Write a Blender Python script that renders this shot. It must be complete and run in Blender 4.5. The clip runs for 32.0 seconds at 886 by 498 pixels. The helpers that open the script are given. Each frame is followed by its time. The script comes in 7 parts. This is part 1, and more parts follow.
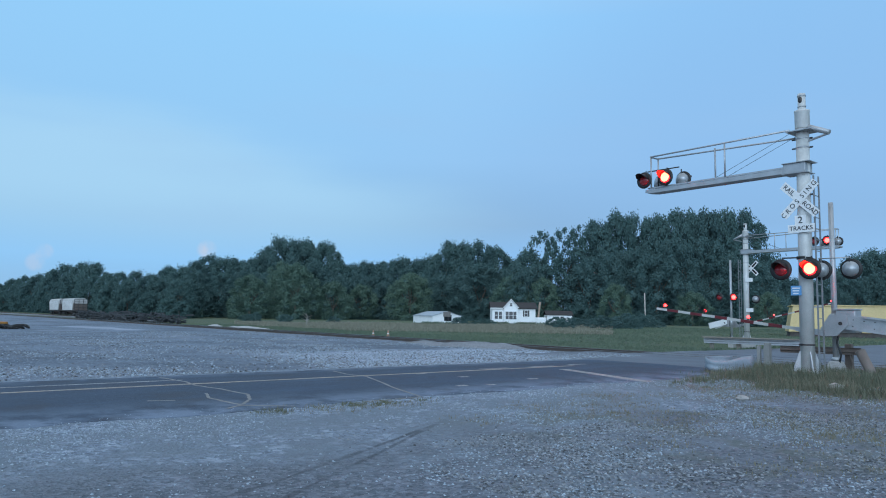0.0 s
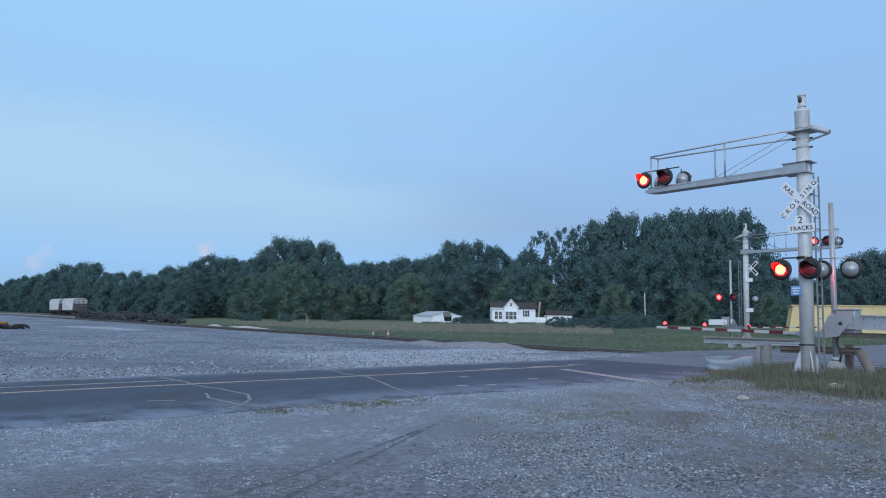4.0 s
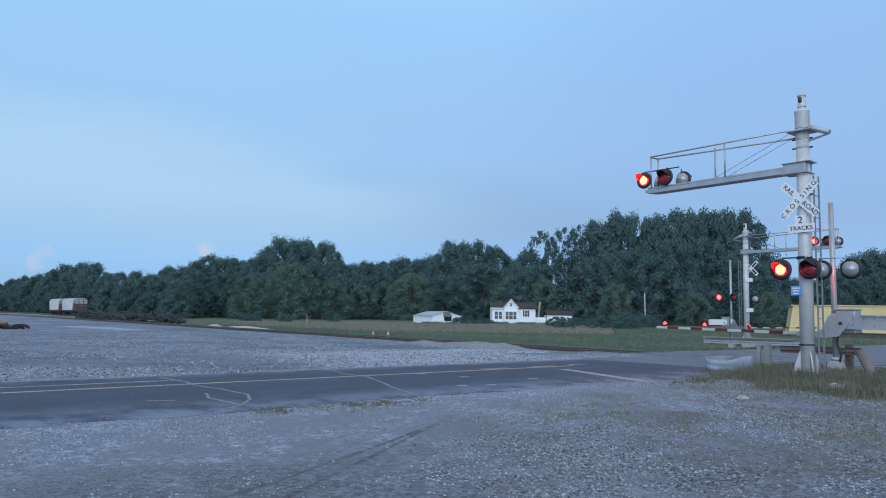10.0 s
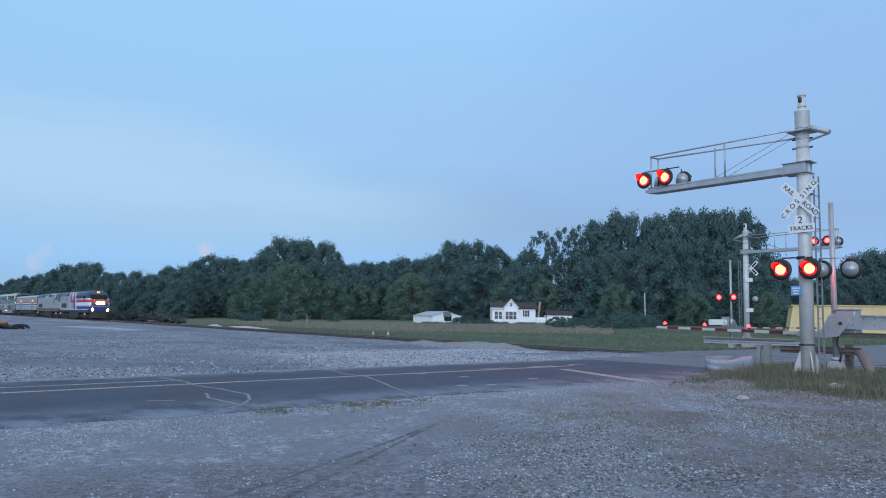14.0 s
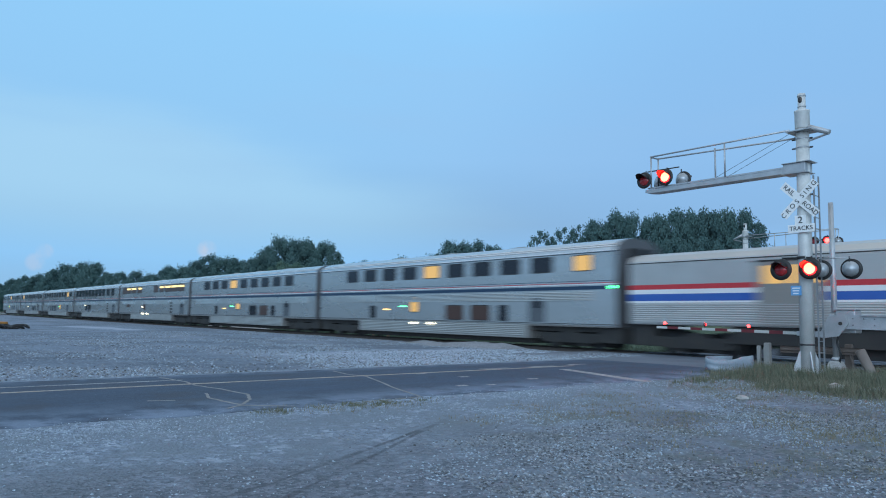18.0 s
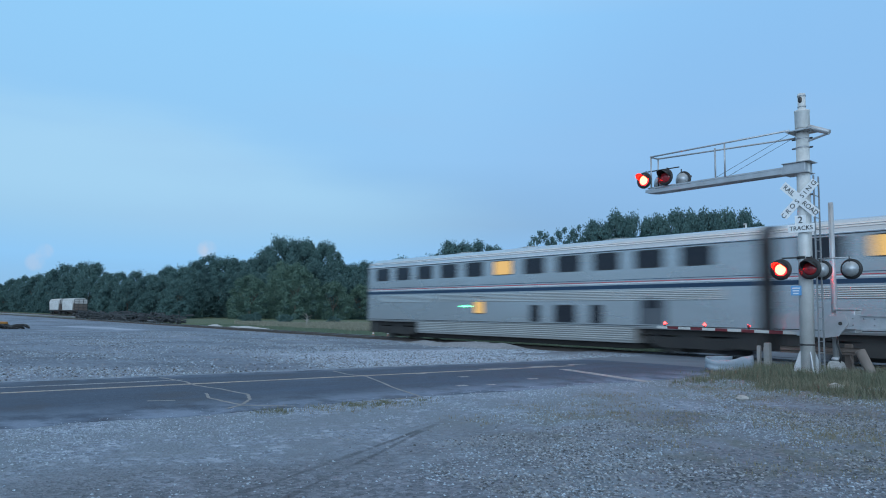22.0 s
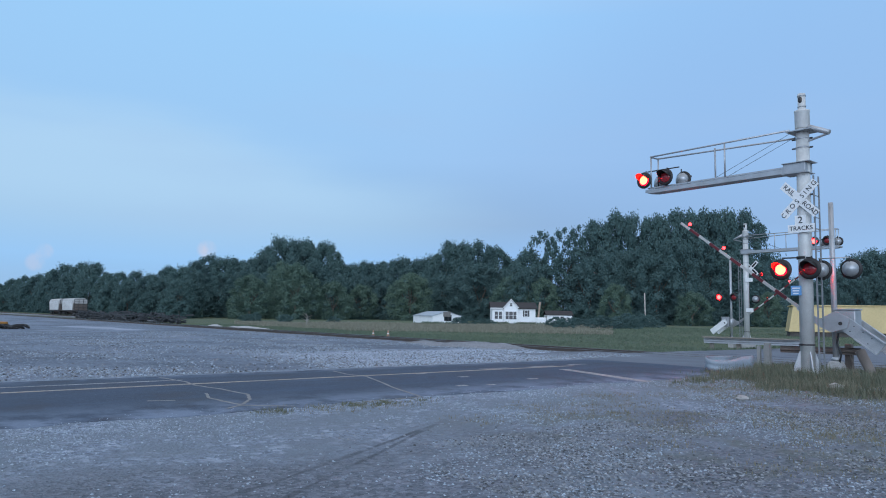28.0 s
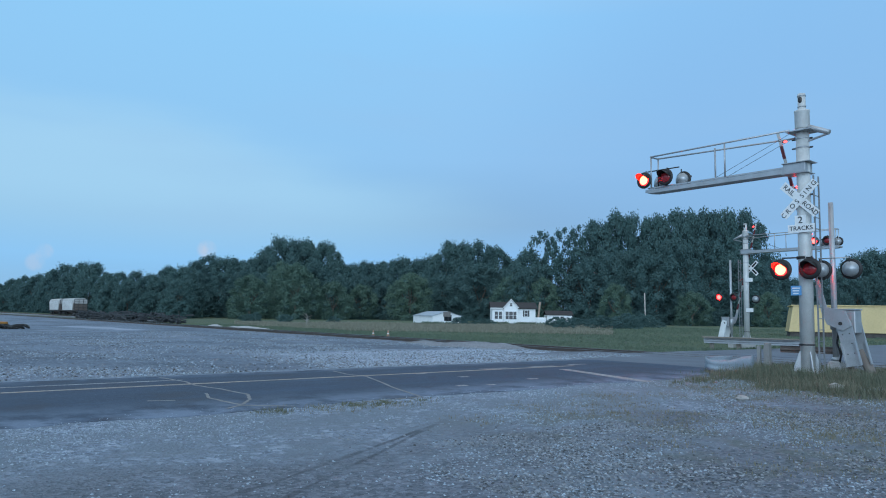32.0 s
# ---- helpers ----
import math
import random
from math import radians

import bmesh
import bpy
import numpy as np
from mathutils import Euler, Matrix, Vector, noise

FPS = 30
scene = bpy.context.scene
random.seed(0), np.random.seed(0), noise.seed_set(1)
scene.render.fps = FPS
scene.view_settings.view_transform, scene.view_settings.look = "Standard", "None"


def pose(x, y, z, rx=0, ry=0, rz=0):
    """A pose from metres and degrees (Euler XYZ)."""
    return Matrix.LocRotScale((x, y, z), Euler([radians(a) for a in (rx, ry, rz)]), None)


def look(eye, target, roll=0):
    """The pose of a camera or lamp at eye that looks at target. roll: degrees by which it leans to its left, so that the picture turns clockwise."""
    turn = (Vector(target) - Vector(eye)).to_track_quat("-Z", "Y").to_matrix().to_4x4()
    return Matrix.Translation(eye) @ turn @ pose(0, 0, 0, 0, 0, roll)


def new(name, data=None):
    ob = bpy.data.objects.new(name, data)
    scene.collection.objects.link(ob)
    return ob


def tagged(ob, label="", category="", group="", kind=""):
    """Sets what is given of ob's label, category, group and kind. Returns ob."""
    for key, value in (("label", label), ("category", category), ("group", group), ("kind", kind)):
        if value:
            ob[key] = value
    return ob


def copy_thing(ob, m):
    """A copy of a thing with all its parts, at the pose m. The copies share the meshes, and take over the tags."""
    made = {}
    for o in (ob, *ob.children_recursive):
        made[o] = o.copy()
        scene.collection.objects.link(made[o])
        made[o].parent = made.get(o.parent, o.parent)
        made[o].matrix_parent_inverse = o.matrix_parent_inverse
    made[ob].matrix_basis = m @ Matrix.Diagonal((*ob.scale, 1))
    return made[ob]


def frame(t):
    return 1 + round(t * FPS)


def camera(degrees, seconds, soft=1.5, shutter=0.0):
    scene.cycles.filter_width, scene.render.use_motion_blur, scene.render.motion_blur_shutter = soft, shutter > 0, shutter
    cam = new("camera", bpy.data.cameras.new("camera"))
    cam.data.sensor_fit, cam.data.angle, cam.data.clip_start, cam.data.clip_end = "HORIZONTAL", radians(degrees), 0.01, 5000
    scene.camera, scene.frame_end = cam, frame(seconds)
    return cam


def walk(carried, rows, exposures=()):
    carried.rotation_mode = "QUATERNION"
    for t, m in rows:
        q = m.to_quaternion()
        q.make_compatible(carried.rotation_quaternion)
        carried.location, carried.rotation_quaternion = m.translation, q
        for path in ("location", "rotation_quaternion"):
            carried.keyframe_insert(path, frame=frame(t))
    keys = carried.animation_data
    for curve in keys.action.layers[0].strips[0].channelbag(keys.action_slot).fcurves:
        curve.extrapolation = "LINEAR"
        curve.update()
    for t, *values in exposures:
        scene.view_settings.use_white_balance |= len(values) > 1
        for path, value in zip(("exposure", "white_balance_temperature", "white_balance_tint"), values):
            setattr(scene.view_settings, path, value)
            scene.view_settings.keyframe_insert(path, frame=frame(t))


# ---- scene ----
# The camera stands on the verge, 1.4 m over the rails. x runs along the track, y across it, z up from the rail head.
EYE_Z = 1.40
cam = camera(64.79, 32.0, soft=1.05, shutter=0.5)
STAND = Matrix.Translation((0, 0, EYE_Z)) @ pose(0, 0, 0, 90, 0, 50.99) @ pose(0, 0, 0, 5.48, 0, 0) @ pose(0, 0, 0, 0, 0, 0.97)
walk(cam, [(0.0, STAND), (32.0, STAND)], exposures=[
    (0.0, 0.09, 6350, 9), (0.3, 0.1, 6660, 17), (15.0, 0.1, 6660, 17), (16.5, 0.07, 6290, 8), (22.2, 0.07, 6290, 8), (23.0, 0.09, 6240, 7),
    (23.4, 0.1, 6660, 17), (31.7, 0.1, 6660, 17), (32.0, 0.04, 6240, 7)])

# ---- dusk sky and the last soft light ----
world = bpy.data.worlds.new("dusk_sky")
scene.world = world
world.use_nodes = True
wn, wl = world.node_tree.nodes, world.node_tree.links
wn.clear()
sky = wn.new("ShaderNodeTexSky")
sky.sky_type = 'NISHITA'
sky.sun_disc = False
sky.sun_elevation, sky.sun_rotation = radians(16.0), radians(160.0)
sky.air_density, sky.dust_density, sky.ozone_density = 1.0, 0.6, 1.6
wtc = wn.new("ShaderNodeTexCoord")
wsep = wn.new("ShaderNodeSeparateXYZ")
wl.new(wtc.outputs["Generated"], wsep.inputs[0])


def sky_mix(fac, a, b):
    q = wn.new("ShaderNodeMix")
    q.data_type = 'RGBA'
    for i, v in ((0, fac), (6, a), (7, b)):
        if isinstance(v, tuple):
            q.inputs[i].default_value = (*v, 1.0)
        elif isinstance(v, float):
            q.inputs[i].default_value = v
        else:
            wl.new(v, q.inputs[i])
    return q.outputs[2]


def sky_range(src, a, b, lo, hi):
    q = wn.new("ShaderNodeMapRange")
    q.interpolation_type = 'SMOOTHSTEP'
    for i, v in ((1, a), (2, b), (3, lo), (4, hi)):
        q.inputs[i].default_value = v
    wl.new(src, q.inputs[0])
    return q.outputs[0]


# clear blue overhead, hazier towards the horizon, paler where the sun has gone down
wramp = wn.new("ShaderNodeValToRGB")
wl.new(wsep.outputs["Z"], wramp.inputs[0])
for at, col in ((0.0, (0.2, 0.335, 0.53)), (0.07, (0.23, 0.39, 0.605)), (0.13, (0.262, 0.456, 0.705)), (0.22, (0.315, 0.572, 0.89)), (0.4, (0.315, 0.64, 1.0)), (1.0, (0.25, 0.53, 0.92))):
    e = wramp.color_ramp.elements[0] if at == 0.0 else wramp.color_ramp.elements[1] if at == 1.0 else wramp.color_ramp.elements.new(at)
    e.color = (*col, 1.0)


def sky_dot(way):
    q = wn.new("ShaderNodeVectorMath")
    q.operation = 'DOT_PRODUCT'
    q.inputs[1].default_value = way
    wl.new(wtc.outputs["Generated"], q.inputs[0])
    return q.outputs["Value"]


def sky_math(kind, a, b):
    q = wn.new("ShaderNodeMath")
    q.operation = kind
    for i, v in ((0, a), (1, b)):
        if isinstance(v, float):
            q.inputs[i].default_value = v
        else:
            wl.new(v, q.inputs[i])
    return q.outputs[0]


def sky_noise(scale, detail, flat):
    mp = wn.new("ShaderNodeMapping")
    mp.inputs["Scale"].default_value = (1.0, 1.0, flat)
    wl.new(wtc.outputs["Generated"], mp.inputs["Vector"])
    q = wn.new("ShaderNodeTexNoise")
    q.inputs["Scale"].default_value, q.inputs["Detail"].default_value = scale, detail
    wl.new(mp.outputs["Vector"], q.inputs["Vector"])
    return q.outputs["Fac"]


west = sky_dot((-0.9803, 0.1058, 0.1667))
wc = sky_mix(sky_range(west, 0.78, 1.0, 0.0, 0.45), wramp.outputs["Color"], (0.325, 0.65, 0.96))
wc = sky_mix(sky_range(sky_dot((-0.3095, 0.9365, 0.1647)), 0.84, 1.0, 0.0, 0.55), wc, (0.262, 0.485, 0.82))
# a thin sheet of high cloud that thins out along a slanting edge
veil = sky_math('ADD', sky_dot((0.2693, 0.0420, 0.9621)), sky_math('MULTIPLY', sky_math('SUBTRACT', sky_noise(2.6, 5.0, 5.0), 0.5), 0.12))
veil = sky_math('MULTIPLY', sky_range(veil, 0.035, -0.075, 0.0, 1.0), sky_range(wsep.outputs["Z"], 0.05, 0.17, 0.0, 1.0))
veil = sky_math('MULTIPLY', veil, sky_range(west, 0.72, 0.98, 0.0, 0.75))
wc = sky_mix(veil, wc, (0.43, 0.70, 0.92))
streaks = sky_range(sky_noise(2.2, 6.0, 4.5), 0.45, 0.75, 0.0, 0.3)
wc = sky_mix(streaks, wc, (0.35, 0.56, 0.83))
# small far cumulus tops over the wood
puffs = sky_noise(55.0, 4.0, 0.7)
for way, size, amount in (((-0.9845, 0.1599, 0.0718), 0.99991, 0.75), ((-0.9348, 0.3450, 0.0843), 0.99988, 0.8), ((-0.9869, 0.1507, 0.0579), 0.99993, 0.4)):
    puff = sky_math('MULTIPLY', sky_range(sky_dot(way), size, 1.0, 0.0, amount), sky_range(puffs, 0.35, 0.6, 0.3, 1.0))
    wc = sky_mix(puff, wc, (0.56, 0.62, 0.77))
wscale = wn.new("ShaderNodeVectorMath")
wscale.operation = 'SCALE'
wscale.inputs["Scale"].default_value = 0.05
wl.new(sky.outputs[0], wscale.inputs[0])
wc = sky_mix(0.12, wc, wscale.outputs[0])
wbg = wn.new("ShaderNodeBackground")
wbg.inputs["Strength"].default_value = 1.0
wout = wn.new("ShaderNodeOutputWorld")
wl.new(wc, wbg.inputs["Color"])
wl.new(wbg.outputs[0], wout.inputs["Surface"])
sun_data = bpy.data.lights.new("sun", 'SUN')
sun_data.energy, sun_data.angle, sun_data.color = 1.98, radians(50), (0.66, 0.82, 1.0)
sun = new("sun", sun_data)
sun.matrix_world = look((42, -48, 18), (0, 0, 0))
# ---- materials ----
def surf(name, a, b, scale=2.0, rough=0.7, metal=0.0, bump=0.15, fine=14.0, c=None, cfac=0.35, spec=0.4, rvar=0.15, coords="Object", stretch=None):
    """A worn surface: colours a and b mixed by a broad noise, c laid in by a fine one, with relief."""
    m = bpy.data.materials.new(name)
    m.use_nodes = True
    n, l = m.node_tree.nodes, m.node_tree.links
    p = n["Principled BSDF"]
    tc = n.new("ShaderNodeTexCoord")
    src = tc.outputs[coords]
    if stretch:
        mp = n.new("ShaderNodeMapping")
        mp.inputs["Scale"].default_value = stretch
        l.new(src, mp.inputs["Vector"])
        src = mp.outputs["Vector"]
    n1, n2 = n.new("ShaderNodeTexNoise"), n.new("ShaderNodeTexNoise")
    for q, s, d in ((n1, scale, 5.0), (n2, scale * fine, 4.0)):
        q.inputs["Scale"].default_value, q.inputs["Detail"].default_value = s, d
        l.new(src, q.inputs["Vector"])
    r1 = n.new("ShaderNodeMapRange")
    r1.inputs[1].default_value, r1.inputs[2].default_value = 0.3, 0.7
    l.new(n1.outputs["Fac"], r1.inputs[0])
    mix = n.new("ShaderNodeMix")
    mix.data_type = 'RGBA'
    mix.inputs[6].default_value, mix.inputs[7].default_value = (*a, 1), (*b, 1)
    l.new(r1.outputs[0], mix.inputs[0])
    out = mix.outputs[2]
    r2 = n.new("ShaderNodeMapRange")
    r2.inputs[1].default_value, r2.inputs[2].default_value, r2.inputs[4].default_value = 0.42, 0.68, cfac
    l.new(n2.outputs["Fac"], r2.inputs[0])
    m2 = n.new("ShaderNodeMix")
    m2.data_type = 'RGBA'
    m2.inputs[7].default_value = (*(c or [v * 0.6 for v in a]), 1)
    l.new(r2.outputs[0], m2.inputs[0])
    l.new(out, m2.inputs[6])
    l.new(m2.outputs[2], p.inputs["Base Color"])
    rr = n.new("ShaderNodeMapRange")
    rr.inputs[3].default_value, rr.inputs[4].default_value = max(rough - rvar, 0.03), min(rough + rvar, 1.0)
    l.new(n1.outputs["Fac"], rr.inputs[0])
    l.new(rr.outputs[0], p.inputs["Roughness"])
    p.inputs["Metallic"].default_value = metal
    p.inputs["Specular IOR Level"].default_value = spec
    if bump:
        bp = n.new("ShaderNodeBump")
        bp.inputs["Strength"].default_value, bp.inputs["Distance"].default_value = bump, 0.02
        l.new(n2.outputs["Fac"], bp.inputs["Height"])
        l.new(bp.outputs[0], p.inputs["Normal"])
    return m


def glow(name, color, power, base=(0.2, 0.02, 0.02)):
    m = bpy.data.materials.new(name)
    m.use_nodes = True
    p = m.node_tree.nodes["Principled BSDF"]
    p.inputs["Base Color"].default_value = (*base, 1)
    p.inputs["Roughness"].default_value = 0.3
    p.inputs["Emission Color"].default_value = (*color, 1)
    p.inputs["Emission Strength"].default_value = power
    return m


def leafy(name, a, b, c):
    """Leaves: each clump its own shade, some light through them."""
    m = bpy.data.materials.new(name)
    m.use_nodes = True
    n, l = m.node_tree.nodes, m.node_tree.links
    p = n["Principled BSDF"]
    g = n.new("ShaderNodeNewGeometry")
    o = n.new("ShaderNodeObjectInfo")
    mx, mo = n.new("ShaderNodeMix"), n.new("ShaderNodeMix")
    for q in (mx, mo):
        q.data_type = 'RGBA'
    mx.inputs[6].default_value, mx.inputs[7].default_value = (*a, 1), (*b, 1)
    l.new(g.outputs["Random Per Island"], mx.inputs[0])
    mo.inputs[7].default_value = (*c, 1)
    mr = n.new("ShaderNodeMath")
    mr.operation = 'MULTIPLY'
    mr.inputs[1].default_value = 0.75
    l.new(o.outputs["Random"], mr.inputs[0])
    l.new(mr.outputs[0], mo.inputs[0])
    l.new(mx.outputs[2], mo.inputs[6])
    l.new(mo.outputs[2], p.inputs["Base Color"])
    p.inputs["Roughness"].default_value = 0.75
    p.inputs["Specular IOR Level"].default_value = 0.25
    thin, blend = n.new("ShaderNodeBsdfTranslucent"), n.new("ShaderNodeMixShader")
    l.new(mo.outputs[2], thin.inputs["Color"])
    blend.inputs[0].default_value = 0.2
    l.new(p.outputs[0], blend.inputs[1])
    l.new(thin.outputs[0], blend.inputs[2])
    l.new(blend.outputs[0], n["Material Output"].inputs["Surface"])
    return m


GALV = surf("galvanised_steel", (0.46, 0.47, 0.48), (0.36, 0.37, 0.38), 3, 0.5, 0.55, 0.05, c=(0.55, 0.56, 0.57))
GALV_DULL = surf("dull_galvanised_steel", (0.27, 0.28, 0.29), (0.2, 0.21, 0.22), 3, 0.65, 0.3, 0.05, c=(0.32, 0.33, 0.33))
ALU = surf("aluminium_paint", (0.62, 0.62, 0.6), (0.52, 0.52, 0.5), 2.5, 0.55, 0.2, 0.05, c=(0.36, 0.35, 0.33), cfac=0.3)
STEEL_DARK = surf("dark_steel", (0.05, 0.05, 0.055), (0.08, 0.075, 0.07), 3, 0.55, 0.6, 0.1)
BLACK = surf("black_paint", (0.015, 0.015, 0.016), (0.03, 0.03, 0.03), 4, 0.55, 0.0, 0.03)
RUSTY = surf("rusty_steel", (0.13, 0.1, 0.085), (0.2, 0.17, 0.15), 3, 0.75, 0.2, 0.25, c=(0.09, 0.06, 0.05))
WHITE_SIGN = surf("sign_white", (0.8, 0.8, 0.79), (0.72, 0.72, 0.71), 3, 0.45, 0, 0.02, c=(0.62, 0.62, 0.6), cfac=0.2)
BLUE_SIGN = surf("sign_blue", (0.13, 0.32, 0.58), (0.16, 0.36, 0.6), 5, 0.4, 0, 0.02)
RED_PAINT = surf("red_paint", (0.12, 0.02, 0.024), (0.16, 0.026, 0.03), 4, 0.45, 0, 0.03)
ARM_PAINT = surf("dull_white_paint", (0.56, 0.56, 0.53), (0.44, 0.44, 0.41), 2, 0.6, 0, 0.05, c=(0.34, 0.33, 0.3), cfac=0.4)
WHITE_PAINT = surf("white_paint", (0.78, 0.78, 0.77), (0.68, 0.68, 0.67), 2, 0.55, 0, 0.05, c=(0.55, 0.54, 0.5), cfac=0.25)
WOOD_OLD = surf("weathered_timber", (0.2, 0.17, 0.14), (0.3, 0.27, 0.23), 3, 0.85, 0, 0.4, c=(0.1, 0.08, 0.07))
TIE = surf("creosoted_tie", (0.07, 0.06, 0.055), (0.13, 0.11, 0.1), 3, 0.9, 0, 0.4)
GREY_TIMBER = surf("silvered_timber", (0.24, 0.235, 0.22), (0.33, 0.325, 0.31), 3, 0.85, 0, 0.4, c=(0.2, 0.19, 0.17))
CONCRETE = surf("concrete", (0.42, 0.41, 0.39), (0.33, 0.32, 0.31), 2, 0.85, 0, 0.25, c=(0.22, 0.21, 0.2))
LENS_RED = glow("lit_red_lens", (1.0, 0.0011, 0.0016), 60.0, (0.5, 0.02, 0.02))
LENS_HOT = glow("lamp_core", (1.0, 0.0058, 0.0021), 210.0, (0.8, 0.3, 0.2))
LENS_REAR = glow("lit_rear_lens", (1.0, 0.05, 0.042), 8.0, (0.8, 0.3, 0.2))
LENS_DARK = surf("unlit_red_lens", (0.24, 0.018, 0.022), (0.32, 0.026, 0.03), 8, 0.2, 0, 0.02, spec=0.6)
LENS_CLEAR = surf("lamp_back", (0.4, 0.42, 0.44), (0.3, 0.32, 0.33), 8, 0.35, 0.3, 0.02)
ARM_GLOW = glow("lit_gate_lamp", (1.0, 0.009, 0.009), 36.0)


def part(name, bm, material, parent=None, label="", smooth=False, m=None):
    """Links a bmesh as one mesh object, under a thing or a part."""
    me = bpy.data.meshes.new(name)
    bm.normal_update()
    bm.to_mesh(me)
    bm.free()
    for x in (material if isinstance(material, (list, tuple)) else [material]):
        me.materials.append(x)
    if smooth:
        me.shade_smooth()
    ob = new(name, me)
    if parent:
        ob.parent = parent
    if m is not None:
        ob.matrix_basis = m
    if label:
        tagged(ob, label)
    return ob


def thing(name, label, category, group="", m=None):
    ob = new(name)
    ob.empty_display_size = 0.2
    if m is not None:
        ob.matrix_basis = m
    return tagged(ob, label, category, group)


def box(bm, x0, x1, y0, y1, z0, z1, mat=0, bev=0.0):
    v = [bm.verts.new((x, y, z)) for x in (x0, x1) for y in (y0, y1) for z in (z0, z1)]
    fs = [bm.faces.new([v[i] for i in q]) for q in ((0, 1, 3, 2), (4, 6, 7, 5), (0, 4, 5, 1), (2, 3, 7, 6), (0, 2, 6, 4), (1, 5, 7, 3))]
    for q in fs:
        q.material_index = mat
    if bev:
        es = list({e for q in fs for e in q.edges})
        r = bmesh.ops.bevel(bm, geom=es, offset=bev, segments=2, affect='EDGES', profile=0.5)
        for q in r["faces"]:
            q.material_index = mat
    return bm


def rod(bm, a, b, r0, r1=None, n=10, mat=0, caps=True):
    """A round bar from a to b, tapering from r0 to r1."""
    a, b = Vector(a), Vector(b)
    r1 = r0 if r1 is None else r1
    d = (b - a).normalized()
    u = d.cross(Vector((0, 0, 1)) if abs(d.z) < 0.95 else Vector((1, 0, 0))).normalized()
    w = d.cross(u)
    ring = [[bm.verts.new(p + (u * math.cos(t) + w * math.sin(t)) * r) for t in [2 * math.pi * i / n for i in range(n)]] for p, r in ((a, r0), (b, r1))]
    for i in range(n):
        f = bm.faces.new((ring[0][i], ring[0][(i + 1) % n], ring[1][(i + 1) % n], ring[1][i]))
        f.material_index, f.smooth = mat, n > 6
    if caps:
        bm.faces.new(ring[0][::-1]).material_index = mat
        bm.faces.new(ring[1]).material_index = mat
    return bm


def lathe(bm, prof, n=20, mat=0, m=Matrix()):
    """Turns a profile of (radius, height) pairs round the local z axis, placed by m."""
    rings = []
    for r, h in prof:
        rings.append([bm.verts.new(m @ Vector((r * math.cos(2 * math.pi * i / n), r * math.sin(2 * math.pi * i / n), h))) for i in range(n)])
    for k in range(len(rings) - 1):
        for i in range(n):
            f = bm.faces.new((rings[k][i], rings[k][(i + 1) % n], rings[k + 1][(i + 1) % n], rings[k + 1][i]))
            f.material_index, f.smooth = mat, True
    for rg, flip in ((rings[0], True), (rings[-1], False)):
        if (prof[0] if flip else prof[-1])[0] > 1e-4:
            bm.faces.new(rg[::-1] if flip else rg).material_index = mat
    return bm


def loft(bm, sections, mat=0, close=True, smooth=False):
    """Skins a row of equal-length outlines."""
    vs = [[bm.verts.new(p) for p in s] for s in sections]
    n = len(vs[0])
    for k in range(len(vs) - 1):
        for i in range(n if close else n - 1):
            f = bm.faces.new((vs[k][i], vs[k][(i + 1) % n], vs[k + 1][(i + 1) % n], vs[k + 1][i]))
            f.material_index, f.smooth = mat, smooth
    if close:
        bm.faces.new(vs[0][::-1]).material_index = mat
        bm.faces.new(vs[-1]).material_index = mat
    return bm
# ---- ground, road and tracks ----
rng = random.Random(7)
ROAD_NEAR, ROAD_FAR, ROAD_MID = -9.7, -17.2, -13.75


def ground_height(x, y):
    """The lie of the land: level at the crossing, a shallow dip before the ballast, uneven gravel."""
    h = -0.02
    if y > 28.2:
        h -= 0.24 + 0.11 * min((y - 28.2) / 5, 1.0)
    if y > 60:
        h += 0.35 * min((y - 60) / 60, 1.0)
    road = max(0.0, 1 - max(0.0, abs(x + 13.4) - 4.5) / 3.0)
    u = noise.noise(Vector((x * 0.35, y * 0.35, 1.0))) * 0.04 + noise.noise(Vector((x * 1.6, y * 1.6, 4.0))) * 0.018
    if 22.8 < y <= 28.2:
        h -= 0.22 * (1 - road)
    return (h + u) * (1 - road) + (-0.1 if 24 < y < 28.4 else -0.006) * road if y < 60 else h


def steps(edges):
    out = []
    for a, b, d in edges:
        n = max(1, int(round((b - a) / d)))
        out += [a + (b - a) * i / n for i in range(n)]
    return out + [edges[-1][1]]


def ground_sheet():
    xs = steps([(-3000, -600, 400), (-600, -120, 40), (-120, -40, 4), (-40, 2, 0.4), (2, 30, 4), (30, 3000, 495)])
    ys = steps([(-1500, -40, 365), (-40, -2, 4), (-2, 34, 0.4), (34, 90, 4), (90, 400, 31), (400, 3400, 600)])
    bm = bmesh.new()
    grid = [[bm.verts.new((x, y, ground_height(x, y))) for x in xs] for y in ys]
    for j in range(len(ys) - 1):
        for i in range(len(xs) - 1):
            f = bm.faces.new((grid[j][i], grid[j][i + 1], grid[j + 1][i + 1], grid[j + 1][i]))
            f.smooth = True
    return bm


TRK = ((-5.3, 2.19, 0.54), (-5.05, 2.55, 0.68))


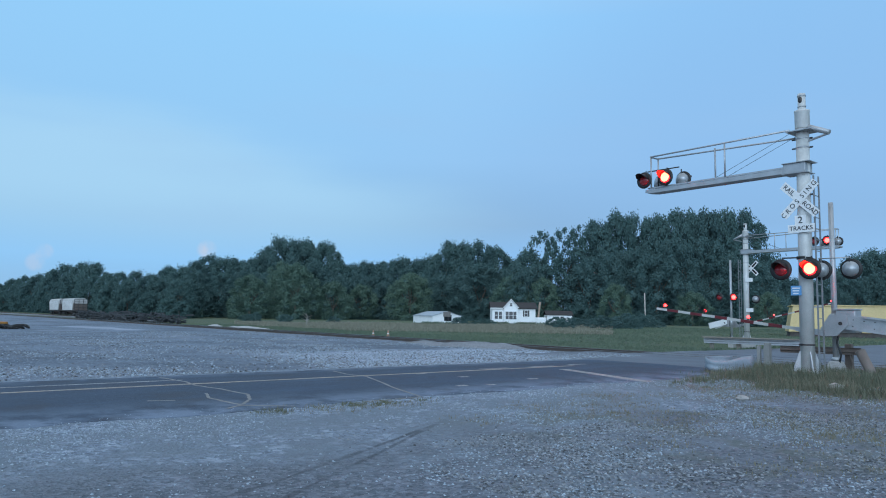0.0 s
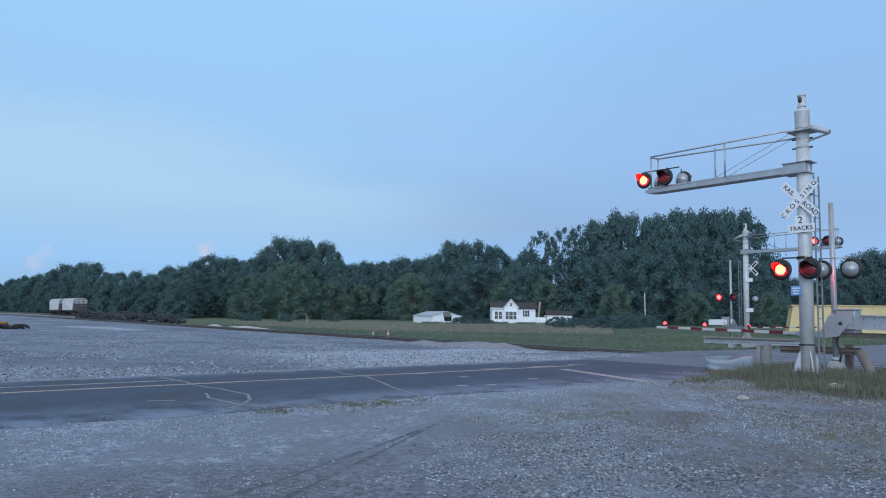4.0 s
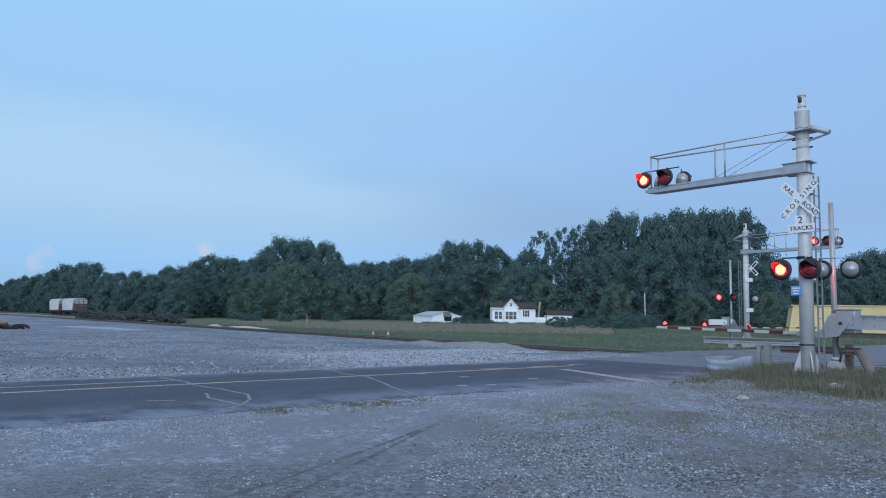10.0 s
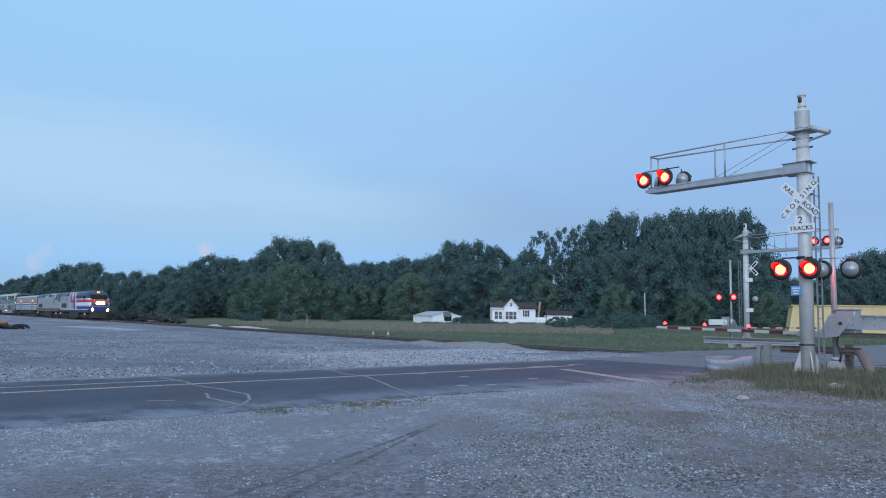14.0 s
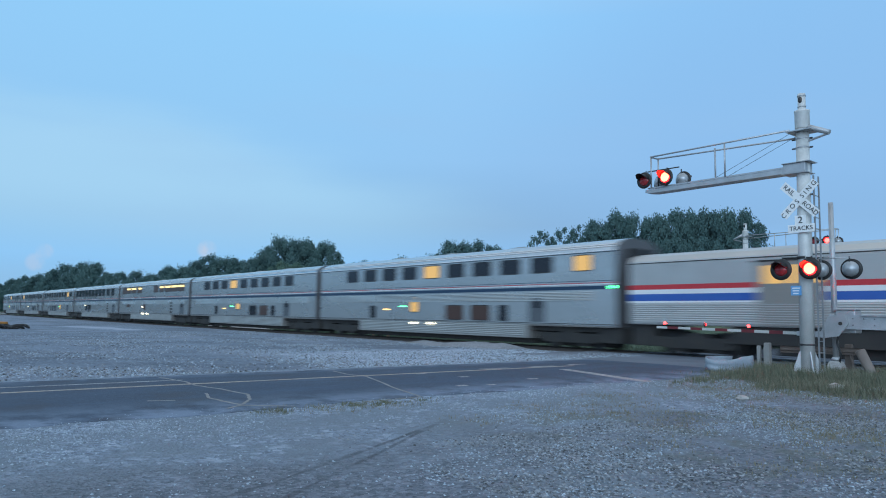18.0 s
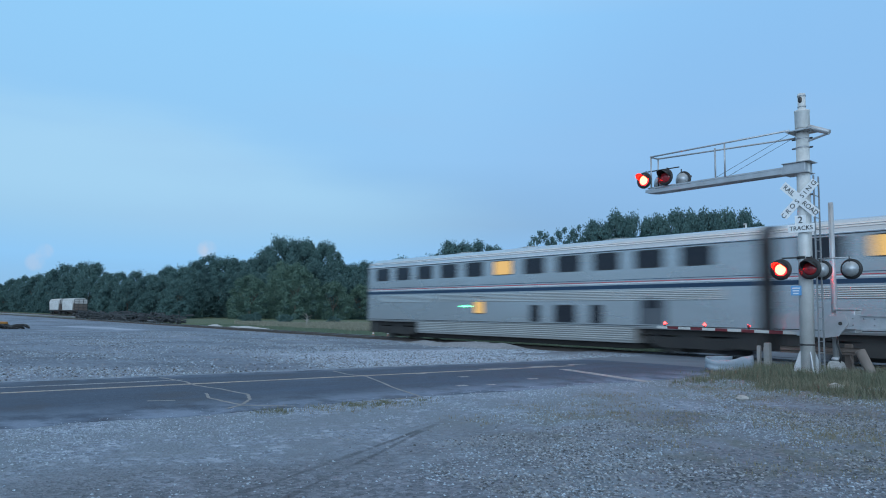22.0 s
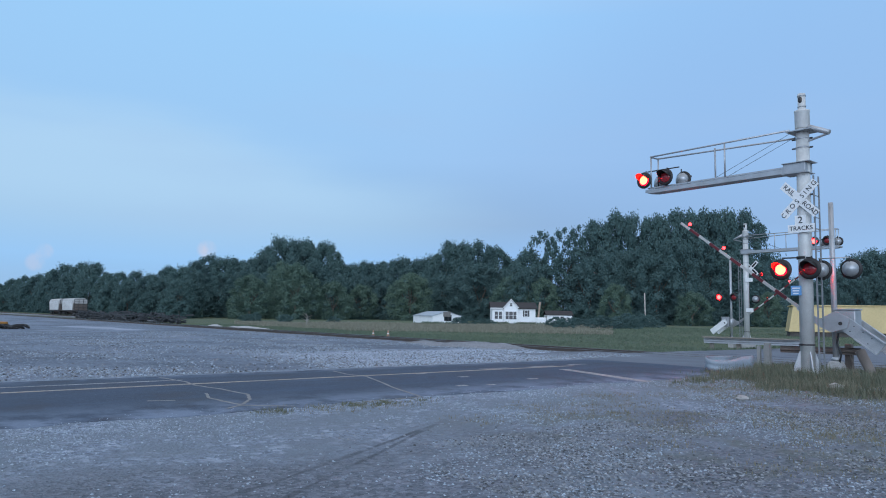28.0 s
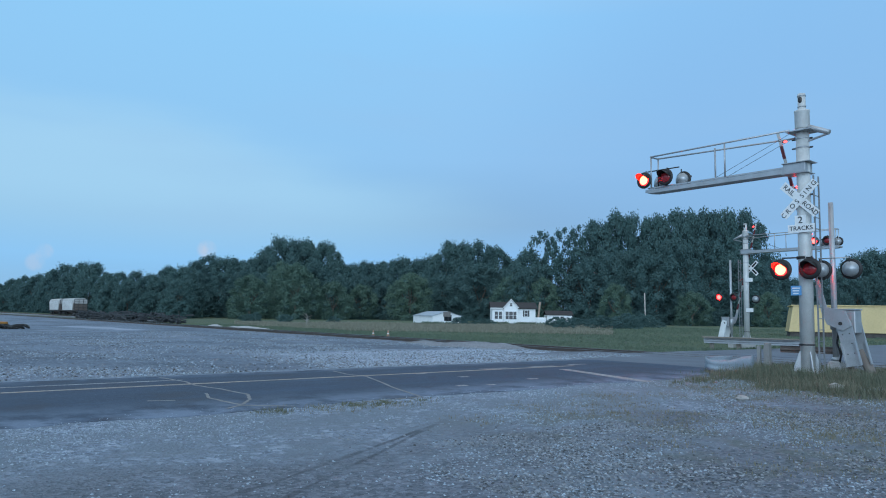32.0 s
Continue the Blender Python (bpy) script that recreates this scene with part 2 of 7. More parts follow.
def ground_material():
    """Gravel on this side of the tracks, grass beyond them; trodden dirt, pale gravel and weeds laid in by position."""
    m = bpy.data.materials.new("gravel_and_grass")
    m.use_nodes = True
    n, l = m.node_tree.nodes, m.node_tree.links
    p = n["Principled BSDF"]
    geo = n.new("ShaderNodeNewGeometry")
    sep = n.new("ShaderNodeSeparateXYZ")
    l.new(geo.outputs["Position"], sep.inputs[0])

    def tex(scale, detail=4.0, rough=0.55):
        q = n.new("ShaderNodeTexNoise")
        q.inputs["Scale"].default_value, q.inputs["Detail"].default_value, q.inputs["Roughness"].default_value = scale, detail, rough
        l.new(geo.outputs["Position"], q.inputs["Vector"])
        return q.outputs["Fac"]

    def rmp(src, a, b, lo=0.0, hi=1.0):
        q = n.new("ShaderNodeMapRange")
        q.interpolation_type = 'SMOOTHSTEP'
        for i, v in ((1, a), (2, b), (3, lo), (4, hi)):
            q.inputs[i].default_value = v
        l.new(src, q.inputs[0])
        return q.outputs[0]

    def op(kind, a, b):
        q = n.new("ShaderNodeMath")
        q.operation = kind
        for i, v in ((0, a), (1, b)):
            if isinstance(v, (int, float)):
                q.inputs[i].default_value = v
            else:
                l.new(v, q.inputs[i])
        return q.outputs[0]

    def mixc(fac, a, b):
        q = n.new("ShaderNodeMix")
        q.data_type = 'RGBA'
        for i, v in ((0, fac), (6, a), (7, b)):
            if isinstance(v, tuple):
                q.inputs[i].default_value = (*v, 1)
            elif isinstance(v, float):
                q.inputs[i].default_value = v
            else:
                l.new(v, q.inputs[i])
        return q.outputs[2]

    wob = op('MULTIPLY', op('SUBTRACT', tex(0.5), 0.5), 5.0)
    yw = op('ADD', sep.outputs["Y"], wob)
    xw = op('ADD', sep.outputs["X"], wob)
    # stones: cells of three sizes
    vor = n.new("ShaderNodeTexVoronoi")
    vor.inputs["Scale"].default_value = 26.0
    l.new(geo.outputs["Position"], vor.inputs["Vector"])
    vor2 = n.new("ShaderNodeTexVoronoi")
    vor2.inputs["Scale"].default_value = 11.0
    l.new(geo.outputs["Position"], vor2.inputs["Vector"])
    sc = n.new("ShaderNodeSeparateColor")
    l.new(vor.outputs["Color"], sc.inputs[0])
    sc2 = n.new("ShaderNodeSeparateColor")
    l.new(vor2.outputs["Color"], sc2.inputs[0])
    patch = rmp(tex(0.22, 5.0), 0.38, 0.62)
    patch2 = rmp(tex(0.9, 6.0, 0.7), 0.4, 0.62)
    stone = mixc(sc.outputs[0], (0.125, 0.155, 0.199), (0.318, 0.39, 0.495))
    stone = mixc(rmp(sc2.outputs[1], 0.72, 0.95), stone, (0.424, 0.49, 0.605))
    dirt = mixc(tex(6.0, 6.0, 0.7), (0.154, 0.185, 0.217), (0.238, 0.29, 0.351))
    near = mixc(op('MULTIPLY', patch2, op('ADD', op('MULTIPLY', patch, 0.6), 0.3)), dirt, stone)
    # darker, coarser stone in front of the signals
    dark = op('MULTIPLY', rmp(sep.outputs["X"], -7.8, -5.6), rmp(tex(0.55, 5.0), 0.36, 0.56))
    near = mixc(op('MULTIPLY', dark, 0.75), near, mixc(sc.outputs[1], (0.0618, 0.07, 0.0846), (0.213, 0.235, 0.278)))
    # tyre tracks that swing from the road
    def track(x0, y0, slope, wide):
        d = op('ABSOLUTE', op('ADD', op('SUBTRACT', sep.outputs["X"], x0), op('MULTIPLY', op('SUBTRACT', sep.outputs["Y"], y0), slope)), 0.0)
        return rmp(op('ADD', d, op('MULTIPLY', op('SUBTRACT', tex(1.5), 0.5), 0.1)), wide, wide * 0.25)
    lines = op('MAXIMUM', track(TRK[0][0], TRK[0][1], TRK[0][2], 0.06), track(TRK[1][0], TRK[1][1], TRK[1][2], 0.06))
    lines = op('MULTIPLY', op('MULTIPLY', lines, rmp(tex(3.0, 5.0, 0.7), 0.3, 0.6)), rmp(sep.outputs["Y"], 6.6, 5.2))
    near = mixc(op('MULTIPLY', lines, 0.8), near, (0.0752, 0.085, 0.103))
    # yard beyond the road, with a pale strip of fresh stone beside it
    yard = mixc(rmp(tex(0.35, 6.0, 0.6), 0.35, 0.65), (0.118, 0.151, 0.196), (0.192, 0.242, 0.31))
    yard = mixc(op('MULTIPLY', rmp(tex(7.0, 5.0, 0.75), 0.5, 0.62), 0.6), yard, (0.34, 0.402, 0.486))
    yard = mixc(op('MULTIPLY', rmp(tex(4.0, 5.0, 0.75), 0.55, 0.68), 0.6), yard, (0.0795, 0.088, 0.103))
    far_pale = op('MULTIPLY', rmp(op('ABSOLUTE', op('SUBTRACT', op('SUBTRACT', yw, 14.4), op('MULTIPLY', op('ADD', sep.outputs["X"], 61.0), 0.11)), 0.0), 1.5, 0.5), rmp(op('ABSOLUTE', op('ADD', sep.outputs["X"], 61.0), 0.0), 9.0, 5.0))
    yard = mixc(op('MULTIPLY', far_pale, 0.8), yard, (0.407, 0.465, 0.568))
    yard = mixc(op('MULTIPLY', rmp(tex(0.13, 5.0, 0.6), 0.5, 0.66), 0.5), yard, (0.292, 0.335, 0.417))
    yard = mixc(op('MULTIPLY', rmp(tex(0.09, 4.0, 0.6), 0.52, 0.68), 0.5), yard, (0.0883, 0.102, 0.129))
    pale = op('MULTIPLY', rmp(xw, -24.5, -21.5), rmp(yw, 9.0, 13.0))
    yard = mixc(op('MULTIPLY', pale, 0.9), yard, mixc(sc.outputs[2], (0.336, 0.385, 0.472), (0.512, 0.585, 0.714)))
    base = mixc(rmp(sep.outputs["X"], -16.4, -15.9, 1.0, 0.0), near, yard)
    # ballast shoulder
    bal = op('MULTIPLY', rmp(yw, 21.6, 23.0), rmp(sep.outputs["Y"], 30.2, 29.0))
    base = mixc(op('MULTIPLY', bal, 0.85), base, mixc(sc.outputs[1], (0.115, 0.125, 0.146), (0.265, 0.29, 0.338)))
    # weeds round the signal foot, grass beyond the tracks
    g1 = op('MULTIPLY', op('MULTIPLY', rmp(xw, -10.6, -9.0), rmp(yw, 12.2, 15.5)), rmp(yw, 25.0, 22.0))
    g2 = op('MULTIPLY', op('MULTIPLY', rmp(sep.outputs["X"], -8.6, -6.4), op('MULTIPLY', rmp(tex(0.8, 5.0), 0.48, 0.62), rmp(sep.outputs["Y"], 4.5, 7.0))), 0.75)
    g3 = rmp(yw, 29.0, 31.0)
    grass = mixc(tex(1.2, 6.0, 0.7), (0.072, 0.1, 0.07), (0.12, 0.148, 0.1))
    grass = mixc(op('MULTIPLY', rmp(tex(0.05, 4.0), 0.42, 0.6), 0.8), grass, (0.105, 0.14, 0.075))
    scrub = mixc(tex(2.2, 6.0, 0.7), (0.085, 0.098, 0.07), (0.165, 0.178, 0.14))
    base = mixc(op('MULTIPLY', op('MAXIMUM', g1, g2), 0.7), base, scrub)
    base = mixc(g3, base, grass)
    l.new(base, p.inputs["Base Color"])
    p.inputs["Roughness"].default_value = 0.92
    p.inputs["Specular IOR Level"].default_value = 0.25
    hgt = op('ADD', op('MULTIPLY', vor.outputs["Distance"], 0.5), op('ADD', op('MULTIPLY', vor2.outputs["Distance"], 0.5), tex(30.0, 3.0)))
    bp = n.new("ShaderNodeBump")
    bp.inputs["Strength"].default_value, bp.inputs["Distance"].default_value = 0.9, 0.06
    l.new(hgt, bp.inputs["Height"])
    l.new(bp.outputs[0], p.inputs["Normal"])
    return m


GROUND_MAT = ground_material()
ground = tagged(part("ground", ground_sheet(), GROUND_MAT), "grey gravel yard and trodden dirt with grass beyond the tracks", "ground", kind="structure")



def road_material():
    """Worn asphalt: mottled, polished along the wheel paths, dusted with gravel fines towards its ragged edges."""
    m = surf("road_asphalt", (0.017, 0.029, 0.052), (0.033, 0.055, 0.094), 0.35, 0.78, 0, 0.4, fine=90, c=(0.068, 0.098, 0.152), cfac=0.4)
    n, l = m.node_tree.nodes, m.node_tree.links
    p = n["Principled BSDF"]
    old = p.inputs["Base Color"].links[0].from_socket
    geo = n.new("ShaderNodeNewGeometry")
    sep = n.new("ShaderNodeSeparateXYZ")
    l.new(geo.outputs["Position"], sep.inputs[0])
    mp = n.new("ShaderNodeMapping")
    mp.inputs["Scale"].default_value = (1.6, 0.22, 1.0)
    l.new(geo.outputs["Position"], mp.inputs["Vector"])
    def tex(scale, detail, src):
        q = n.new("ShaderNodeTexNoise")
        q.inputs["Scale"].default_value, q.inputs["Detail"].default_value, q.inputs["Roughness"].default_value = scale, detail, 0.65
        l.new(src, q.inputs["Vector"])
        return q.outputs["Fac"]
    def rng_(src, a, b, lo, hi):
        q = n.new("ShaderNodeMapRange")
        q.interpolation_type = 'SMOOTHSTEP'
        for i, v in ((1, a), (2, b), (3, lo), (4, hi)):
            q.inputs[i].default_value = v
        l.new(src, q.inputs[0])
        return q.outputs[0]
    def mul(a, b):
        q = n.new("ShaderNodeMath")
        q.operation = 'MULTIPLY'
        l.new(a, q.inputs[0])
        l.new(b, q.inputs[1])
        return q.outputs[0]
    def lay(fac, under, col):
        q = n.new("ShaderNodeMix")
        q.data_type = 'RGBA'
        l.new(fac, q.inputs[0])
        l.new(under, q.inputs[6])
        q.inputs[7].default_value = (*col, 1)
        return q.outputs[2]
    streak = rng_(tex(1.0, 5.0, mp.outputs["Vector"]), 0.45, 0.7, 0.0, 0.5)
    out = lay(streak, old, (0.047, 0.08, 0.134))
    dust = mul(rng_(sep.outputs["X"], -11.6, -9.7, 0.0, 1.0), rng_(tex(1.1, 7.0, geo.outputs["Position"]), 0.36, 0.58, 0.0, 0.85))
    out = lay(dust, out, (0.16, 0.21, 0.29))
    dust2 = mul(rng_(sep.outputs["X"], -14.9, -15.7, 0.0, 1.0), rng_(tex(1.6, 7.0, geo.outputs["Position"]), 0.4, 0.6, 0.0, 0.7))
    out = lay(dust2, out, (0.148, 0.19, 0.26))
    spill = rng_(tex(9.0, 6.0, geo.outputs["Position"]), 0.62, 0.7, 0.0, 0.35)
    out = lay(spill, out, (0.166, 0.194, 0.257))
    blotch = rng_(tex(0.9, 6.0, geo.outputs["Position"]), 0.5, 0.66, 0.0, 0.6)
    out = lay(blotch, out, (0.0319, 0.0369, 0.053))
    l.new(out, p.inputs["Base Color"])
    return m


ASPHALT_OLD = surf("grey_asphalt", (0.1, 0.122, 0.155), (0.15, 0.178, 0.22), 0.7, 0.85, 0, 0.35, fine=50, c=(0.0768, 0.08, 0.0967), coords="Object")
LINE_YELLOW = surf("worn_yellow_line", (0.44, 0.37, 0.3), (0.3, 0.27, 0.24), 1.2, 0.8, 0, 0.1, fine=12, c=(0.14, 0.13, 0.12), cfac=0.7)
LINE_WHITE = surf("worn_white_line", (0.42, 0.42, 0.42), (0.22, 0.22, 0.23), 1.5, 0.8, 0, 0.1, fine=12, c=(0.12, 0.12, 0.12), cfac=0.8)
SEAL = surf("pale_crack_filler", (0.26, 0.26, 0.26), (0.17, 0.17, 0.17), 3, 0.85, 0, 0.1)


def ragged(x, y, amount):
    return x + amount * (noise.noise(Vector((x * 0.2, y * 0.7, 9.0))) + 0.6 * noise.noise(Vector((x, y * 2.7, 3.0))))


def road_slab(x0, x1, y0, y1, z, rag0, rag1, step=0.4, crown=0.0):
    bm = bmesh.new()
    n = int((y1 - y0) / step)
    top, low = [], []
    for i in range(n + 1):
        y = y0 + (y1 - y0) * i / n
        a, b = ragged(x0, y, rag0), ragged(x1, y, rag1)
        row = [(a + (b - a) * k / 6) for k in range(7)]
        top.append([bm.verts.new((x, y, z + crown * (1 - abs(k - 3) / 3))) for k, x in enumerate(row)])
        low.append([bm.verts.new((row[0], y, z - 0.1)), bm.verts.new((row[-1], y, z - 0.1))])
    for i in range(n):
        for k in range(6):
            bm.faces.new((top[i][k], top[i][k + 1], top[i + 1][k + 1], top[i + 1][k]))
        bm.faces.new((low[i][0], top[i][0], top[i + 1][0], low[i + 1][0]))
        bm.faces.new((top[i][-1], low[i][1], low[i + 1][1], top[i + 1][-1]))
    bm.faces.new([*top[0], low[0][1], low[0][0]][::-1])
    bm.faces.new([*top[-1], low[-1][1], low[-1][0]])
    return bm


road = tagged(part("road", road_slab(ROAD_FAR + 1.5, ROAD_NEAR, -60, 19.2, 0.0, 0.12, 0.35, 0.4, 0.02), road_material()), "dark cracked asphalt road with worn markings", "road", kind="structure")
tagged(part("road_apron", road_slab(-19.5, -8.7, 19.2, 24.2, 0.004, 0.5, 0.5), ASPHALT_OLD), "grey patched asphalt apron before the tracks", "road", kind="structure")
tagged(part("road_beyond", road_slab(-17.6, -9.6, 28.2, 300, 0.0, 0.3, 0.3, 4.0), ASPHALT_OLD), "grey asphalt road beyond the tracks", "road", kind="structure")


def road_z(x):
    return 0.02 * (1 - abs((x - (ROAD_FAR + 1.5)) / (ROAD_NEAR - ROAD_FAR - 1.5) - 0.5) * 2)


def strip(name, pts, w, mat, parent, z=None):
    """A thin painted or poured line along pts."""
    bm = bmesh.new()
    pts = [Vector((*q, 0)) for q in pts]
    rows = []
    for i, q in enumerate(pts):
        d = (pts[min(i + 1, len(pts) - 1)] - pts[max(i - 1, 0)]).normalized()
        s = Vector((-d.y, d.x, 0)) * w / 2 * (1 + 0.35 * noise.noise(q * 3))
        zt = road_z(q.x) + 0.005
        rows.append([bm.verts.new((v.x, v.y, zz)) for v in (q + s, q - s) for zz in (zt, zt - 0.02)])
    for a, b in zip(rows, rows[1:]):
        bm.faces.new((a[0], a[2], b[2], b[0]))
        bm.faces.new((a[0], b[0], b[1], a[1]))
        bm.faces.new((a[2], a[3], b[3], b[2]))
    return part(name, bm, mat, parent)


def wavy(a, b, n, amp, seed):
    a, b = Vector(a), Vector(b)
    return [tuple(a.lerp(b, i / n) + Vector((noise.noise(Vector((i * 0.6, seed, 0))), noise.noise(Vector((seed, i * 0.6, 5)))) ) * amp) for i in range(n + 1)]


strip("centre_line", [(-13.62, y) for y in steps([(-40, 16, 0.8)])], 0.12, LINE_YELLOW, road, 0.025)
strip("edge_line", [(-14.58, y) for y in steps([(-40, 5, 0.8)])], 0.08, LINE_WHITE, road, 0.02)
for y0, y1, x in ((10.1, 10.4, -13.45), (10.5, 10.75, -12.3), (9.2, 9.45, -10.85), (12.6, 13.6, -13.9), (14.4, 15.4, -13.85), (16.2, 17.0, -14.0), (9.9, 10.1, -10.7), (11.6, 11.9, -11.2)):
    strip("worn_dash", [(x, y0), (x, (y0 + y1) / 2), (x + 0.02, y1)], 0.12, LINE_WHITE, road, road_z(x) + 0.006)
strip("stop_line", [(-12.76 + 3.3 * i / 8, 14.6 - 0.9 * i / 8) for i in range(9)], 0.3, LINE_WHITE, road, 0.021)
CRACKS = (((-15.2, 8.9), (-14.25, 8.68), (-13.39, 8.72), (-11.49, 8.02), (-9.73, 7.44)), ((-15.4, 4.8), (-14.12, 4.93), (-13.3, 4.81), (-12.28, 5.0), (-11.43, 5.06), (-10.83, 4.81), (-10.35, 4.5)),
          ((-11.9, 4.5), (-11.3, 4.33), (-10.74, 4.39), (-10.23, 4.44), (-9.77, 5.06)), ((-10.0, 4.09), (-10.29, 4.47)), ((-11.42, 3.4), (-11.28, 3.78)), ((-9.7, 6.3), (-9.75, 7.4)))
for k, pts in enumerate(CRACKS):
    fine = []
    for a, b in zip(pts, pts[1:]):
        fine += wavy(a, b, 5, 0.035, k * 3.1 + a[0])[:-1]
    strip("sealed_crack", fine + [pts[-1]], 0.05 if k < 5 else 0.035, SEAL, road, 0.024)

# main track and siding
RAIL_SIDE = surf("brown_rail_web", (0.075, 0.06, 0.052), (0.11, 0.09, 0.08), 3, 0.8, 0.2, 0.2)
RAIL_TOP = surf("polished_rail", (0.5, 0.49, 0.48), (0.42, 0.41, 0.4), 3, 0.2, 0.9, 0.03)


def rail_bar(y, x0, x1):
    prof = ((-0.07, -0.17), (0.07, -0.17), (0.07, -0.155), (0.012, -0.14), (0.012, -0.045), (0.036, -0.035), (0.036, -0.004), (0.026, 0.0), (-0.026, 0.0), (-0.036, -0.004), (-0.036, -0.035), (-0.012, -0.045), (-0.012, -0.14), (-0.07, -0.155))
    bm = bmesh.new()
    loft(bm, [[(x, y + a, b) for a, b in prof] for x in (x0, x1)])
    for f in bm.faces:
        f.material_index = 1 if f.normal.z > 0.5 or f.calc_center_median().z > -0.008 else 0
    bm.normal_update()
    for f in bm.faces:
        f.material_index = 1 if abs(f.normal.z) > 0.5 and f.calc_center_median().z > -0.02 else 0
    return bm


def ballast_bed(y, x0, x1):
    bm = bmesh.new()
    loft(bm, [[(x, y + a, b) for a, b in ((-2.9, -0.42), (-1.75, -0.2), (1.75, -0.2), (2.9, -0.42), (2.9, -0.6), (-2.9, -0.6))] for x in ((x0, -120, -60, -30, -18.2, -8.2, 10, x1) if x1 > 0 else (x0, x1))])
    return bm


BALLAST = surf("ballast_stone", (0.125, 0.132, 0.145), (0.195, 0.205, 0.225), 1.0, 0.92, 0, 0.8, fine=16, c=(0.32, 0.335, 0.36), cfac=0.7)
for name, yc, lab in (("track_main", 25.8675, "two polished rails on dark ties in grey ballast"), ("track_siding", 38.6, "rusty siding rails on dark ties in ballast")):
    tr = tagged(new(name), lab, "railway track", kind="structure")
    x0, x1 = (-1400, 900) if yc < 30 else (-420, -120)
    part("ballast", ballast_bed(yc, x0, x1), BALLAST, tr)
    for s in (-0.7175, 0.7175):
        part("rail", rail_bar(yc + s, x0, x1), [RAIL_SIDE, RAIL_TOP if yc < 30 else RUSTY], tr)
    bm = bmesh.new()
    box(bm, -0.11, 0.11, -1.3, 1.3, -0.34, -0.165, bev=0.012)
    tie_mesh = part("tie", bm, TIE, tr).data
    first = True
    xs = [(-16 - 0.53 * i) for i in range(8, 190)] if yc < 30 else [-175 - 0.53 * i for i in range(60)]
    for x in xs + ([-7.6 + 0.53 * i for i in range(40)] if yc < 30 else []):
        t = new("tie", tie_mesh)
        t.parent = tr
        t.location = (x, yc + rng.uniform(-0.05, 0.05), rng.uniform(-0.012, 0.006))
    tr.children[-1].name = "tie"
    bpy.data.objects.remove([c for c in tr.children if c.data == tie_mesh and c.location.length == 0][0])

# timber and asphalt panels between the rails where the road crosses
cross = tagged(new("crossing_surface"), "worn grey asphalt and timber panels between the rails", "level crossing", kind="structure")
for y0, y1 in ((24.15, 25.08), (25.25, 26.49), (26.68, 28.25)):
    for k in range(4):
        a = -18.0 + k * 2.4
        bm = bmesh.new()
        box(bm, a + 0.012, a + 2.388, y0, y1, -0.18, -0.012 - 0.004 * (k % 2), bev=0.015)
        part("panel", bm, ASPHALT_OLD, cross)
# ---- crossing signals and gates ----
def letters(text, size, material, parent, m, thick=0.004):
    cu = bpy.data.curves.new("lettering", 'FONT')
    cu.body, cu.size, cu.extrude, cu.align_x, cu.align_y = text, size, thick, 'CENTER', 'CENTER'
    tmp = bpy.data.objects.new("lettering", cu)
    scene.collection.objects.link(tmp)
    me = bpy.data.meshes.new_from_object(tmp.evaluated_get(bpy.context.evaluated_depsgraph_get()))
    bpy.data.objects.remove(tmp)
    me.materials.clear()
    me.materials.append(material)
    ob = new("lettering", me)
    ob.parent, ob.matrix_basis = parent, m
    return ob


FLASHERS = []


def flasher(parent, m, r=0.29, lens_r=0.17, phase=None, hood=0.3, rear=False):
    """A round black lamp head with a hood and a lens that faces local -y. The lens has a lit and a dark side and turns in its cup."""
    bm = bmesh.new()
    toy = Matrix.Rotation(radians(90), 4, 'X')  # local z of the profile becomes -y
    lathe(bm, [(lens_r + 0.012, -0.02), (r, -0.02), (r, 0.0), (lens_r + 0.012, 0.0)], 24, 0, toy)
    lathe(bm, [(lens_r + 0.016, -0.002), (lens_r + 0.03, -0.05), (lens_r * 1.0 + 0.03, -0.12), (lens_r * 0.7, -0.2), (0.05, -0.24), (0.0, -0.245)], 20, 1, toy)
    rod(bm, (0, 0.12, lens_r), (0, 0.12, r + 0.05), 0.02, n=6, mat=0)
    head = part("flashing_light", bm, [BLACK, LENS_CLEAR], parent, m=m)
    bm = bmesh.new()
    sec = []
    for y, back in ((0.0, 0.95), (-hood * 0.55, 0.75), (-hood, 0.42)):
        span = math.pi * back
        out = [((lens_r + 0.02) * math.sin(-span / 2 * 1.05 + span * 1.05 * i / 14), y, (lens_r + 0.02) * math.cos(-span / 2 * 1.05 + span * 1.05 * i / 14)) for i in range(15)]
        inn = [(x * 0.955, yy, z * 0.955) for x, yy, z in out[::-1]]
        sec.append(out + inn)
    loft(bm, sec)
    part("hood", bm, BLACK, head)
    bm = bmesh.new()
    lathe(bm, [(lens_r * 0.985, 0.004), (lens_r * 0.93, 0.014), (lens_r * 0.84, 0.024), (lens_r * 0.84, 0.004)], 20, 0, toy)
    lathe(bm, [(lens_r * 0.84, 0.004), (lens_r * 0.84, 0.024), (lens_r * 0.5, 0.045), (0.0, 0.056)], 20, 1, toy)
    lathe(bm, [(0.0, -0.058), (lens_r * 0.5, -0.045), (lens_r * 0.8, -0.025), (lens_r + 0.006, -0.001), (lens_r + 0.006, 0.003)], 20, 2, toy)
    lens = part("lens", bm, [LENS_RED, LENS_REAR if rear else LENS_HOT, LENS_DARK] if phase is not None else [LENS_DARK, LENS_DARK, LENS_DARK], head, "round red signal lens")
    if phase is not None:
        FLASHERS.append((lens, phase))
    return head


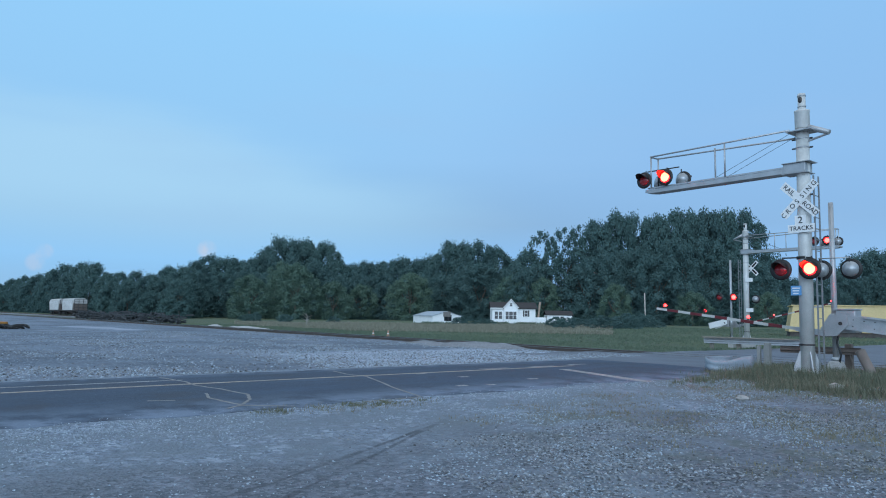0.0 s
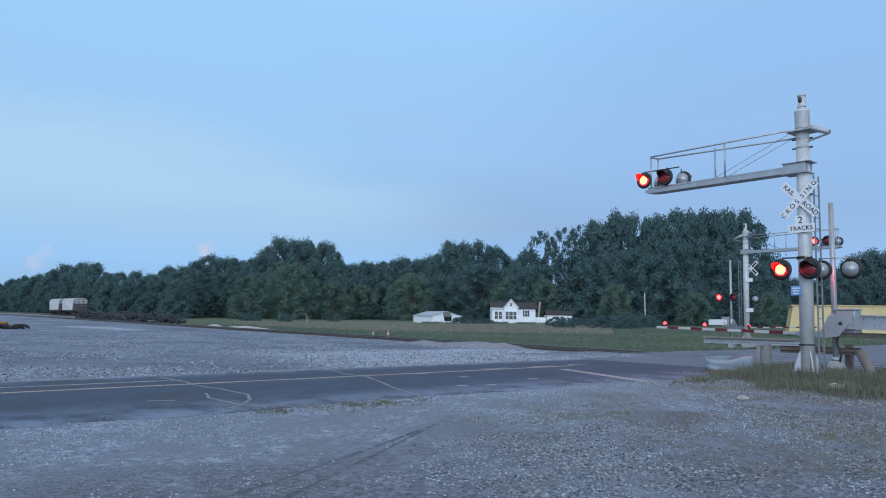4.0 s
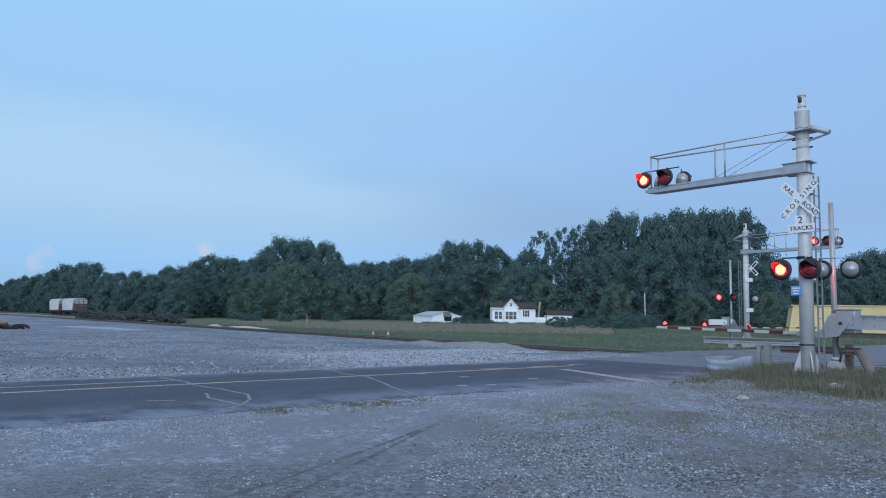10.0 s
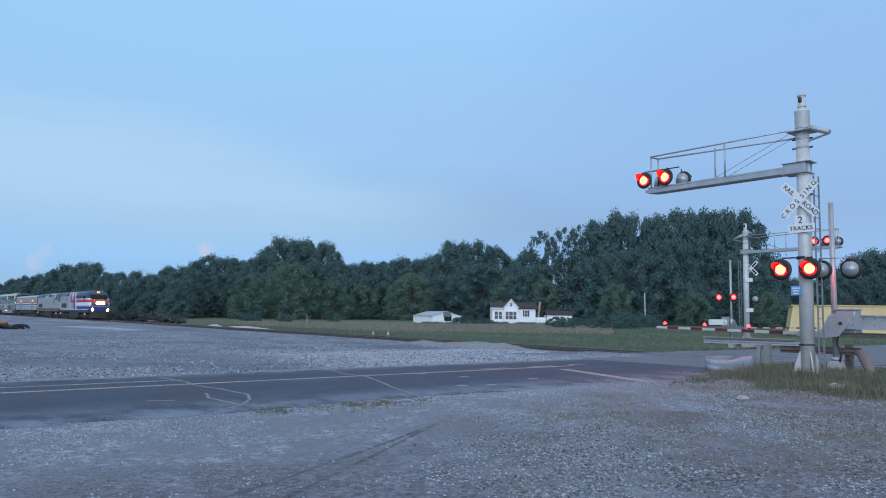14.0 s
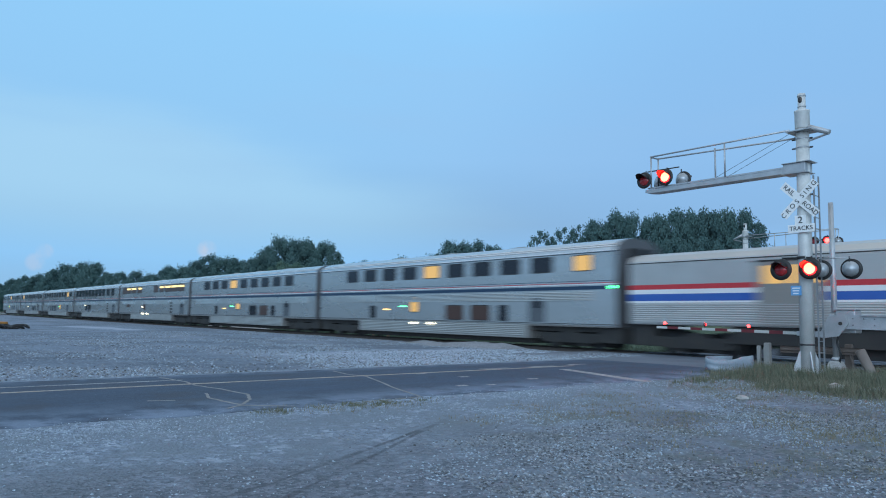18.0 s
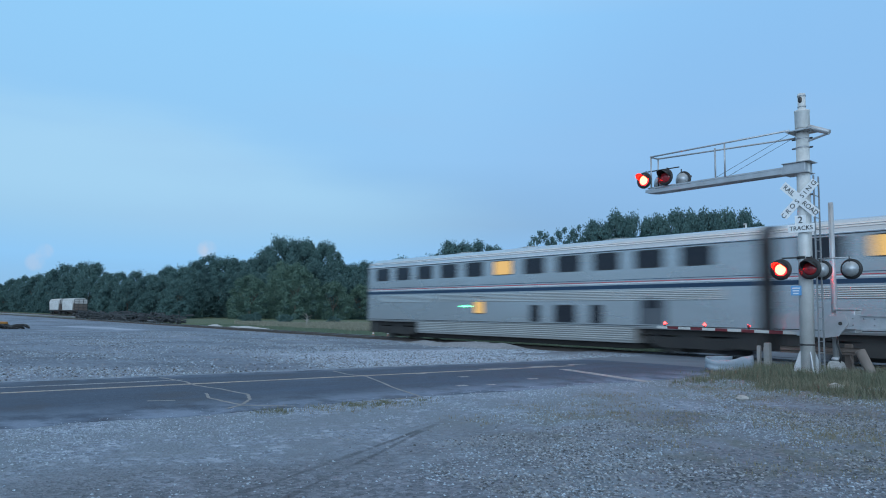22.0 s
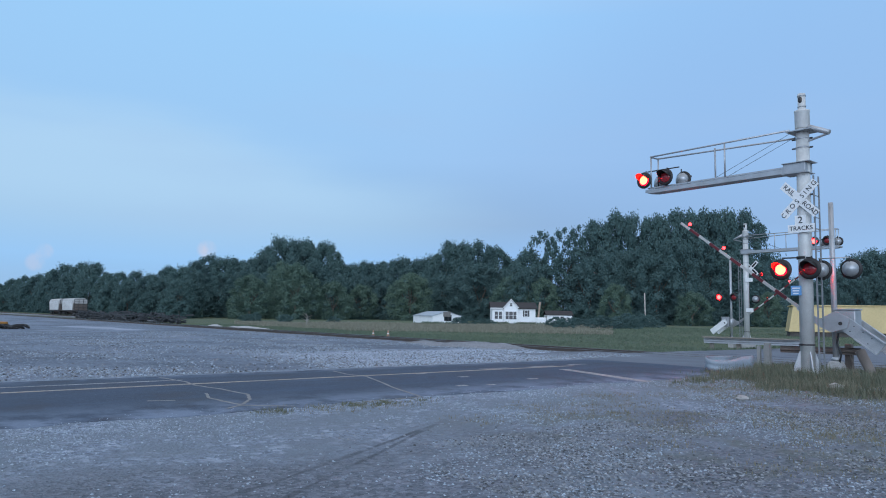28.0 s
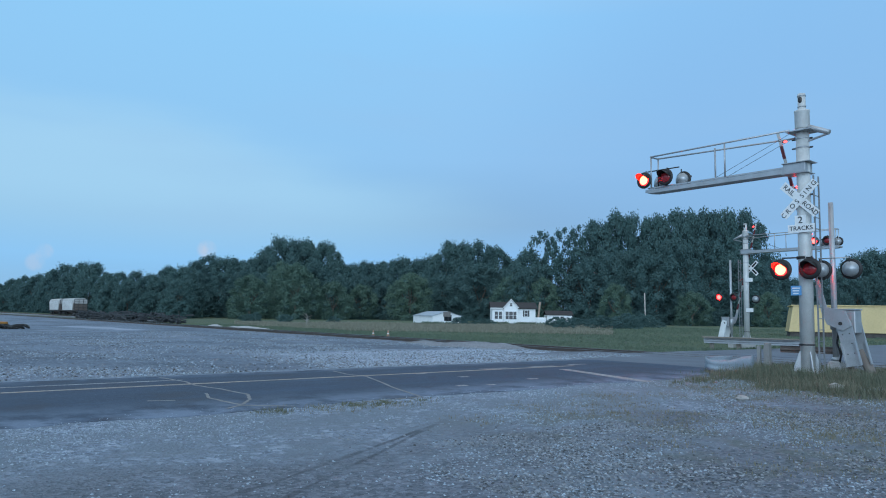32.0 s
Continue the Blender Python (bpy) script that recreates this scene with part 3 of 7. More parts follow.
def cross_sign(parent, m, blade=1.24, words=True):
    for k, (ang, text) in enumerate(((-45, "RAILROAD"), (45, "CROSSING"))):
        bm = bmesh.new()
        box(bm, -blade / 2, blade / 2, -0.004, 0.004, -0.115, 0.115, bev=0.003)
        b = part("blade", bm, WHITE_SIGN, parent, "white crossbuck blade", m=m @ pose(0, -0.012 * k, 0, 0, -ang, 0))
        if words:
            half = (text[:4], text[4:])
            for s, w in zip((-1, 1), half):
                letters(w if k == 0 else " ".join(w), 0.18, BLACK, b, pose(s * blade * (0.31 if k == 0 else 0.28), -0.006, 0, 90, 0, 0))
        else:
            for s in (-1, 1):
                bm = bmesh.new()
                box(bm, s * blade * 0.265 - 0.2, s * blade * 0.265 + 0.2, -0.007, -0.004, -0.06, 0.06)
                part("marking", bm, BLACK, b)


def ladder(parent, x, y, z0, z1):
    bm = bmesh.new()
    for s in (-0.15, 0.15):
        box(bm, x - 0.012, x + 0.012, y + s - 0.03, y + s + 0.03, z0, z1)
    for i in range(int((z1 - z0) / 0.3)):
        rod(bm, (x, y - 0.15, z0 + 0.2 + 0.3 * i), (x, y + 0.15, z0 + 0.2 + 0.3 * i), 0.012, n=6)
    return part("ladder", bm, GALV_DULL, parent)


LEAN = 0.065


def cantilever(name, label, mx, my, mz, side, top, arm_z, tip, words=True):
    """Mast with a truss arm over the road. side: -1 arm towards -x, +1 towards +x; local origin at the mast's foot."""
    t = thing(name, label, "crossing signal", "cantilever crossing signals", pose(mx, my, mz))
    bm = bmesh.new()
    rod(bm, (0, 0, -0.2), (LEAN, 0, top - 0.55), 0.185, 0.165, 24)
    part("mast", bm, ALU, t, "silver-painted steel mast", smooth=False)
    bm = bmesh.new()
    lathe(bm, [(0.18, top - 1.0), (0.19, top - 0.98), (0.19, top - 0.56), (0.2, top - 0.54), (0.2, top - 0.5), (0.11, top - 0.46), (0.1, top - 0.44), (0.1, top - 0.02), (0.0, top)], 20, 0, Matrix.Translation((LEAN, 0, 0)))
    part("mast_cap", bm, ALU, t)
    bm = bmesh.new()
    lathe(bm, [(0.0, 0.0), (0.045, 0.004), (0.06, 0.02), (0.064, 0.05)], 14, 0, Matrix.Translation((LEAN, -0.14, top - 0.2)) @ pose(0, 0, 0, -90, 0, 0) @ Matrix.Diagonal((0.8, 1.5, 1.0, 1.0)))
    part("bell", bm, STEEL_DARK, t)
    for z in (top - 0.4, top - 0.1):
        bm = bmesh.new()
        lathe(bm, [(0.1, z), (0.112, z + 0.005), (0.112, z + 0.03), (0.1, z + 0.035)], 20, 0, Matrix.Translation((LEAN, 0, 0)))
        part("cap_band", bm, GALV, t)
    # foot: flared gusset plates on a concrete pier
    for k in range(4):
        a = radians(45 + 90 * k)
        bm = bmesh.new()
        c, s = math.cos(a), math.sin(a)
        loft(bm, [[(c * r - s * w, s * r + c * w, z) for r, z in ((0.16, 0.62), (0.2, 0.62), (0.42, 0.0), (0.16, 0.0))] for w in (-0.015, 0.015)])
        part("gusset", bm, GALV, t)
    bm = bmesh.new()
    lathe(bm, [(0.52, -0.3), (0.52, 0.0), (0.48, 0.05)], 20)
    part("pier", bm, CONCRETE, t)
    bm = bmesh.new()
    lathe(bm, [(0.19, 0.78), (0.2, 0.785), (0.2, 0.815), (0.19, 0.82)], 20)
    box(bm, -0.1, -0.02, -0.23, -0.17, 0.77, 0.83)
    part("strap", bm, STEEL_DARK, t)
    # arm: a box girder below, two guy rods above, posts and braces between
    s = side
    bm = bmesh.new()
    loft(bm, [[(s * x, y, z) for y, z in ((-0.205, arm_z + d), (0.205, arm_z + d), (0.205, arm_z + h), (-0.205, arm_z + h))] for x, d, h in ((0.3, -0.085, 0.05), (tip - 0.25, -0.085, 0.04), (tip, -0.05, 0.03))])
    part("arm", bm, GALV, t, "galvanised steel walkway arm")
    bm = bmesh.new()
    for y in (-0.19, 0.19):
        box(bm, *sorted((s * 0.3, s * (tip - 0.1))), y - 0.02, y + 0.02, arm_z + 0.053, arm_z + 0.1)
    part("walkway_edge", bm, GALV, t)
    for y in (-0.2, 0.2):
        bm = bmesh.new()
        rod(bm, (s * 0.2, y, arm_z + 1.1 if y < 0 else arm_z + 0.95), (s * (tip - 0.2), y, arm_z + 1.1), 0.026, n=8)
        part("handrail", bm, GALV, t)
        for x in (2.63 if y > 0 else 2.1, tip - 0.22):
            bm = bmesh.new()
            rod(bm, (s * x, y, arm_z + 0.08), (s * x, y, arm_z + 1.1), 0.026, n=8)
            part("rail_post", bm, GALV, t)
        bm = bmesh.new()
        rod(bm, (s * 0.2, y, arm_z + 1.0), (s * 2.4, y, arm_z + 0.1), 0.006, n=5)
        part("brace_wire", bm, STEEL_DARK, t)
    bm = bmesh.new()
    rod(bm, (s * (tip - 0.2), -0.2, arm_z + 1.1), (s * (tip - 0.2), 0.2, arm_z + 1.1), 0.026, n=8)
    part("handrail_end", bm, GALV, t)
    bm = bmesh.new()
    box(bm, *sorted((-s * 0.2, s * 0.4)), -0.22, 0.22, arm_z - 0.1, arm_z + 0.17, bev=0.02)
    box(bm, *sorted((-s * 0.32, s * 0.43)), -0.26, 0.26, arm_z + 0.17, arm_z + 0.19)
    box(bm, *sorted((-s * 0.25, s * 0.43)), -0.26, 0.26, arm_z - 0.12, arm_z - 0.1)
    part("arm_clamp", bm, GALV, t)
    bm = bmesh.new()
    box(bm, LEAN - 0.33, LEAN + 0.33, -0.3, 0.3, arm_z + 1.03, arm_z + 1.06)
    part("collar_plate", bm, GALV, t)
    bm = bmesh.new()
    rod(bm, (-s * 0.1, 0, arm_z + 1.2), (-s * 0.76, 0, arm_z + 0.9), 0.085, 0.07, 10)
    rod(bm, (-s * 0.74, 0, arm_z + 0.88), (-s * 0.2, 0, arm_z + 0.76), 0.03, 0.03, 6)
    part("counter_bracket", bm, GALV, t)
    for z in (arm_z + 0.6, arm_z + 0.85, arm_z - 0.7):
        bm = bmesh.new()
        rod(bm, (-s * 0.1, 0.05, z), (-s * 0.3, 0.05, z), 0.025, n=6)
        part("bolt", bm, STEEL_DARK, t)
        bm = bmesh.new()
        rod(bm, (s * 0.1, 0.05, z + 0.02), (s * 0.25, 0.05, z + 0.02), 0.022, n=6)
        part("bolt", bm, STEEL_DARK, t)
        bm = bmesh.new()
        lathe(bm, [(0.17, z - 0.02), (0.182, z - 0.015), (0.182, z + 0.015), (0.17, z + 0.02)], 20, 0, Matrix.Translation((LEAN * 0.8, 0, 0)))
        part("clamp_band", bm, GALV, t)
    return t


near = cantilever("cantilever_signal", "silver cantilever crossing signal with red flashing lights", -8.46, 19.43, 0.0, -1, 7.68, 5.55, 4.85)
# lights over the road: two towards the camera's side, one away
for x, ph in ((-4.82, 1), (-4.04, 0)):
    flasher(near, pose(x, -0.32, 5.89), r=0.27, phase=ph)
for x, ph in ((-3.79, 1), (-4.6, 0)):
    flasher(near, pose(x, 0.32, 5.86, 0, 0, 180), r=0.27, phase=ph, rear=True)
bm = bmesh.new()
rod(bm, (-4.83, -0.1, 6.2), (-3.7, -0.06, 6.2), 0.02, n=8)
rod(bm, (-4.43, -0.1, 5.6), (-4.43, -0.1, 6.2), 0.024, n=8)
part("lamp_bracket", bm, BLACK, near)
# lights on the mast
for x, ph in ((-0.48, 1), (0.28, 0)):
    flasher(near, pose(x, -0.34, 2.81), phase=ph)
for x, ph in ((0.32, 1), (1.06, 0)):
    flasher(near, pose(x, 0.3, 2.8, 0, 0, 180), r=0.27, phase=ph, rear=True)
bm = bmesh.new()
rod(bm, (-0.49, -0.22, 3.13), (-0.1, -0.16, 3.13), 0.02, n=8)
rod(bm, (0.3, -0.22, 3.1), (0.12, -0.14, 3.13), 0.02, n=8)
lathe(bm, [(0.175, 3.09), (0.19, 3.095), (0.19, 3.165), (0.175, 3.17)], 20)
part("lamp_elbow", bm, BLACK, near, "black pipe elbows that carry the lamps")
bm = bmesh.new()
rod(bm, (0.3, 0.16, 3.1), (1.08, 0.18, 3.1), 0.016, n=8)
part("lamp_crossarm", bm, GALV, near)
cross_sign(near, pose(0.03, -0.24, 4.70))
bm = bmesh.new()
box(bm, -0.145, 0.145, -0.236, -0.228, 4.03, 4.3, bev=0.002)
plate = part("number_plate", bm, WHITE_SIGN, near, "small white plate with a figure", m=pose(0.03, 0, -0.04))
letters("2", 0.26, BLACK, plate, pose(0, -0.24, 4.17, 90, 0, 0))
bm = bmesh.new()
box(bm, -0.35, 0.35, -0.246, -0.238, 3.84, 4.06, bev=0.002)
plate = part("tracks_plate", bm, WHITE_SIGN, near, "white plate below the crossbuck", m=pose(0.05, 0, -0.04))
letters("TRACKS", 0.165, BLACK, plate, pose(0, -0.25, 3.95, 90, 0, 0))
bm = bmesh.new()
box(bm, -0.14, 0.14, -0.204, -0.196, 2.14, 2.4, bev=0.002)
plate = part("notice_plate", bm, BLUE_SIGN, near, "small blue notice plate", m=pose(-0.15, 0, -0.03))
for k in range(3):
    bm = bmesh.new()
    box(bm, -0.1 + 0.01 * k, 0.1 - 0.02 * k, -0.208, -0.204, 2.34 - 0.07 * k - 0.02, 2.34 - 0.07 * k + 0.01)
    part("marking", bm, WHITE_SIGN, plate)
ladder(near, 0.32, 0.12, 0.1, 5.35)

far = cantilever("cantilever_signal", "silver cantilever crossing signal beyond the tracks", -23.32, 44.79, -0.1, 1, 8.0, 6.05, 6.0)
for x, ph in ((4.58, 1), (5.33, 0)):
    flasher(far, pose(x, -0.32, 6.45), phase=ph, hood=0.14, rear=True)
for x in (4.95, 5.72):
    flasher(far, pose(x, 0.32, 6.4, 0, 0, 180))
flasher(far, pose(0.52, 0.3, 2.95, 0, 0, 180))
cross_sign(far, pose(0.25, 0.26, 5.0), words=False)
for z in (4.08, 2.1):
    bm = bmesh.new()
    box(bm, 0.1, 0.6, -0.24, -0.23, z, z + 0.25)
    part("back_plate", bm, WHITE_SIGN, far)
ladder(far, -0.45, 0.1, 0.1, 5.6)

GATES = []


PIVOT = (0.326, -0.12, 1.377)


def slab(bm, outline, y0, y1):
    """An upright plate with the given (x, z) outline."""
    loft(bm, [[(x, y, z) for x, z in outline] for y in (y0, y1)])
    bmesh.ops.recalc_face_normals(bm, faces=bm.faces)


def crossing_gate(label, x, y, z, side, length, lamps, post_h, cw=1.15, weight=GALV):
    """A gate stand: post, mechanism box and a striped arm that swings in the plane of the road's width."""
    t = thing("crossing_gate", label, "crossing gate", "crossing gates", pose(x, y, z))
    bm = bmesh.new()
    rod(bm, (0, 0.28, 0.1), (0, 0.28, post_h), 0.08, 0.068, 14)
    part("post", bm, GALV, t)
    bm = bmesh.new()
    loft(bm, [[(a * k, 0.28 + b * k, zz) for a, b in ((-0.2, -0.2), (0.2, -0.2), (0.2, 0.2), (-0.2, 0.2))] for zz, k in ((-0.3, 0.95), (0.2, 0.9), (0.32, 0.7), (0.35, 0.5))])
    part("footing", bm, CONCRETE, t, "weathered concrete footing")
    bm = bmesh.new()
    box(bm, 0.12, 0.62, 0.03, 0.46, 1.12, 1.74, bev=0.03)
    box(bm, 0.1, 0.64, 0.01, 0.48, 1.74, 1.78, bev=0.01)
    part("mechanism_box", bm, GALV, t, "grey steel gate mechanism box")
    bm = bmesh.new()
    lathe(bm, [(0.1, 0.36), (0.12, 0.38), (0.12, 0.42), (0.085, 0.46)], 14, 0, Matrix.Translation((0, 0.28, 0)))
    part("post_shoe", bm, GALV, t)
    bm = bmesh.new()
    lathe(bm, [(0.085, 1.2), (0.12, 1.22), (0.12, 1.62), (0.085, 1.65)], 14, 0, Matrix.Translation((0, 0.28, 0)))
    part("post_clamp", bm, GALV, t)
    bm = bmesh.new()
    for a, b in (((0.16, 0.1, 1.14), (0.1, 0.12, 0.85)), ((0.1, 0.12, 0.85), (0.18, 0.16, 0.55)), ((0.18, 0.16, 0.55), (0.12, 0.2, 0.3))):
        rod(bm, a, b, 0.025, n=6)
    part("cable", bm, BLACK, t)
    # the moving arm, built lying level along local -x, below its pivot
    s, dz = -1, -0.307
    bm = bmesh.new()
    loft(bm, [[(s * px, yy, dz + zz) for yy, zz in ((-0.02, -h), (0.02, -h), (0.02, h), (-0.02, h))] for px, h in ((0.8, 0.044), (length * 0.5, 0.04), (length, 0.036))])
    arm = part("arm", bm, ARM_PAINT, t, "white gate arm with red bands", m=pose(*PIVOT))
    for k in range(int((length - 1.3) / 0.84) + 1):
        a = length - 0.404 - 0.84 * k
        h = 0.039 + 0.002 * k
        bm = bmesh.new()
        loft(bm, [[(s * px, yy, dz + zz) for yy, zz in ((-0.024, -h), (0.024, -h), (0.024, h), (-0.024, h))] for px in (a, a - 0.4)])
        part("red_band", bm, RED_PAINT, arm)
    # a pair of counterweight channels either side of the mechanism, and the bracket that carries the arm
    for y0, name in ((-0.03, "counterweight"), (0.66, "counterweight")):
        bm = bmesh.new()
        slab(bm, ((-0.16, -0.08), (0.0, -0.14), (cw, -0.14), (cw, 0.24), (0.0, 0.24), (-0.16, 0.18)), y0, y0 + 0.05)
        for zz in (-0.14, 0.21):
            box(bm, 0.5, cw, y0 - 0.06, y0 + 0.002, zz, zz + 0.03)
        part(name, bm, weight, arm, "grey steel counterweight channel" if weight is GALV else "white-painted counterweight channel")
    for k in range(3):
        for zz in ((-0.07, 0.1) if k != 1 else (0.1,)):
            bm = bmesh.new()
            rod(bm, (0.3 + 0.26 * k, -0.055, zz + 0.04), (0.3 + 0.26 * k, -0.03, zz + 0.04), 0.014, n=6)
            part("bolt", bm, STEEL_DARK, arm)
    bm = bmesh.new()
    slab(bm, ((-1.15, -0.37), (-1.15, -0.25), (-0.5, -0.23), (-0.3, 0.2), (0.12, 0.24), (0.2, 0.0), (-0.05, -0.34), (-0.4, -0.4)), -0.075, -0.034)
    part("arm_bracket", bm, GALV, arm, "grey steel bracket that carries the arm")
    bm = bmesh.new()
    rod(bm, (0, -0.09, 0), (0, 0.72, 0), 0.05, n=12)
    part("axle", bm, STEEL_DARK, arm)
    for a, ph in lamps:
        bm = bmesh.new()
        lathe(bm, [(0.02, 0.05), (0.03, 0.07), (0.03, 0.1), (0.0, 0.1)], 8, 0, Matrix.Translation((s * a, 0, dz)))
        part("arm_lamp", bm, BLACK, arm)
        bm = bmesh.new()
        c = Matrix.Rotation(radians(90), 4, 'X')
        lathe(bm, [(0.05, 0.0), (0.042, 0.025), (0.0, 0.04)], 12, 0, c)
        lathe(bm, [(0.0, -0.04), (0.042, -0.025), (0.0495, -0.001)], 12, 1, c)
        lens = part("arm_lens", bm, [ARM_GLOW, LENS_DARK if ph is not None else ARM_GLOW], arm, "small red gate lamp", m=pose(s * a, 0, dz + 0.14))
        if ph is not None:
            FLASHERS.append((lens, ph))
    if side > 0:
        t.matrix_basis = pose(x, y, z, 0, 0, 180)
    GATES.append((arm, side))
    return t


crossing_gate("red and white striped crossing gate beside the silver mast", -8.22, 20.35, 0.0, -1, 5.72, ((5.416, None), (3.996, 1), (2.576, 0)), 4.75)
gate_b = crossing_gate("red and white striped crossing gate beyond the tracks", -24.33, 45.0, -0.12, 1, 6.86, ((6.66, None), (4.86, 0), (3.06, 1)), 5.6, weight=WHITE_PAINT)
# flashing pair on the far gate's post: its own rear faces the camera
for x, ph in ((0.68, 1), (-0.37, 0)):
    flasher(gate_b, pose(x, 0.6, 3.1, 0, 0, 180), phase=ph, hood=0.14, rear=True)

# guard rails at the road's corner
def wbeam(bm, a, b, z, h=0.31, mat=0):
    a, b = Vector((*a, z)), Vector((*b, z))
    d = (b - a).normalized()
    nrm = Vector((-d.y, d.x, 0))
    prof = ((0.0, -0.5), (0.05, -0.42), (0.05, -0.25), (0.0, -0.12), (0.0, 0.12), (0.05, 0.25), (0.05, 0.42), (0.0, 0.5))
    loft(bm, [[p + nrm * (q[0] + e) + Vector((0, 0, q[1] * h)) for e, seq in ((0, prof), (-0.012, prof[::-1])) for q in seq] for p in (a, b)])


rail_t = thing("guard_rail", "rusty steel guard rail on silvered timber posts", "guard rail", "", pose(0, 0, 0))
for a, b, z, h, mt in (((-9.85, 20.85), (-7.9, 21.5), 0.6, 0.2, RUSTY),):
    bm = bmesh.new()
    wbeam(bm, a, b, z, h)
    part("beam", bm, mt, rail_t)
for x, y, h, w, mt in ((-10.36, 20.6, 0.68, 0.05, GREY_TIMBER), (-10.19, 20.62, 0.64, 0.035, GREY_TIMBER), (-10.05, 20.5, 0.78, 0.08, GREY_TIMBER), (-8.25, 21.6, 0.8, 0.09, RUSTY), (-7.3, 21.85, 0.62, 0.08, WOOD_OLD)):
    bm = bmesh.new()
    loft(bm, [[(x + a * k, y + b * k, zz) for a, b in ((-w, -w), (w, -w * 0.9), (w * 0.94, w), (-w * 0.96, w))] for zz, k in ((-0.3, 1.0), (h - 0.03, 0.97), (h, 0.8))])
    part("timber_post", bm, mt, rail_t)
for a, b in (((-9.3, 20.9, 0.05), (-8.95, 21.1, 0.5)), ((-8.0, 21.3, 0.04), (-8.2, 21.5, 0.5))):
    bm = bmesh.new()
    rod(bm, a, b, 0.028, n=6)
    part("brace", bm, RUSTY, rail_t)
drum = thing("pipe_stub", "pale concrete pipe leaning against the guard rail", "pipe", "", pose(-7.62, 20.95, 0.4, 0, -24, 0))
bm = bmesh.new()
lathe(bm, [(0.115, -0.4), (0.125, -0.36), (0.13, 0.28), (0.1, 0.29), (0.1, 0.22), (0.0, 0.22)], 18)
part("pipe", bm, surf("tan_concrete", (0.24, 0.2, 0.175), (0.19, 0.16, 0.14), 4, 0.85, 0, 0.25), drum)
rail_f = thing("guard_rail", "pale weathered guard rail beyond the tracks", "guard rail", "", pose(0, 0, 0))
for a, b, z, h, mt in (((-20.3, 34.4), (-15.7, 35.4), 0.36, 0.3, GALV),):
    bm = bmesh.new()
    wbeam(bm, a, b, z, h)
    part("beam", bm, mt, rail_f)
    bm = bmesh.new()
    loft(bm, [[(x, y + d, zz) for d, zz in ((-0.2, 0.5), (0.2, 0.5), (0.2, 0.56), (-0.2, 0.56))] for x, y in (a, b)])
    part("cap_plank", bm, WOOD_OLD, rail_f)
for k in range(4):
    bm = bmesh.new()
    x, y = -20.0 + 1.35 * k, 34.6 + 0.29 * k
    box(bm, x - 0.09, x + 0.09, y, y + 0.18, -0.7, 0.5, bev=0.015)
    part("timber_post", bm, WOOD_OLD, rail_f)
# flared steel end section, curled back on itself
term = thing("guard_rail_end", "bluish galvanised flared end of a guard rail on a short post", "guard rail", "", pose(-9.83, 17.98, -0.02, 0, 0, 50.7))
way = ((0.64, 0.07, -0.12, 0.5), (0.57, 0.02, -0.17, 0.5), (0.46, 0.0, -0.18, 0.48), (0.34, -0.01, -0.15, 0.47), (0.25, -0.02, -0.05, 0.45), (0.15, -0.03, -0.02, 0.41), (-0.05, -0.05, 0.0, 0.37), (-0.3, -0.06, 0.03, 0.35),
       (-0.5, -0.04, 0.07, 0.36), (-0.6, 0.03, 0.1, 0.4), (-0.63, 0.13, 0.14, 0.44), (-0.58, 0.23, 0.15, 0.46), (-0.42, 0.29, 0.15, 0.46), (-0.15, 0.29, 0.15, 0.46), (0.15, 0.25, 0.15, 0.46))
bm = bmesh.new()
sec = []
for k, (u, v, lo, hi) in enumerate(way):
    a, b = way[max(0, k - 1)], way[min(len(way) - 1, k + 1)]
    d = Vector((b[0] - a[0], b[1] - a[1], 0)).normalized()
    nrm = Vector((-d.y, d.x, 0))
    ribs = ((0.0, 0.0), (0.02, 0.16), (0.02, 0.36), (0.0, 0.5), (0.02, 0.64), (0.02, 0.84), (0.0, 1.0))
    side_a = [Vector((u, v, lo + (hi - lo) * q)) + nrm * e for e, q in ribs]
    sec.append(side_a + [p - nrm * 0.012 for p in side_a[::-1]])
loft(bm, sec, smooth=True)
part("wing", bm, surf("blue_grey_galvanised", (0.3, 0.35, 0.39), (0.22, 0.27, 0.31), 3, 0.6, 0.25, 0.05, c=(0.15, 0.16, 0.18)), term)
for x in (0.0, 0.42):
    bm = bmesh.new()
    box(bm, x - 0.05, x + 0.05, 0.05, 0.17, -0.3, 0.3 if x < 0.2 else 0.44, bev=0.01)
    part("post", bm, WOOD_OLD, term)

# rocks in the weeds
def lump(name, label, cat, x, y, z, r, flat, seed, mat):
    bm = bmesh.new()
    bmesh.ops.create_icosphere(bm, subdivisions=3, radius=r)
    for v in bm.verts:
        v.co *= 1 + 0.35 * noise.noise(v.co / r * 1.3 + Vector((seed, 0, 0)))
        v.co.z *= flat
    ob = part(name, bm, mat, m=pose(x, y, z))
    return tagged(ob, label, cat)


for x, y, r, sd in ((-6.35, 15.84, 0.17, 1), (-6.46, 12.19, 0.11, 2), (-6.9, 20.9, 0.16, 3), (-6.3, 21.3, 0.2, 4)):
    lump("rock", "pale weathered rock in the weeds", "rock", x, y, r * 0.25, r, 0.5, sd, CONCRETE)
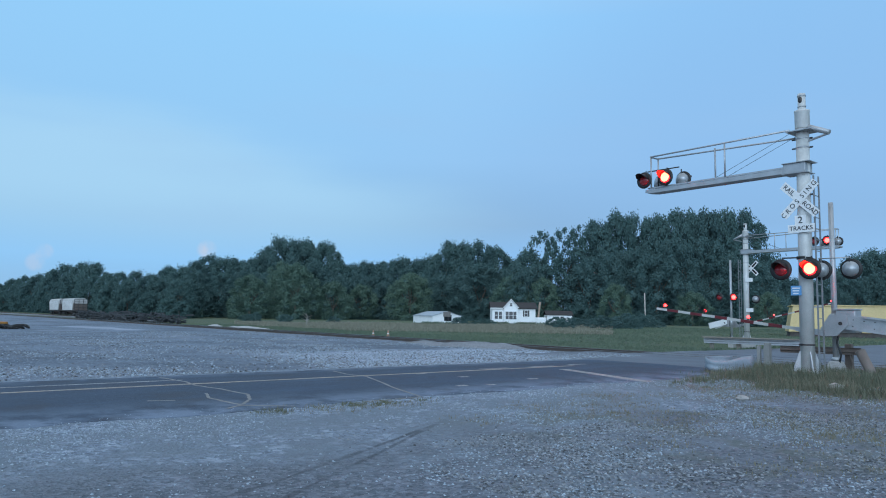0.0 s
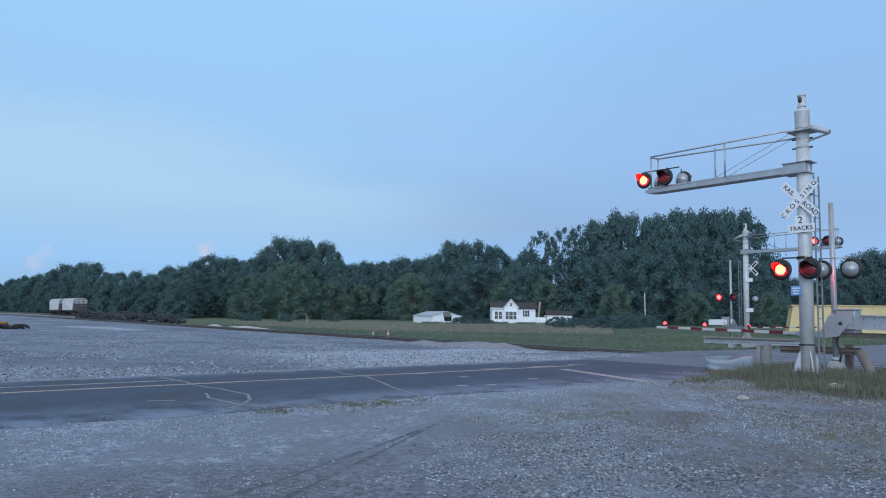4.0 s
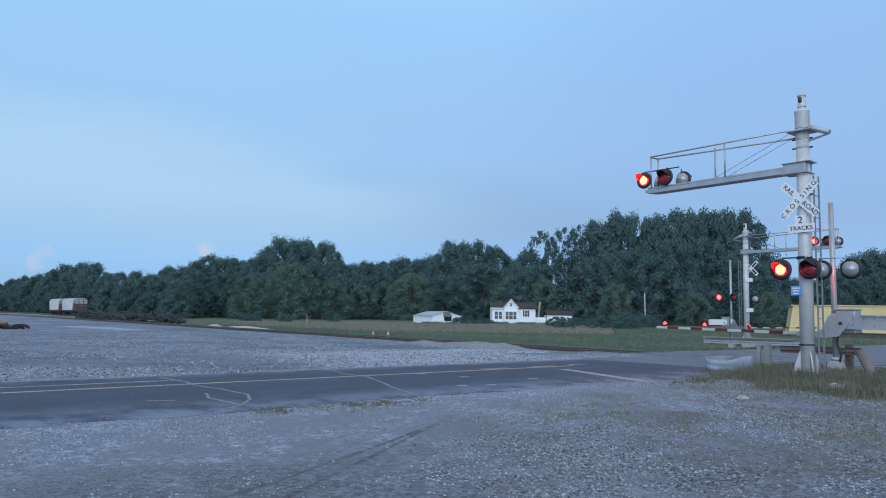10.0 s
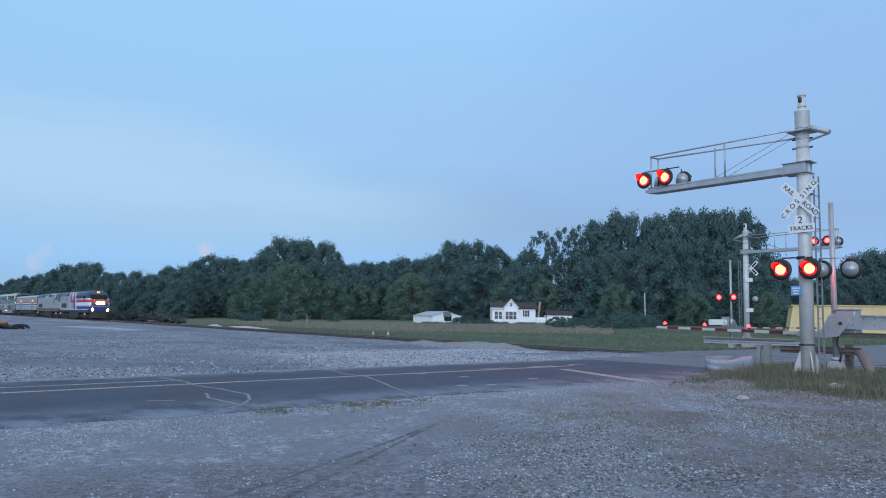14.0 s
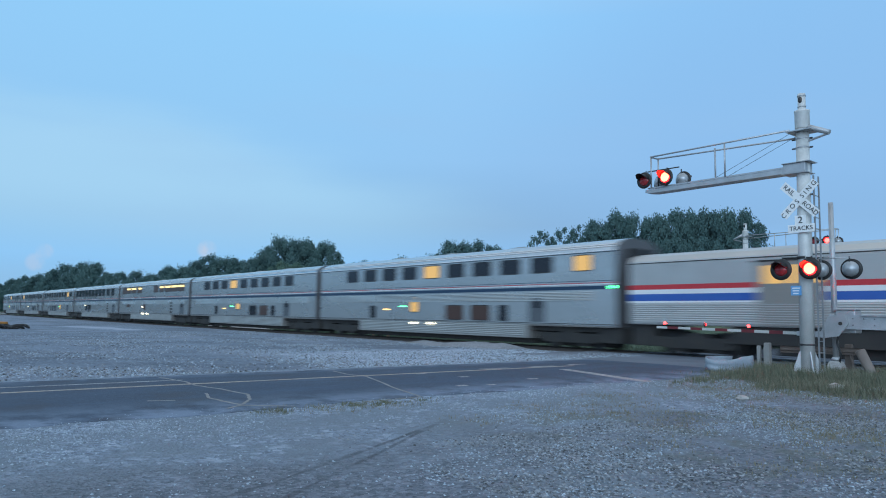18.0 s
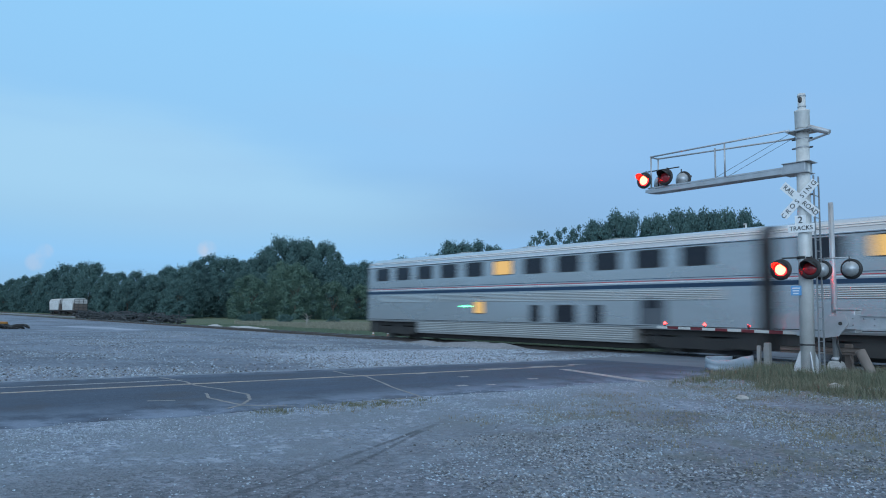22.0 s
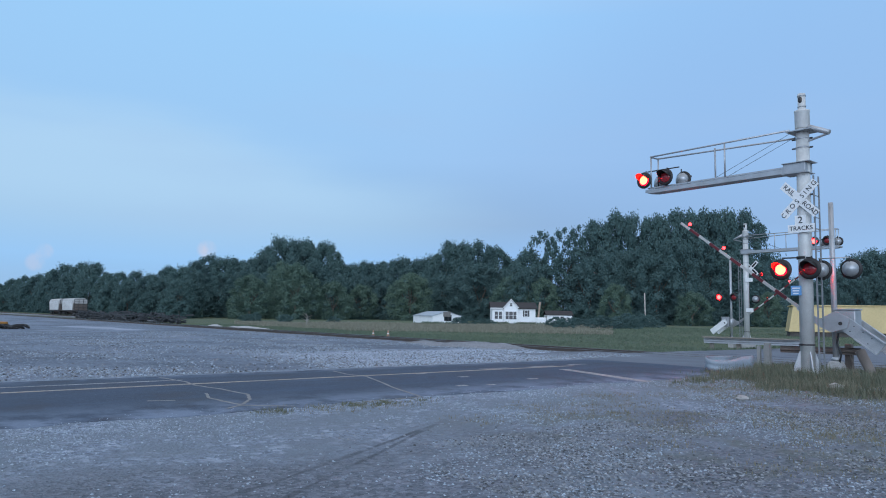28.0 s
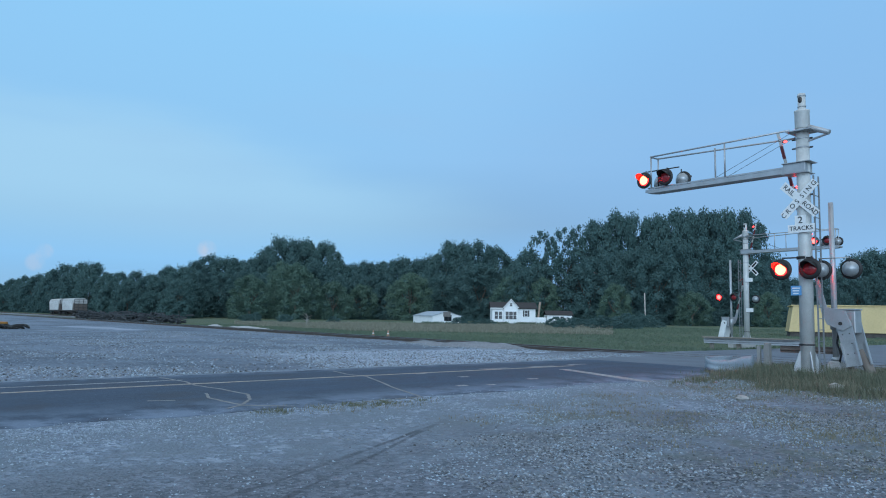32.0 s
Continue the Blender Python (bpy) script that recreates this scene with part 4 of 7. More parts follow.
# ---- the passenger train ----
STAINLESS = surf("stainless_side", (0.58, 0.575, 0.55), (0.48, 0.475, 0.455), 0.7, 0.27, 0.78, 0.02, fine=9, c=(0.46, 0.45, 0.42), cfac=0.3, stretch=(0.3, 1, 1))
ROOF_STEEL = surf("stainless_roof", (0.6, 0.61, 0.62), (0.48, 0.49, 0.5), 0.6, 0.28, 0.85, 0.02, stretch=(0.3, 1, 1))
SKIRT_GREY = surf("grey_skirt", (0.46, 0.45, 0.42), (0.38, 0.37, 0.35), 0.8, 0.4, 0.6, 0.02, c=(0.22, 0.21, 0.2))
NAVY = surf("navy_paint", (0.018, 0.042, 0.08), (0.022, 0.05, 0.095), 1, 0.4, 0, 0.01)
BLUE = surf("bright_blue_paint", (0.035, 0.1, 0.36), (0.045, 0.12, 0.4), 1, 0.4, 0, 0.01)
RED_TRAIN = surf("red_train_paint", (0.55, 0.045, 0.055), (0.48, 0.038, 0.045), 1, 0.4, 0, 0.01)
WHITE_TRAIN = surf("white_train_paint", (0.78, 0.78, 0.77), (0.7, 0.7, 0.69), 1, 0.4, 0, 0.01)
SILVER = surf("silver_paint", (0.49, 0.485, 0.46), (0.42, 0.415, 0.4), 0.8, 0.42, 0.45, 0.01, c=(0.36, 0.36, 0.36), cfac=0.25)
PALE_BLUE = surf("faded_blue_paint", (0.07, 0.12, 0.27), (0.1, 0.16, 0.31), 1, 0.4, 0, 0.01)
TEAL = surf("slate_blue_roof", (0.035, 0.078, 0.125), (0.042, 0.092, 0.14), 1, 0.45, 0.0, 0.01)
INDIGO = surf("indigo_paint", (0.045, 0.04, 0.2), (0.055, 0.05, 0.24), 1, 0.4, 0, 0.01)
UNDER = surf("underframe_grime", (0.035, 0.034, 0.034), (0.06, 0.056, 0.05), 1.5, 0.75, 0.2, 0.2)
GLASS = surf("dark_window_glass", (0.012, 0.013, 0.017), (0.02, 0.02, 0.024), 1.5, 0.14, 0.0, 0.0, spec=0.45)
GLASS_WARM = glow("dim_lamplit_window", (1.0, 0.5, 0.25), 0.018, (0.03, 0.02, 0.018))
LIT = glow("lamplit_window", (1.0, 0.6, 0.18), 0.68, (0.12, 0.08, 0.04))
LIT_STRIP = glow("ceiling_lamp_strip", (1.0, 0.76, 0.3), 1.5, (0.3, 0.2, 0.1))
LIT_PALE = glow("pale_lamp", (1.0, 0.93, 0.65), 5.0)
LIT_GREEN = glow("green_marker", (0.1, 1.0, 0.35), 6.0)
LIT_AMBER = glow("amber_marker", (1.0, 0.6, 0.15), 4.0)
STEP_LIGHT = glow("step_light", (1.0, 0.8, 0.4), 0.4)
HEADLIGHT = glow("headlight", (1.0, 0.7, 0.2), 900.0)
# glowing ring round each lamp core, oversized to stand in for its glare
GLARE_RING = glow("headlight_glare_ring", (1.0, 0.66, 0.12), 6.0, (0.5, 0.4, 0.3))
CAR = 25.9
SILL_BROWN = surf("dusty_brown_sill", (0.11, 0.095, 0.09), (0.15, 0.13, 0.12), 1.0, 0.6, 0.1, 0.03)
# dark grey for the car ends: their shade is put into the colour
END_SHADE = surf("shaded_end_wall", (0.1, 0.1, 0.105), (0.14, 0.14, 0.145), 1, 0.6, 0.2, 0.03)
HALF = 1.55
PANES = {}


def pane_mesh(w, h, lit, key):
    if (w, h, key) not in PANES:
        bm = bmesh.new()
        # rounded gasket, then the glass a little behind its face
        def ring(a, b, r, y, n=4):
            out = []
            for cx, cz, a0 in ((a - r, b - r, 0), (-(a - r), b - r, 90), (-(a - r), -(b - r), 180), (a - r, -(b - r), 270)):
                out += [(cx + r * math.cos(radians(a0 + 90 * i / n)), y, cz + r * math.sin(radians(a0 + 90 * i / n))) for i in range(n + 1)]
            return [bm.verts.new(q) for q in out]
        o, i0, i1 = ring(w / 2 + 0.04, h / 2 + 0.04, 0.1, -0.012), ring(w / 2, h / 2, 0.08, -0.012), ring(w / 2, h / 2, 0.08, -0.004)
        b = ring(w / 2 + 0.04, h / 2 + 0.04, 0.1, 0.02)
        n = len(o)
        for a, c in ((b, o), (o, i0), (i0, i1)):
            for k in range(n):
                bm.faces.new((a[k], c[k], c[(k + 1) % n], a[(k + 1) % n]))
        bm.faces.new(i1).material_index = 1
        bmesh.ops.recalc_face_normals(bm, faces=bm.faces)
        me = bpy.data.meshes.new("window")
        bm.to_mesh(me)
        bm.free()
        me.materials.append(BLACK)
        me.materials.append(lit)
        PANES[(w, h, key)] = me
    return PANES[(w, h, key)]


def window(parent, x, z, w, h, mat=None, far=True, name="window", half=HALF):
    mat = mat or GLASS
    ob = new(name, pane_mesh(round(w, 2), round(h, 2), mat, mat.name))
    ob.parent, ob.location = parent, (x, -half, z)
    if far:
        ob = new(name, pane_mesh(round(w, 2), round(h, 2), mat, mat.name))
        ob.parent, ob.matrix_basis = parent, pose(x, half, z, 0, 0, 180)


def plate(name, mat, parent, x0, x1, z0, z1, half=HALF, proud=0.006, label="", far=True):
    if far:
        bm = bmesh.new()
        box(bm, x0, x1, half - 0.03, half + proud, z0, z1)
        part(name, bm, mat, parent, label)
    bm = bmesh.new()
    box(bm, x0, x1, -half - proud, -half + 0.03, z0, z1)
    return part(name, bm, mat, parent, label)


def fluting(name, mat, parent, x0, x1, z0, z1, n, half=HALF, sides=(-1, 1)):
    """A corrugated sheet: n rounded ribs between two heights."""
    for s in sides:
        bm = bmesh.new()
        d = (z1 - z0) / n
        prof = []
        for k in range(n):
            prof += [(0.003, z0 + d * k), (0.015, z0 + d * (k + 0.28)), (0.018, z0 + d * (k + 0.5)), (0.015, z0 + d * (k + 0.72))]
        prof += [(0.003, z1), (-0.02, z1), (-0.02, z0)]
        loft(bm, [[(x, s * (half + a), z) for a, z in prof] for x in (x0, x1)])
        part(name, bm, mat, parent)


def truck(parent, x, wheelbase=2.6, r=0.46, long=3.9):
    bm = bmesh.new()
    for y in (-1.12, 1.12):
        loft(bm, [[(x + a, y + w, b) for a, b in ((-long / 2, 0.5), (-wheelbase / 2 - 0.2, 0.3), (wheelbase / 2 + 0.2, 0.3), (long / 2, 0.5), (long / 2, 0.75), (0.6, 0.72), (0.3, 0.9), (-0.3, 0.9), (-0.6, 0.72), (-long / 2, 0.75))] for w in (-0.1, 0.1)])
    box(bm, x - 0.4, x + 0.4, -1.1, 1.1, 0.5, 0.85, bev=0.03)
    # a dark block between the side frames stands in for shade; springs and brake blocks outside
    box(bm, x - long / 2 + 0.15, x + long / 2 - 0.15, -0.62, 0.62, 0.14, 0.62, bev=0.02)
    for sx in (-1, 1):
        for y in (-1.12, 1.12):
            rod(bm, (x + sx * 0.35, y, 0.32), (x + sx * 0.35, y, 0.72), 0.11, n=8)
            box(bm, x + sx * 0.75 - 0.14, x + sx * 0.75 + 0.14, y - 0.07, y + 0.07, 0.16, 0.34)
    tk = part("truck", bm, UNDER, parent, "dark grimy wheel truck")
    for sx in (-1, 1):
        bm = bmesh.new()
        for y in (-0.7175, 0.7175):
            lathe(bm, [(r * 0.3, -0.06), (r * 0.86, -0.06), (r, -0.065), (r, 0.03), (r + 0.03, 0.045), (r + 0.03, 0.065), (r * 0.3, 0.065)], 22, 0, Matrix.Translation((x + sx * wheelbase / 2, y, r)) @ Matrix.Rotation(radians(90 if y < 0 else -90), 4, 'X') @ Matrix.Rotation(math.pi, 4, 'X'))
        rod(bm, (x + sx * wheelbase / 2, -0.75, r), (x + sx * wheelbase / 2, 0.75, r), 0.09, n=10)
        part("wheelset", bm, STEEL_DARK, tk)
        for y in (-1.22, 1.22):
            bm = bmesh.new()
            box(bm, x + sx * wheelbase / 2 - 0.16, x + sx * wheelbase / 2 + 0.16, y - 0.08, y + 0.08, r - 0.17, r + 0.17, bev=0.03)
            part("axle_box", bm, UNDER, tk)
    return tk


def mirror_profile(half):
    return [*half, *[(-y, z) for y, z in half[::-1] if abs(y) > 1e-6]]


def bilevel(label, upper, lower, doors, lights, fluted=True, tall=None):
    t = thing("passenger_car", label, "passenger car", "double-deck passenger cars")
    x0, x1 = 0.35, CAR - 0.35
    side = [(-HALF + 0.03, 1.02), (-HALF, 1.1), (-HALF, 4.26)]
    bm = bmesh.new()
    prof = mirror_profile(side + [(-1.2, 4.26)])
    loft(bm, [[(x, y, z) for y, z in prof] for x in (x0, x1)])
    part("body", bm, STAINLESS, t, "ribbed stainless steel body")
    bm = bmesh.new()
    roof = mirror_profile([(-HALF - 0.01, 4.26), (-HALF - 0.01, 4.36), (-HALF + 0.05, 4.5), (-HALF + 0.2, 4.66), (-1.05, 4.8), (-0.6, 4.9), (0, 4.93)])
    loft(bm, [[(x, y, z) for y, z in roof] for x in (x0, x1)], smooth=False)
    part("roof", bm, ROOF_STEEL, t, "bright rounded stainless roof")
    outline = mirror_profile([(-HALF + 0.01, 1.04), (-HALF + 0.01, 4.36), (-HALF + 0.06, 4.49), (-HALF + 0.21, 4.65), (-1.05, 4.79), (-0.6, 4.89), (0, 4.92)])
    for a in (x0 - 0.05, x1 + 0.005):
        bm = bmesh.new()
        loft(bm, [[(x, y, z) for y, z in outline] for x in (a, a + 0.045)])
        part("end_wall", bm, END_SHADE, t, "end wall with its shade put into a dark grey")
    plate("roof_gutter", UNDER, t, x0, x1, 4.27, 4.3, proud=0.018)
    # white gutter line: the bright highlight along the roof edge, put in as paint
    plate("roof_gutter", WHITE_TRAIN, t, x0, x1, 4.325, 4.355, proud=0.03)
    # pressed ribs along the shoulder of the roof, white to paint in its highlights
    for y, z in ((HALF - 0.035, 4.515), (HALF - 0.13, 4.605)):
        for s in (-1, 1):
            bm = bmesh.new()
            rod(bm, (x0, s * y, z), (x1, s * y, z), 0.014, n=6)
            part("roof_rib", bm, WHITE_TRAIN, t)
    plate("belt_stripe", NAVY, t, x0, x1, 2.66, 2.82, label="dark blue belt stripe")
    plate("belt_stripe", WHITE_TRAIN, t, x0, x1, 2.88, 2.91, proud=0.007)
    plate("belt_stripe", RED_TRAIN, t, x0, x1, 2.94, 2.965, proud=0.007)
    plate("belt_stripe", NAVY, t, x0, x1, 3.03, 3.05, proud=0.007)
    fluting("fluting", STAINLESS, t, 1.6, x1 - 1.2, 2.16, 2.58, 6)
    # lower skirt between the trucks, with its fluting
    bm = bmesh.new()
    box(bm, 5.45, 20.35, -HALF + 0.02, HALF - 0.02, 0.42, 1.12, bev=0.02)
    part("skirt", bm, SKIRT_GREY, t, "grey lower skirt")
    fluting("skirt_fluting", SKIRT_GREY, t, 5.5, 20.3, 0.5, 1.05, 6, HALF - 0.02)
    plate("sill_line", UNDER, t, x0, x1, 1.13, 1.16, proud=0.008)
    bm = bmesh.new()
    box(bm, x0 + 0.5, x1 - 0.5, -1.2, 1.2, 0.8, 1.03)
    part("underframe", bm, UNDER, t)
    # added dark block: fills the gap under the skirt in place of shadow
    bm = bmesh.new()
    box(bm, 5.6, 20.2, -1.05, 1.05, 0.17, 0.46, bev=0.03)
    part("underfloor_gear", bm, UNDER, t, "dark block in place of the shade under the floor")
    # end sills made as deep dark blocks, to darken the gap between cars
    for a, b in ((x0 - 0.1, x0 + 1.0), (x1 - 1.0, x1 + 0.1)):
        bm = bmesh.new()
        box(bm, a, b, -1.3, 1.3, 0.34, 1.03, bev=0.04)
        part("end_sill", bm, UNDER, t, "dark end sill block that also stands in for shade")
    for x in (3.2, CAR - 3.2):
        truck(t, x)
    for a, b in ((0.02, x0), (x1, CAR - 0.02)):
        bm = bmesh.new()
        box(bm, a, b, -0.75, 0.75, 2.5, 4.45, bev=0.03)
        box(bm, a, b, -0.2, 0.2, 0.75, 1.05)
        part("gangway", bm, BLACK, t, "black rubber gangway")
    for x, w, m in upper:
        window(t, x, 3.85, w, 0.66 if not tall else tall, m)
    for x, w, z, h, m in lower:
        window(t, x, z, w, h, m)
    for x, w, m in doors:
        d = plate("door", m, t, x - w / 2, x + w / 2, 1.2, 2.5, proud=0.004, label="lower-level boarding door")
        bm = bmesh.new()
        box(bm, x - w * 0.25, x + w * 0.25, -HALF - 0.012, -HALF - 0.002, 1.85, 2.35, bev=0.004)
        part("door_window", bm, GLASS if m is not LIT else LIT, d)
    for x, z, w, h, m in lights:
        bm = bmesh.new()
        box(bm, x - w / 2, x + w / 2, -HALF - 0.035, -HALF - 0.0, z - h / 2, z + h / 2, bev=0.01)
        part("marker_light", bm, m, t)
    for x in (8.0, 13.0, 18.5):
        bm = bmesh.new()
        box(bm, x - 0.4, x + 0.4, -0.3, 0.3, 4.88, 5.0, bev=0.03)
        part("roof_vent", bm, SKIRT_GREY, t)
    return t


DOORGREY = surf("dark_grey_door", (0.1, 0.11, 0.12), (0.13, 0.14, 0.15), 1, 0.4, 0.2, 0.01)
std = lambda lit=(), x0=4.5, n=9, step=2.1, w=1.32: [(x0 + step * k, w, LIT if k in lit else GLASS) for k in range(n)]
low = lambda a, b, c: [(7.0, 0.55, 1.6, 0.68, GLASS), (14.95, 1.4, 1.6, 0.72, a), (17.0, 1.4, 1.6, 0.72, b), (18.7, 0.6, 1.6, 0.72, c)]
dot = [(11.3, 0.98, 0.55, 0.07, LIT_PALE), (12.9, 0.98, 0.55, 0.07, LIT_PALE)]
sleeper = bilevel("silver double-deck passenger car with a lit upper window", std((4,)) + [(23.75, 0.95, LIT)], low(GLASS_WARM, GLASS_WARM, GLASS) + [(11.33, 0.72, 2.05, 0.85, LIT)], [(21.0, 1.05, DOORGREY)], dot + [(10.2, 1.93, 0.5, 0.06, LIT_GREEN), (8.5, 1.75, 0.45, 0.06, LIT_AMBER), (25.4, 2.75, 0.2, 0.12, LIT_GREEN)])
sleeper_b = bilevel("silver double-deck passenger car with dark windows", std((3,)), low(GLASS, GLASS_WARM, GLASS) + [(11.9, 0.74, 2.05, 0.7, LIT)], [(21.0, 1.05, DOORGREY)], [(10.6, 1.93, 0.5, 0.06, LIT_GREEN), (8.9, 1.75, 0.45, 0.06, LIT_AMBER)])
diner = bilevel("silver double-deck dining car with lit upper windows", [(3.3, 3.6, GLASS_WARM), (6.4, 1.85, GLASS_WARM), (8.7, 1.75, GLASS_WARM), (14.9, 1.5, GLASS_WARM), (16.95, 1.4, GLASS_WARM), (19.05, 1.85, GLASS_WARM), (21.15, 1.9, GLASS_WARM), (23.2, 1.85, GLASS_WARM)], [(11.0, 0.6, 2.0, 0.9, GLASS_WARM), (4.3, 1.4, 2.2, 0.7, GLASS_WARM)], [(23.6, 1.25, DOORGREY)], [(x, 4.02, w, 0.2, LIT_STRIP) for x, w in ((4.3, 1.5), (6.4, 1.6), (8.85, 1.2), (16.95, 1.2), (19.05, 1.7), (21.15, 1.75), (23.2, 1.7))] + [(10.0, 1.86, 0.5, 0.07, LIT_PALE), (10.4, 1.1, 0.75, 0.12, LIT_PALE), (12.0, 1.1, 0.75, 0.12, LIT_PALE)])
lounge = bilevel("silver double-deck lounge car with long high windows", [(2.0 + 1.98 * k, 1.62, GLASS) for k in range(9)] + [(20.3, 1.5, GLASS), (22.6, 1.5, GLASS)], [(8.4, 1.5, 1.75, 0.8, GLASS), (10.2, 1.5, 1.75, 0.8, GLASS)], [(23.3, 1.3, DOORGREY)], [(7.6, 2.05, 0.5, 0.1, LIT_PALE)], tall=0.92)
coach = bilevel("silver double-deck coach with evenly spaced dark windows", [(1.9 + 2.13 * k, 1.3, LIT if k == 9 else GLASS) for k in range(11)], [(7.4, 0.55, 1.6, 0.72, GLASS), (9.0, 1.45, 1.6, 0.72, GLASS), (11.2, 1.5, 1.6, 0.72, GLASS), (15.5, 0.95, 1.95, 0.85, LIT)], [(21.2, 1.6, DOORGREY)], [(14.4, 1.93, 0.4, 0.06, LIT_GREEN)])
coach_b = bilevel("silver double-deck coach with dark upper windows", [(1.9 + 2.13 * k, 1.3, LIT if k == 1 else GLASS) for k in range(11)], [(14.9, 0.6, 1.6, 0.72, GLASS), (16.6, 1.3, 1.6, 0.72, GLASS), (18.4, 0.6, 1.6, 0.72, GLASS)], [(21.2, 1.3, DOORGREY)], [(9.8, 1.9, 0.6, 0.06, LIT_PALE)])
last = bilevel("silver double-deck coach at the rear of the train", [(1.9 + 2.13 * k, 1.26, LIT if k == 5 else GLASS) for k in range(11)], [(10.8, 0.75, 2.0, 0.85, LIT), (14.75, 0.55, 1.6, 0.72, GLASS), (16.6, 1.15, 1.6, 0.72, GLASS), (18.4, 0.55, 1.6, 0.72, GLASS)], [(21.2, 1.3, DOORGREY)], [(9.75, 1.93, 0.75, 0.06, LIT_GREEN)])


def louvres(t, x):
    for k in range(4):
        bm = bmesh.new()
        box(bm, x - 0.3, x + 0.3, -HALF - 0.03, -HALF + 0.02, 1.25 + 0.32 * k, 1.42 + 0.32 * k, bev=0.006)
        part("vent_louvre", bm, UNDER, t)


for c in (diner, lounge, coach_b):
    louvres(c, 20.35)


def baggage():
    t = thing("baggage_car", "silver single-deck baggage car with red, white and blue stripes", "baggage car")
    x0, x1 = 0.35, CAR - 0.35
    bm = bmesh.new()
    prof = mirror_profile([(-HALF + 0.03, 1.2), (-HALF, 1.25), (-HALF, 3.62), (-HALF + 0.04, 3.75), (-1.35, 3.95), (-0.8, 4.1), (0, 4.15)])
    loft(bm, [[(x, y, z) for y, z in prof] for x in (x0, x1)])
    part("body", bm, SILVER, t, "smooth silver-painted body")
    for a in (x0 - 0.05, x1 + 0.005):
        bm = bmesh.new()
        loft(bm, [[(x, y * 0.99, z - 0.01) for y, z in prof] for x in (a, a + 0.045)])
        part("end_wall", bm, END_SHADE, t, "end wall with its shade put into a dark grey")
    for z0, z1, m in ((2.6, 2.79, RED_TRAIN), (2.42, 2.598, WHITE_TRAIN), (2.14, 2.418, BLUE), (2.07, 2.138, WHITE_TRAIN)):
        plate("stripe", m, t, x0, x1, z0, z1)
    plate("roof_gutter", UNDER, t, x0, x1, 3.66, 3.69, proud=0.012)
    fluting("fluting", SILVER, t, x0 + 0.1, x1 - 0.1, 1.28, 2.04, 9)
    for a, b in ((5.75, 8.1), (19.6, 21.9)):
        d = plate("loading_door", surf("brown_grey_door", (0.3, 0.28, 0.25), (0.25, 0.24, 0.22), 1, 0.5, 0.2, 0.01), t, a, b, 1.25, 3.5, proud=0.016, label="brown-grey sliding loading door with lit panes")
        plate("door_track", UNDER, t, a - 0.1, b + 0.1, 3.5, 3.56, proud=0.03)
        for k in (0, 1):
            bm = bmesh.new()
            c = a + (b - a) * (0.29 + 0.43 * k)
            box(bm, c - 0.42, c + 0.42, -HALF - 0.022, -HALF - 0.014, 2.72, 3.36, bev=0.002)
            part("pane", bm, LIT, d)
    bm = bmesh.new()
    box(bm, 4.6, 21.3, -1.4, 1.4, 0.55, 1.2, bev=0.03)
    part("underframe", bm, UNDER, t)
    # added dark block below the underframe, standing in for the shadow there
    bm = bmesh.new()
    box(bm, 6.0, 20.0, -1.0, 1.0, 0.2, 0.56, bev=0.04)
    part("underfloor_gear", bm, UNDER, t, "dark block in place of the shade under the floor")
    # deep dark end sills, also standing in for shade between the cars
    for a, b in ((x0 - 0.1, x0 + 1.0), (x1 - 1.0, x1 + 0.1)):
        bm = bmesh.new()
        box(bm, a, b, -1.3, 1.3, 0.34, 1.2, bev=0.04)
        part("end_sill", bm, UNDER, t, "dark end sill block that also stands in for shade")
    for x in (3.1, CAR - 3.1):
        truck(t, x)
    for a, b in ((0.02, x0), (x1, CAR - 0.02)):
        bm = bmesh.new()
        box(bm, a, b, -0.75, 0.75, 1.1, 3.5, bev=0.03)
        part("gangway", bm, BLACK, t, "black rubber gangway")
    return t


bag = baggage()
LOCO = 21.0


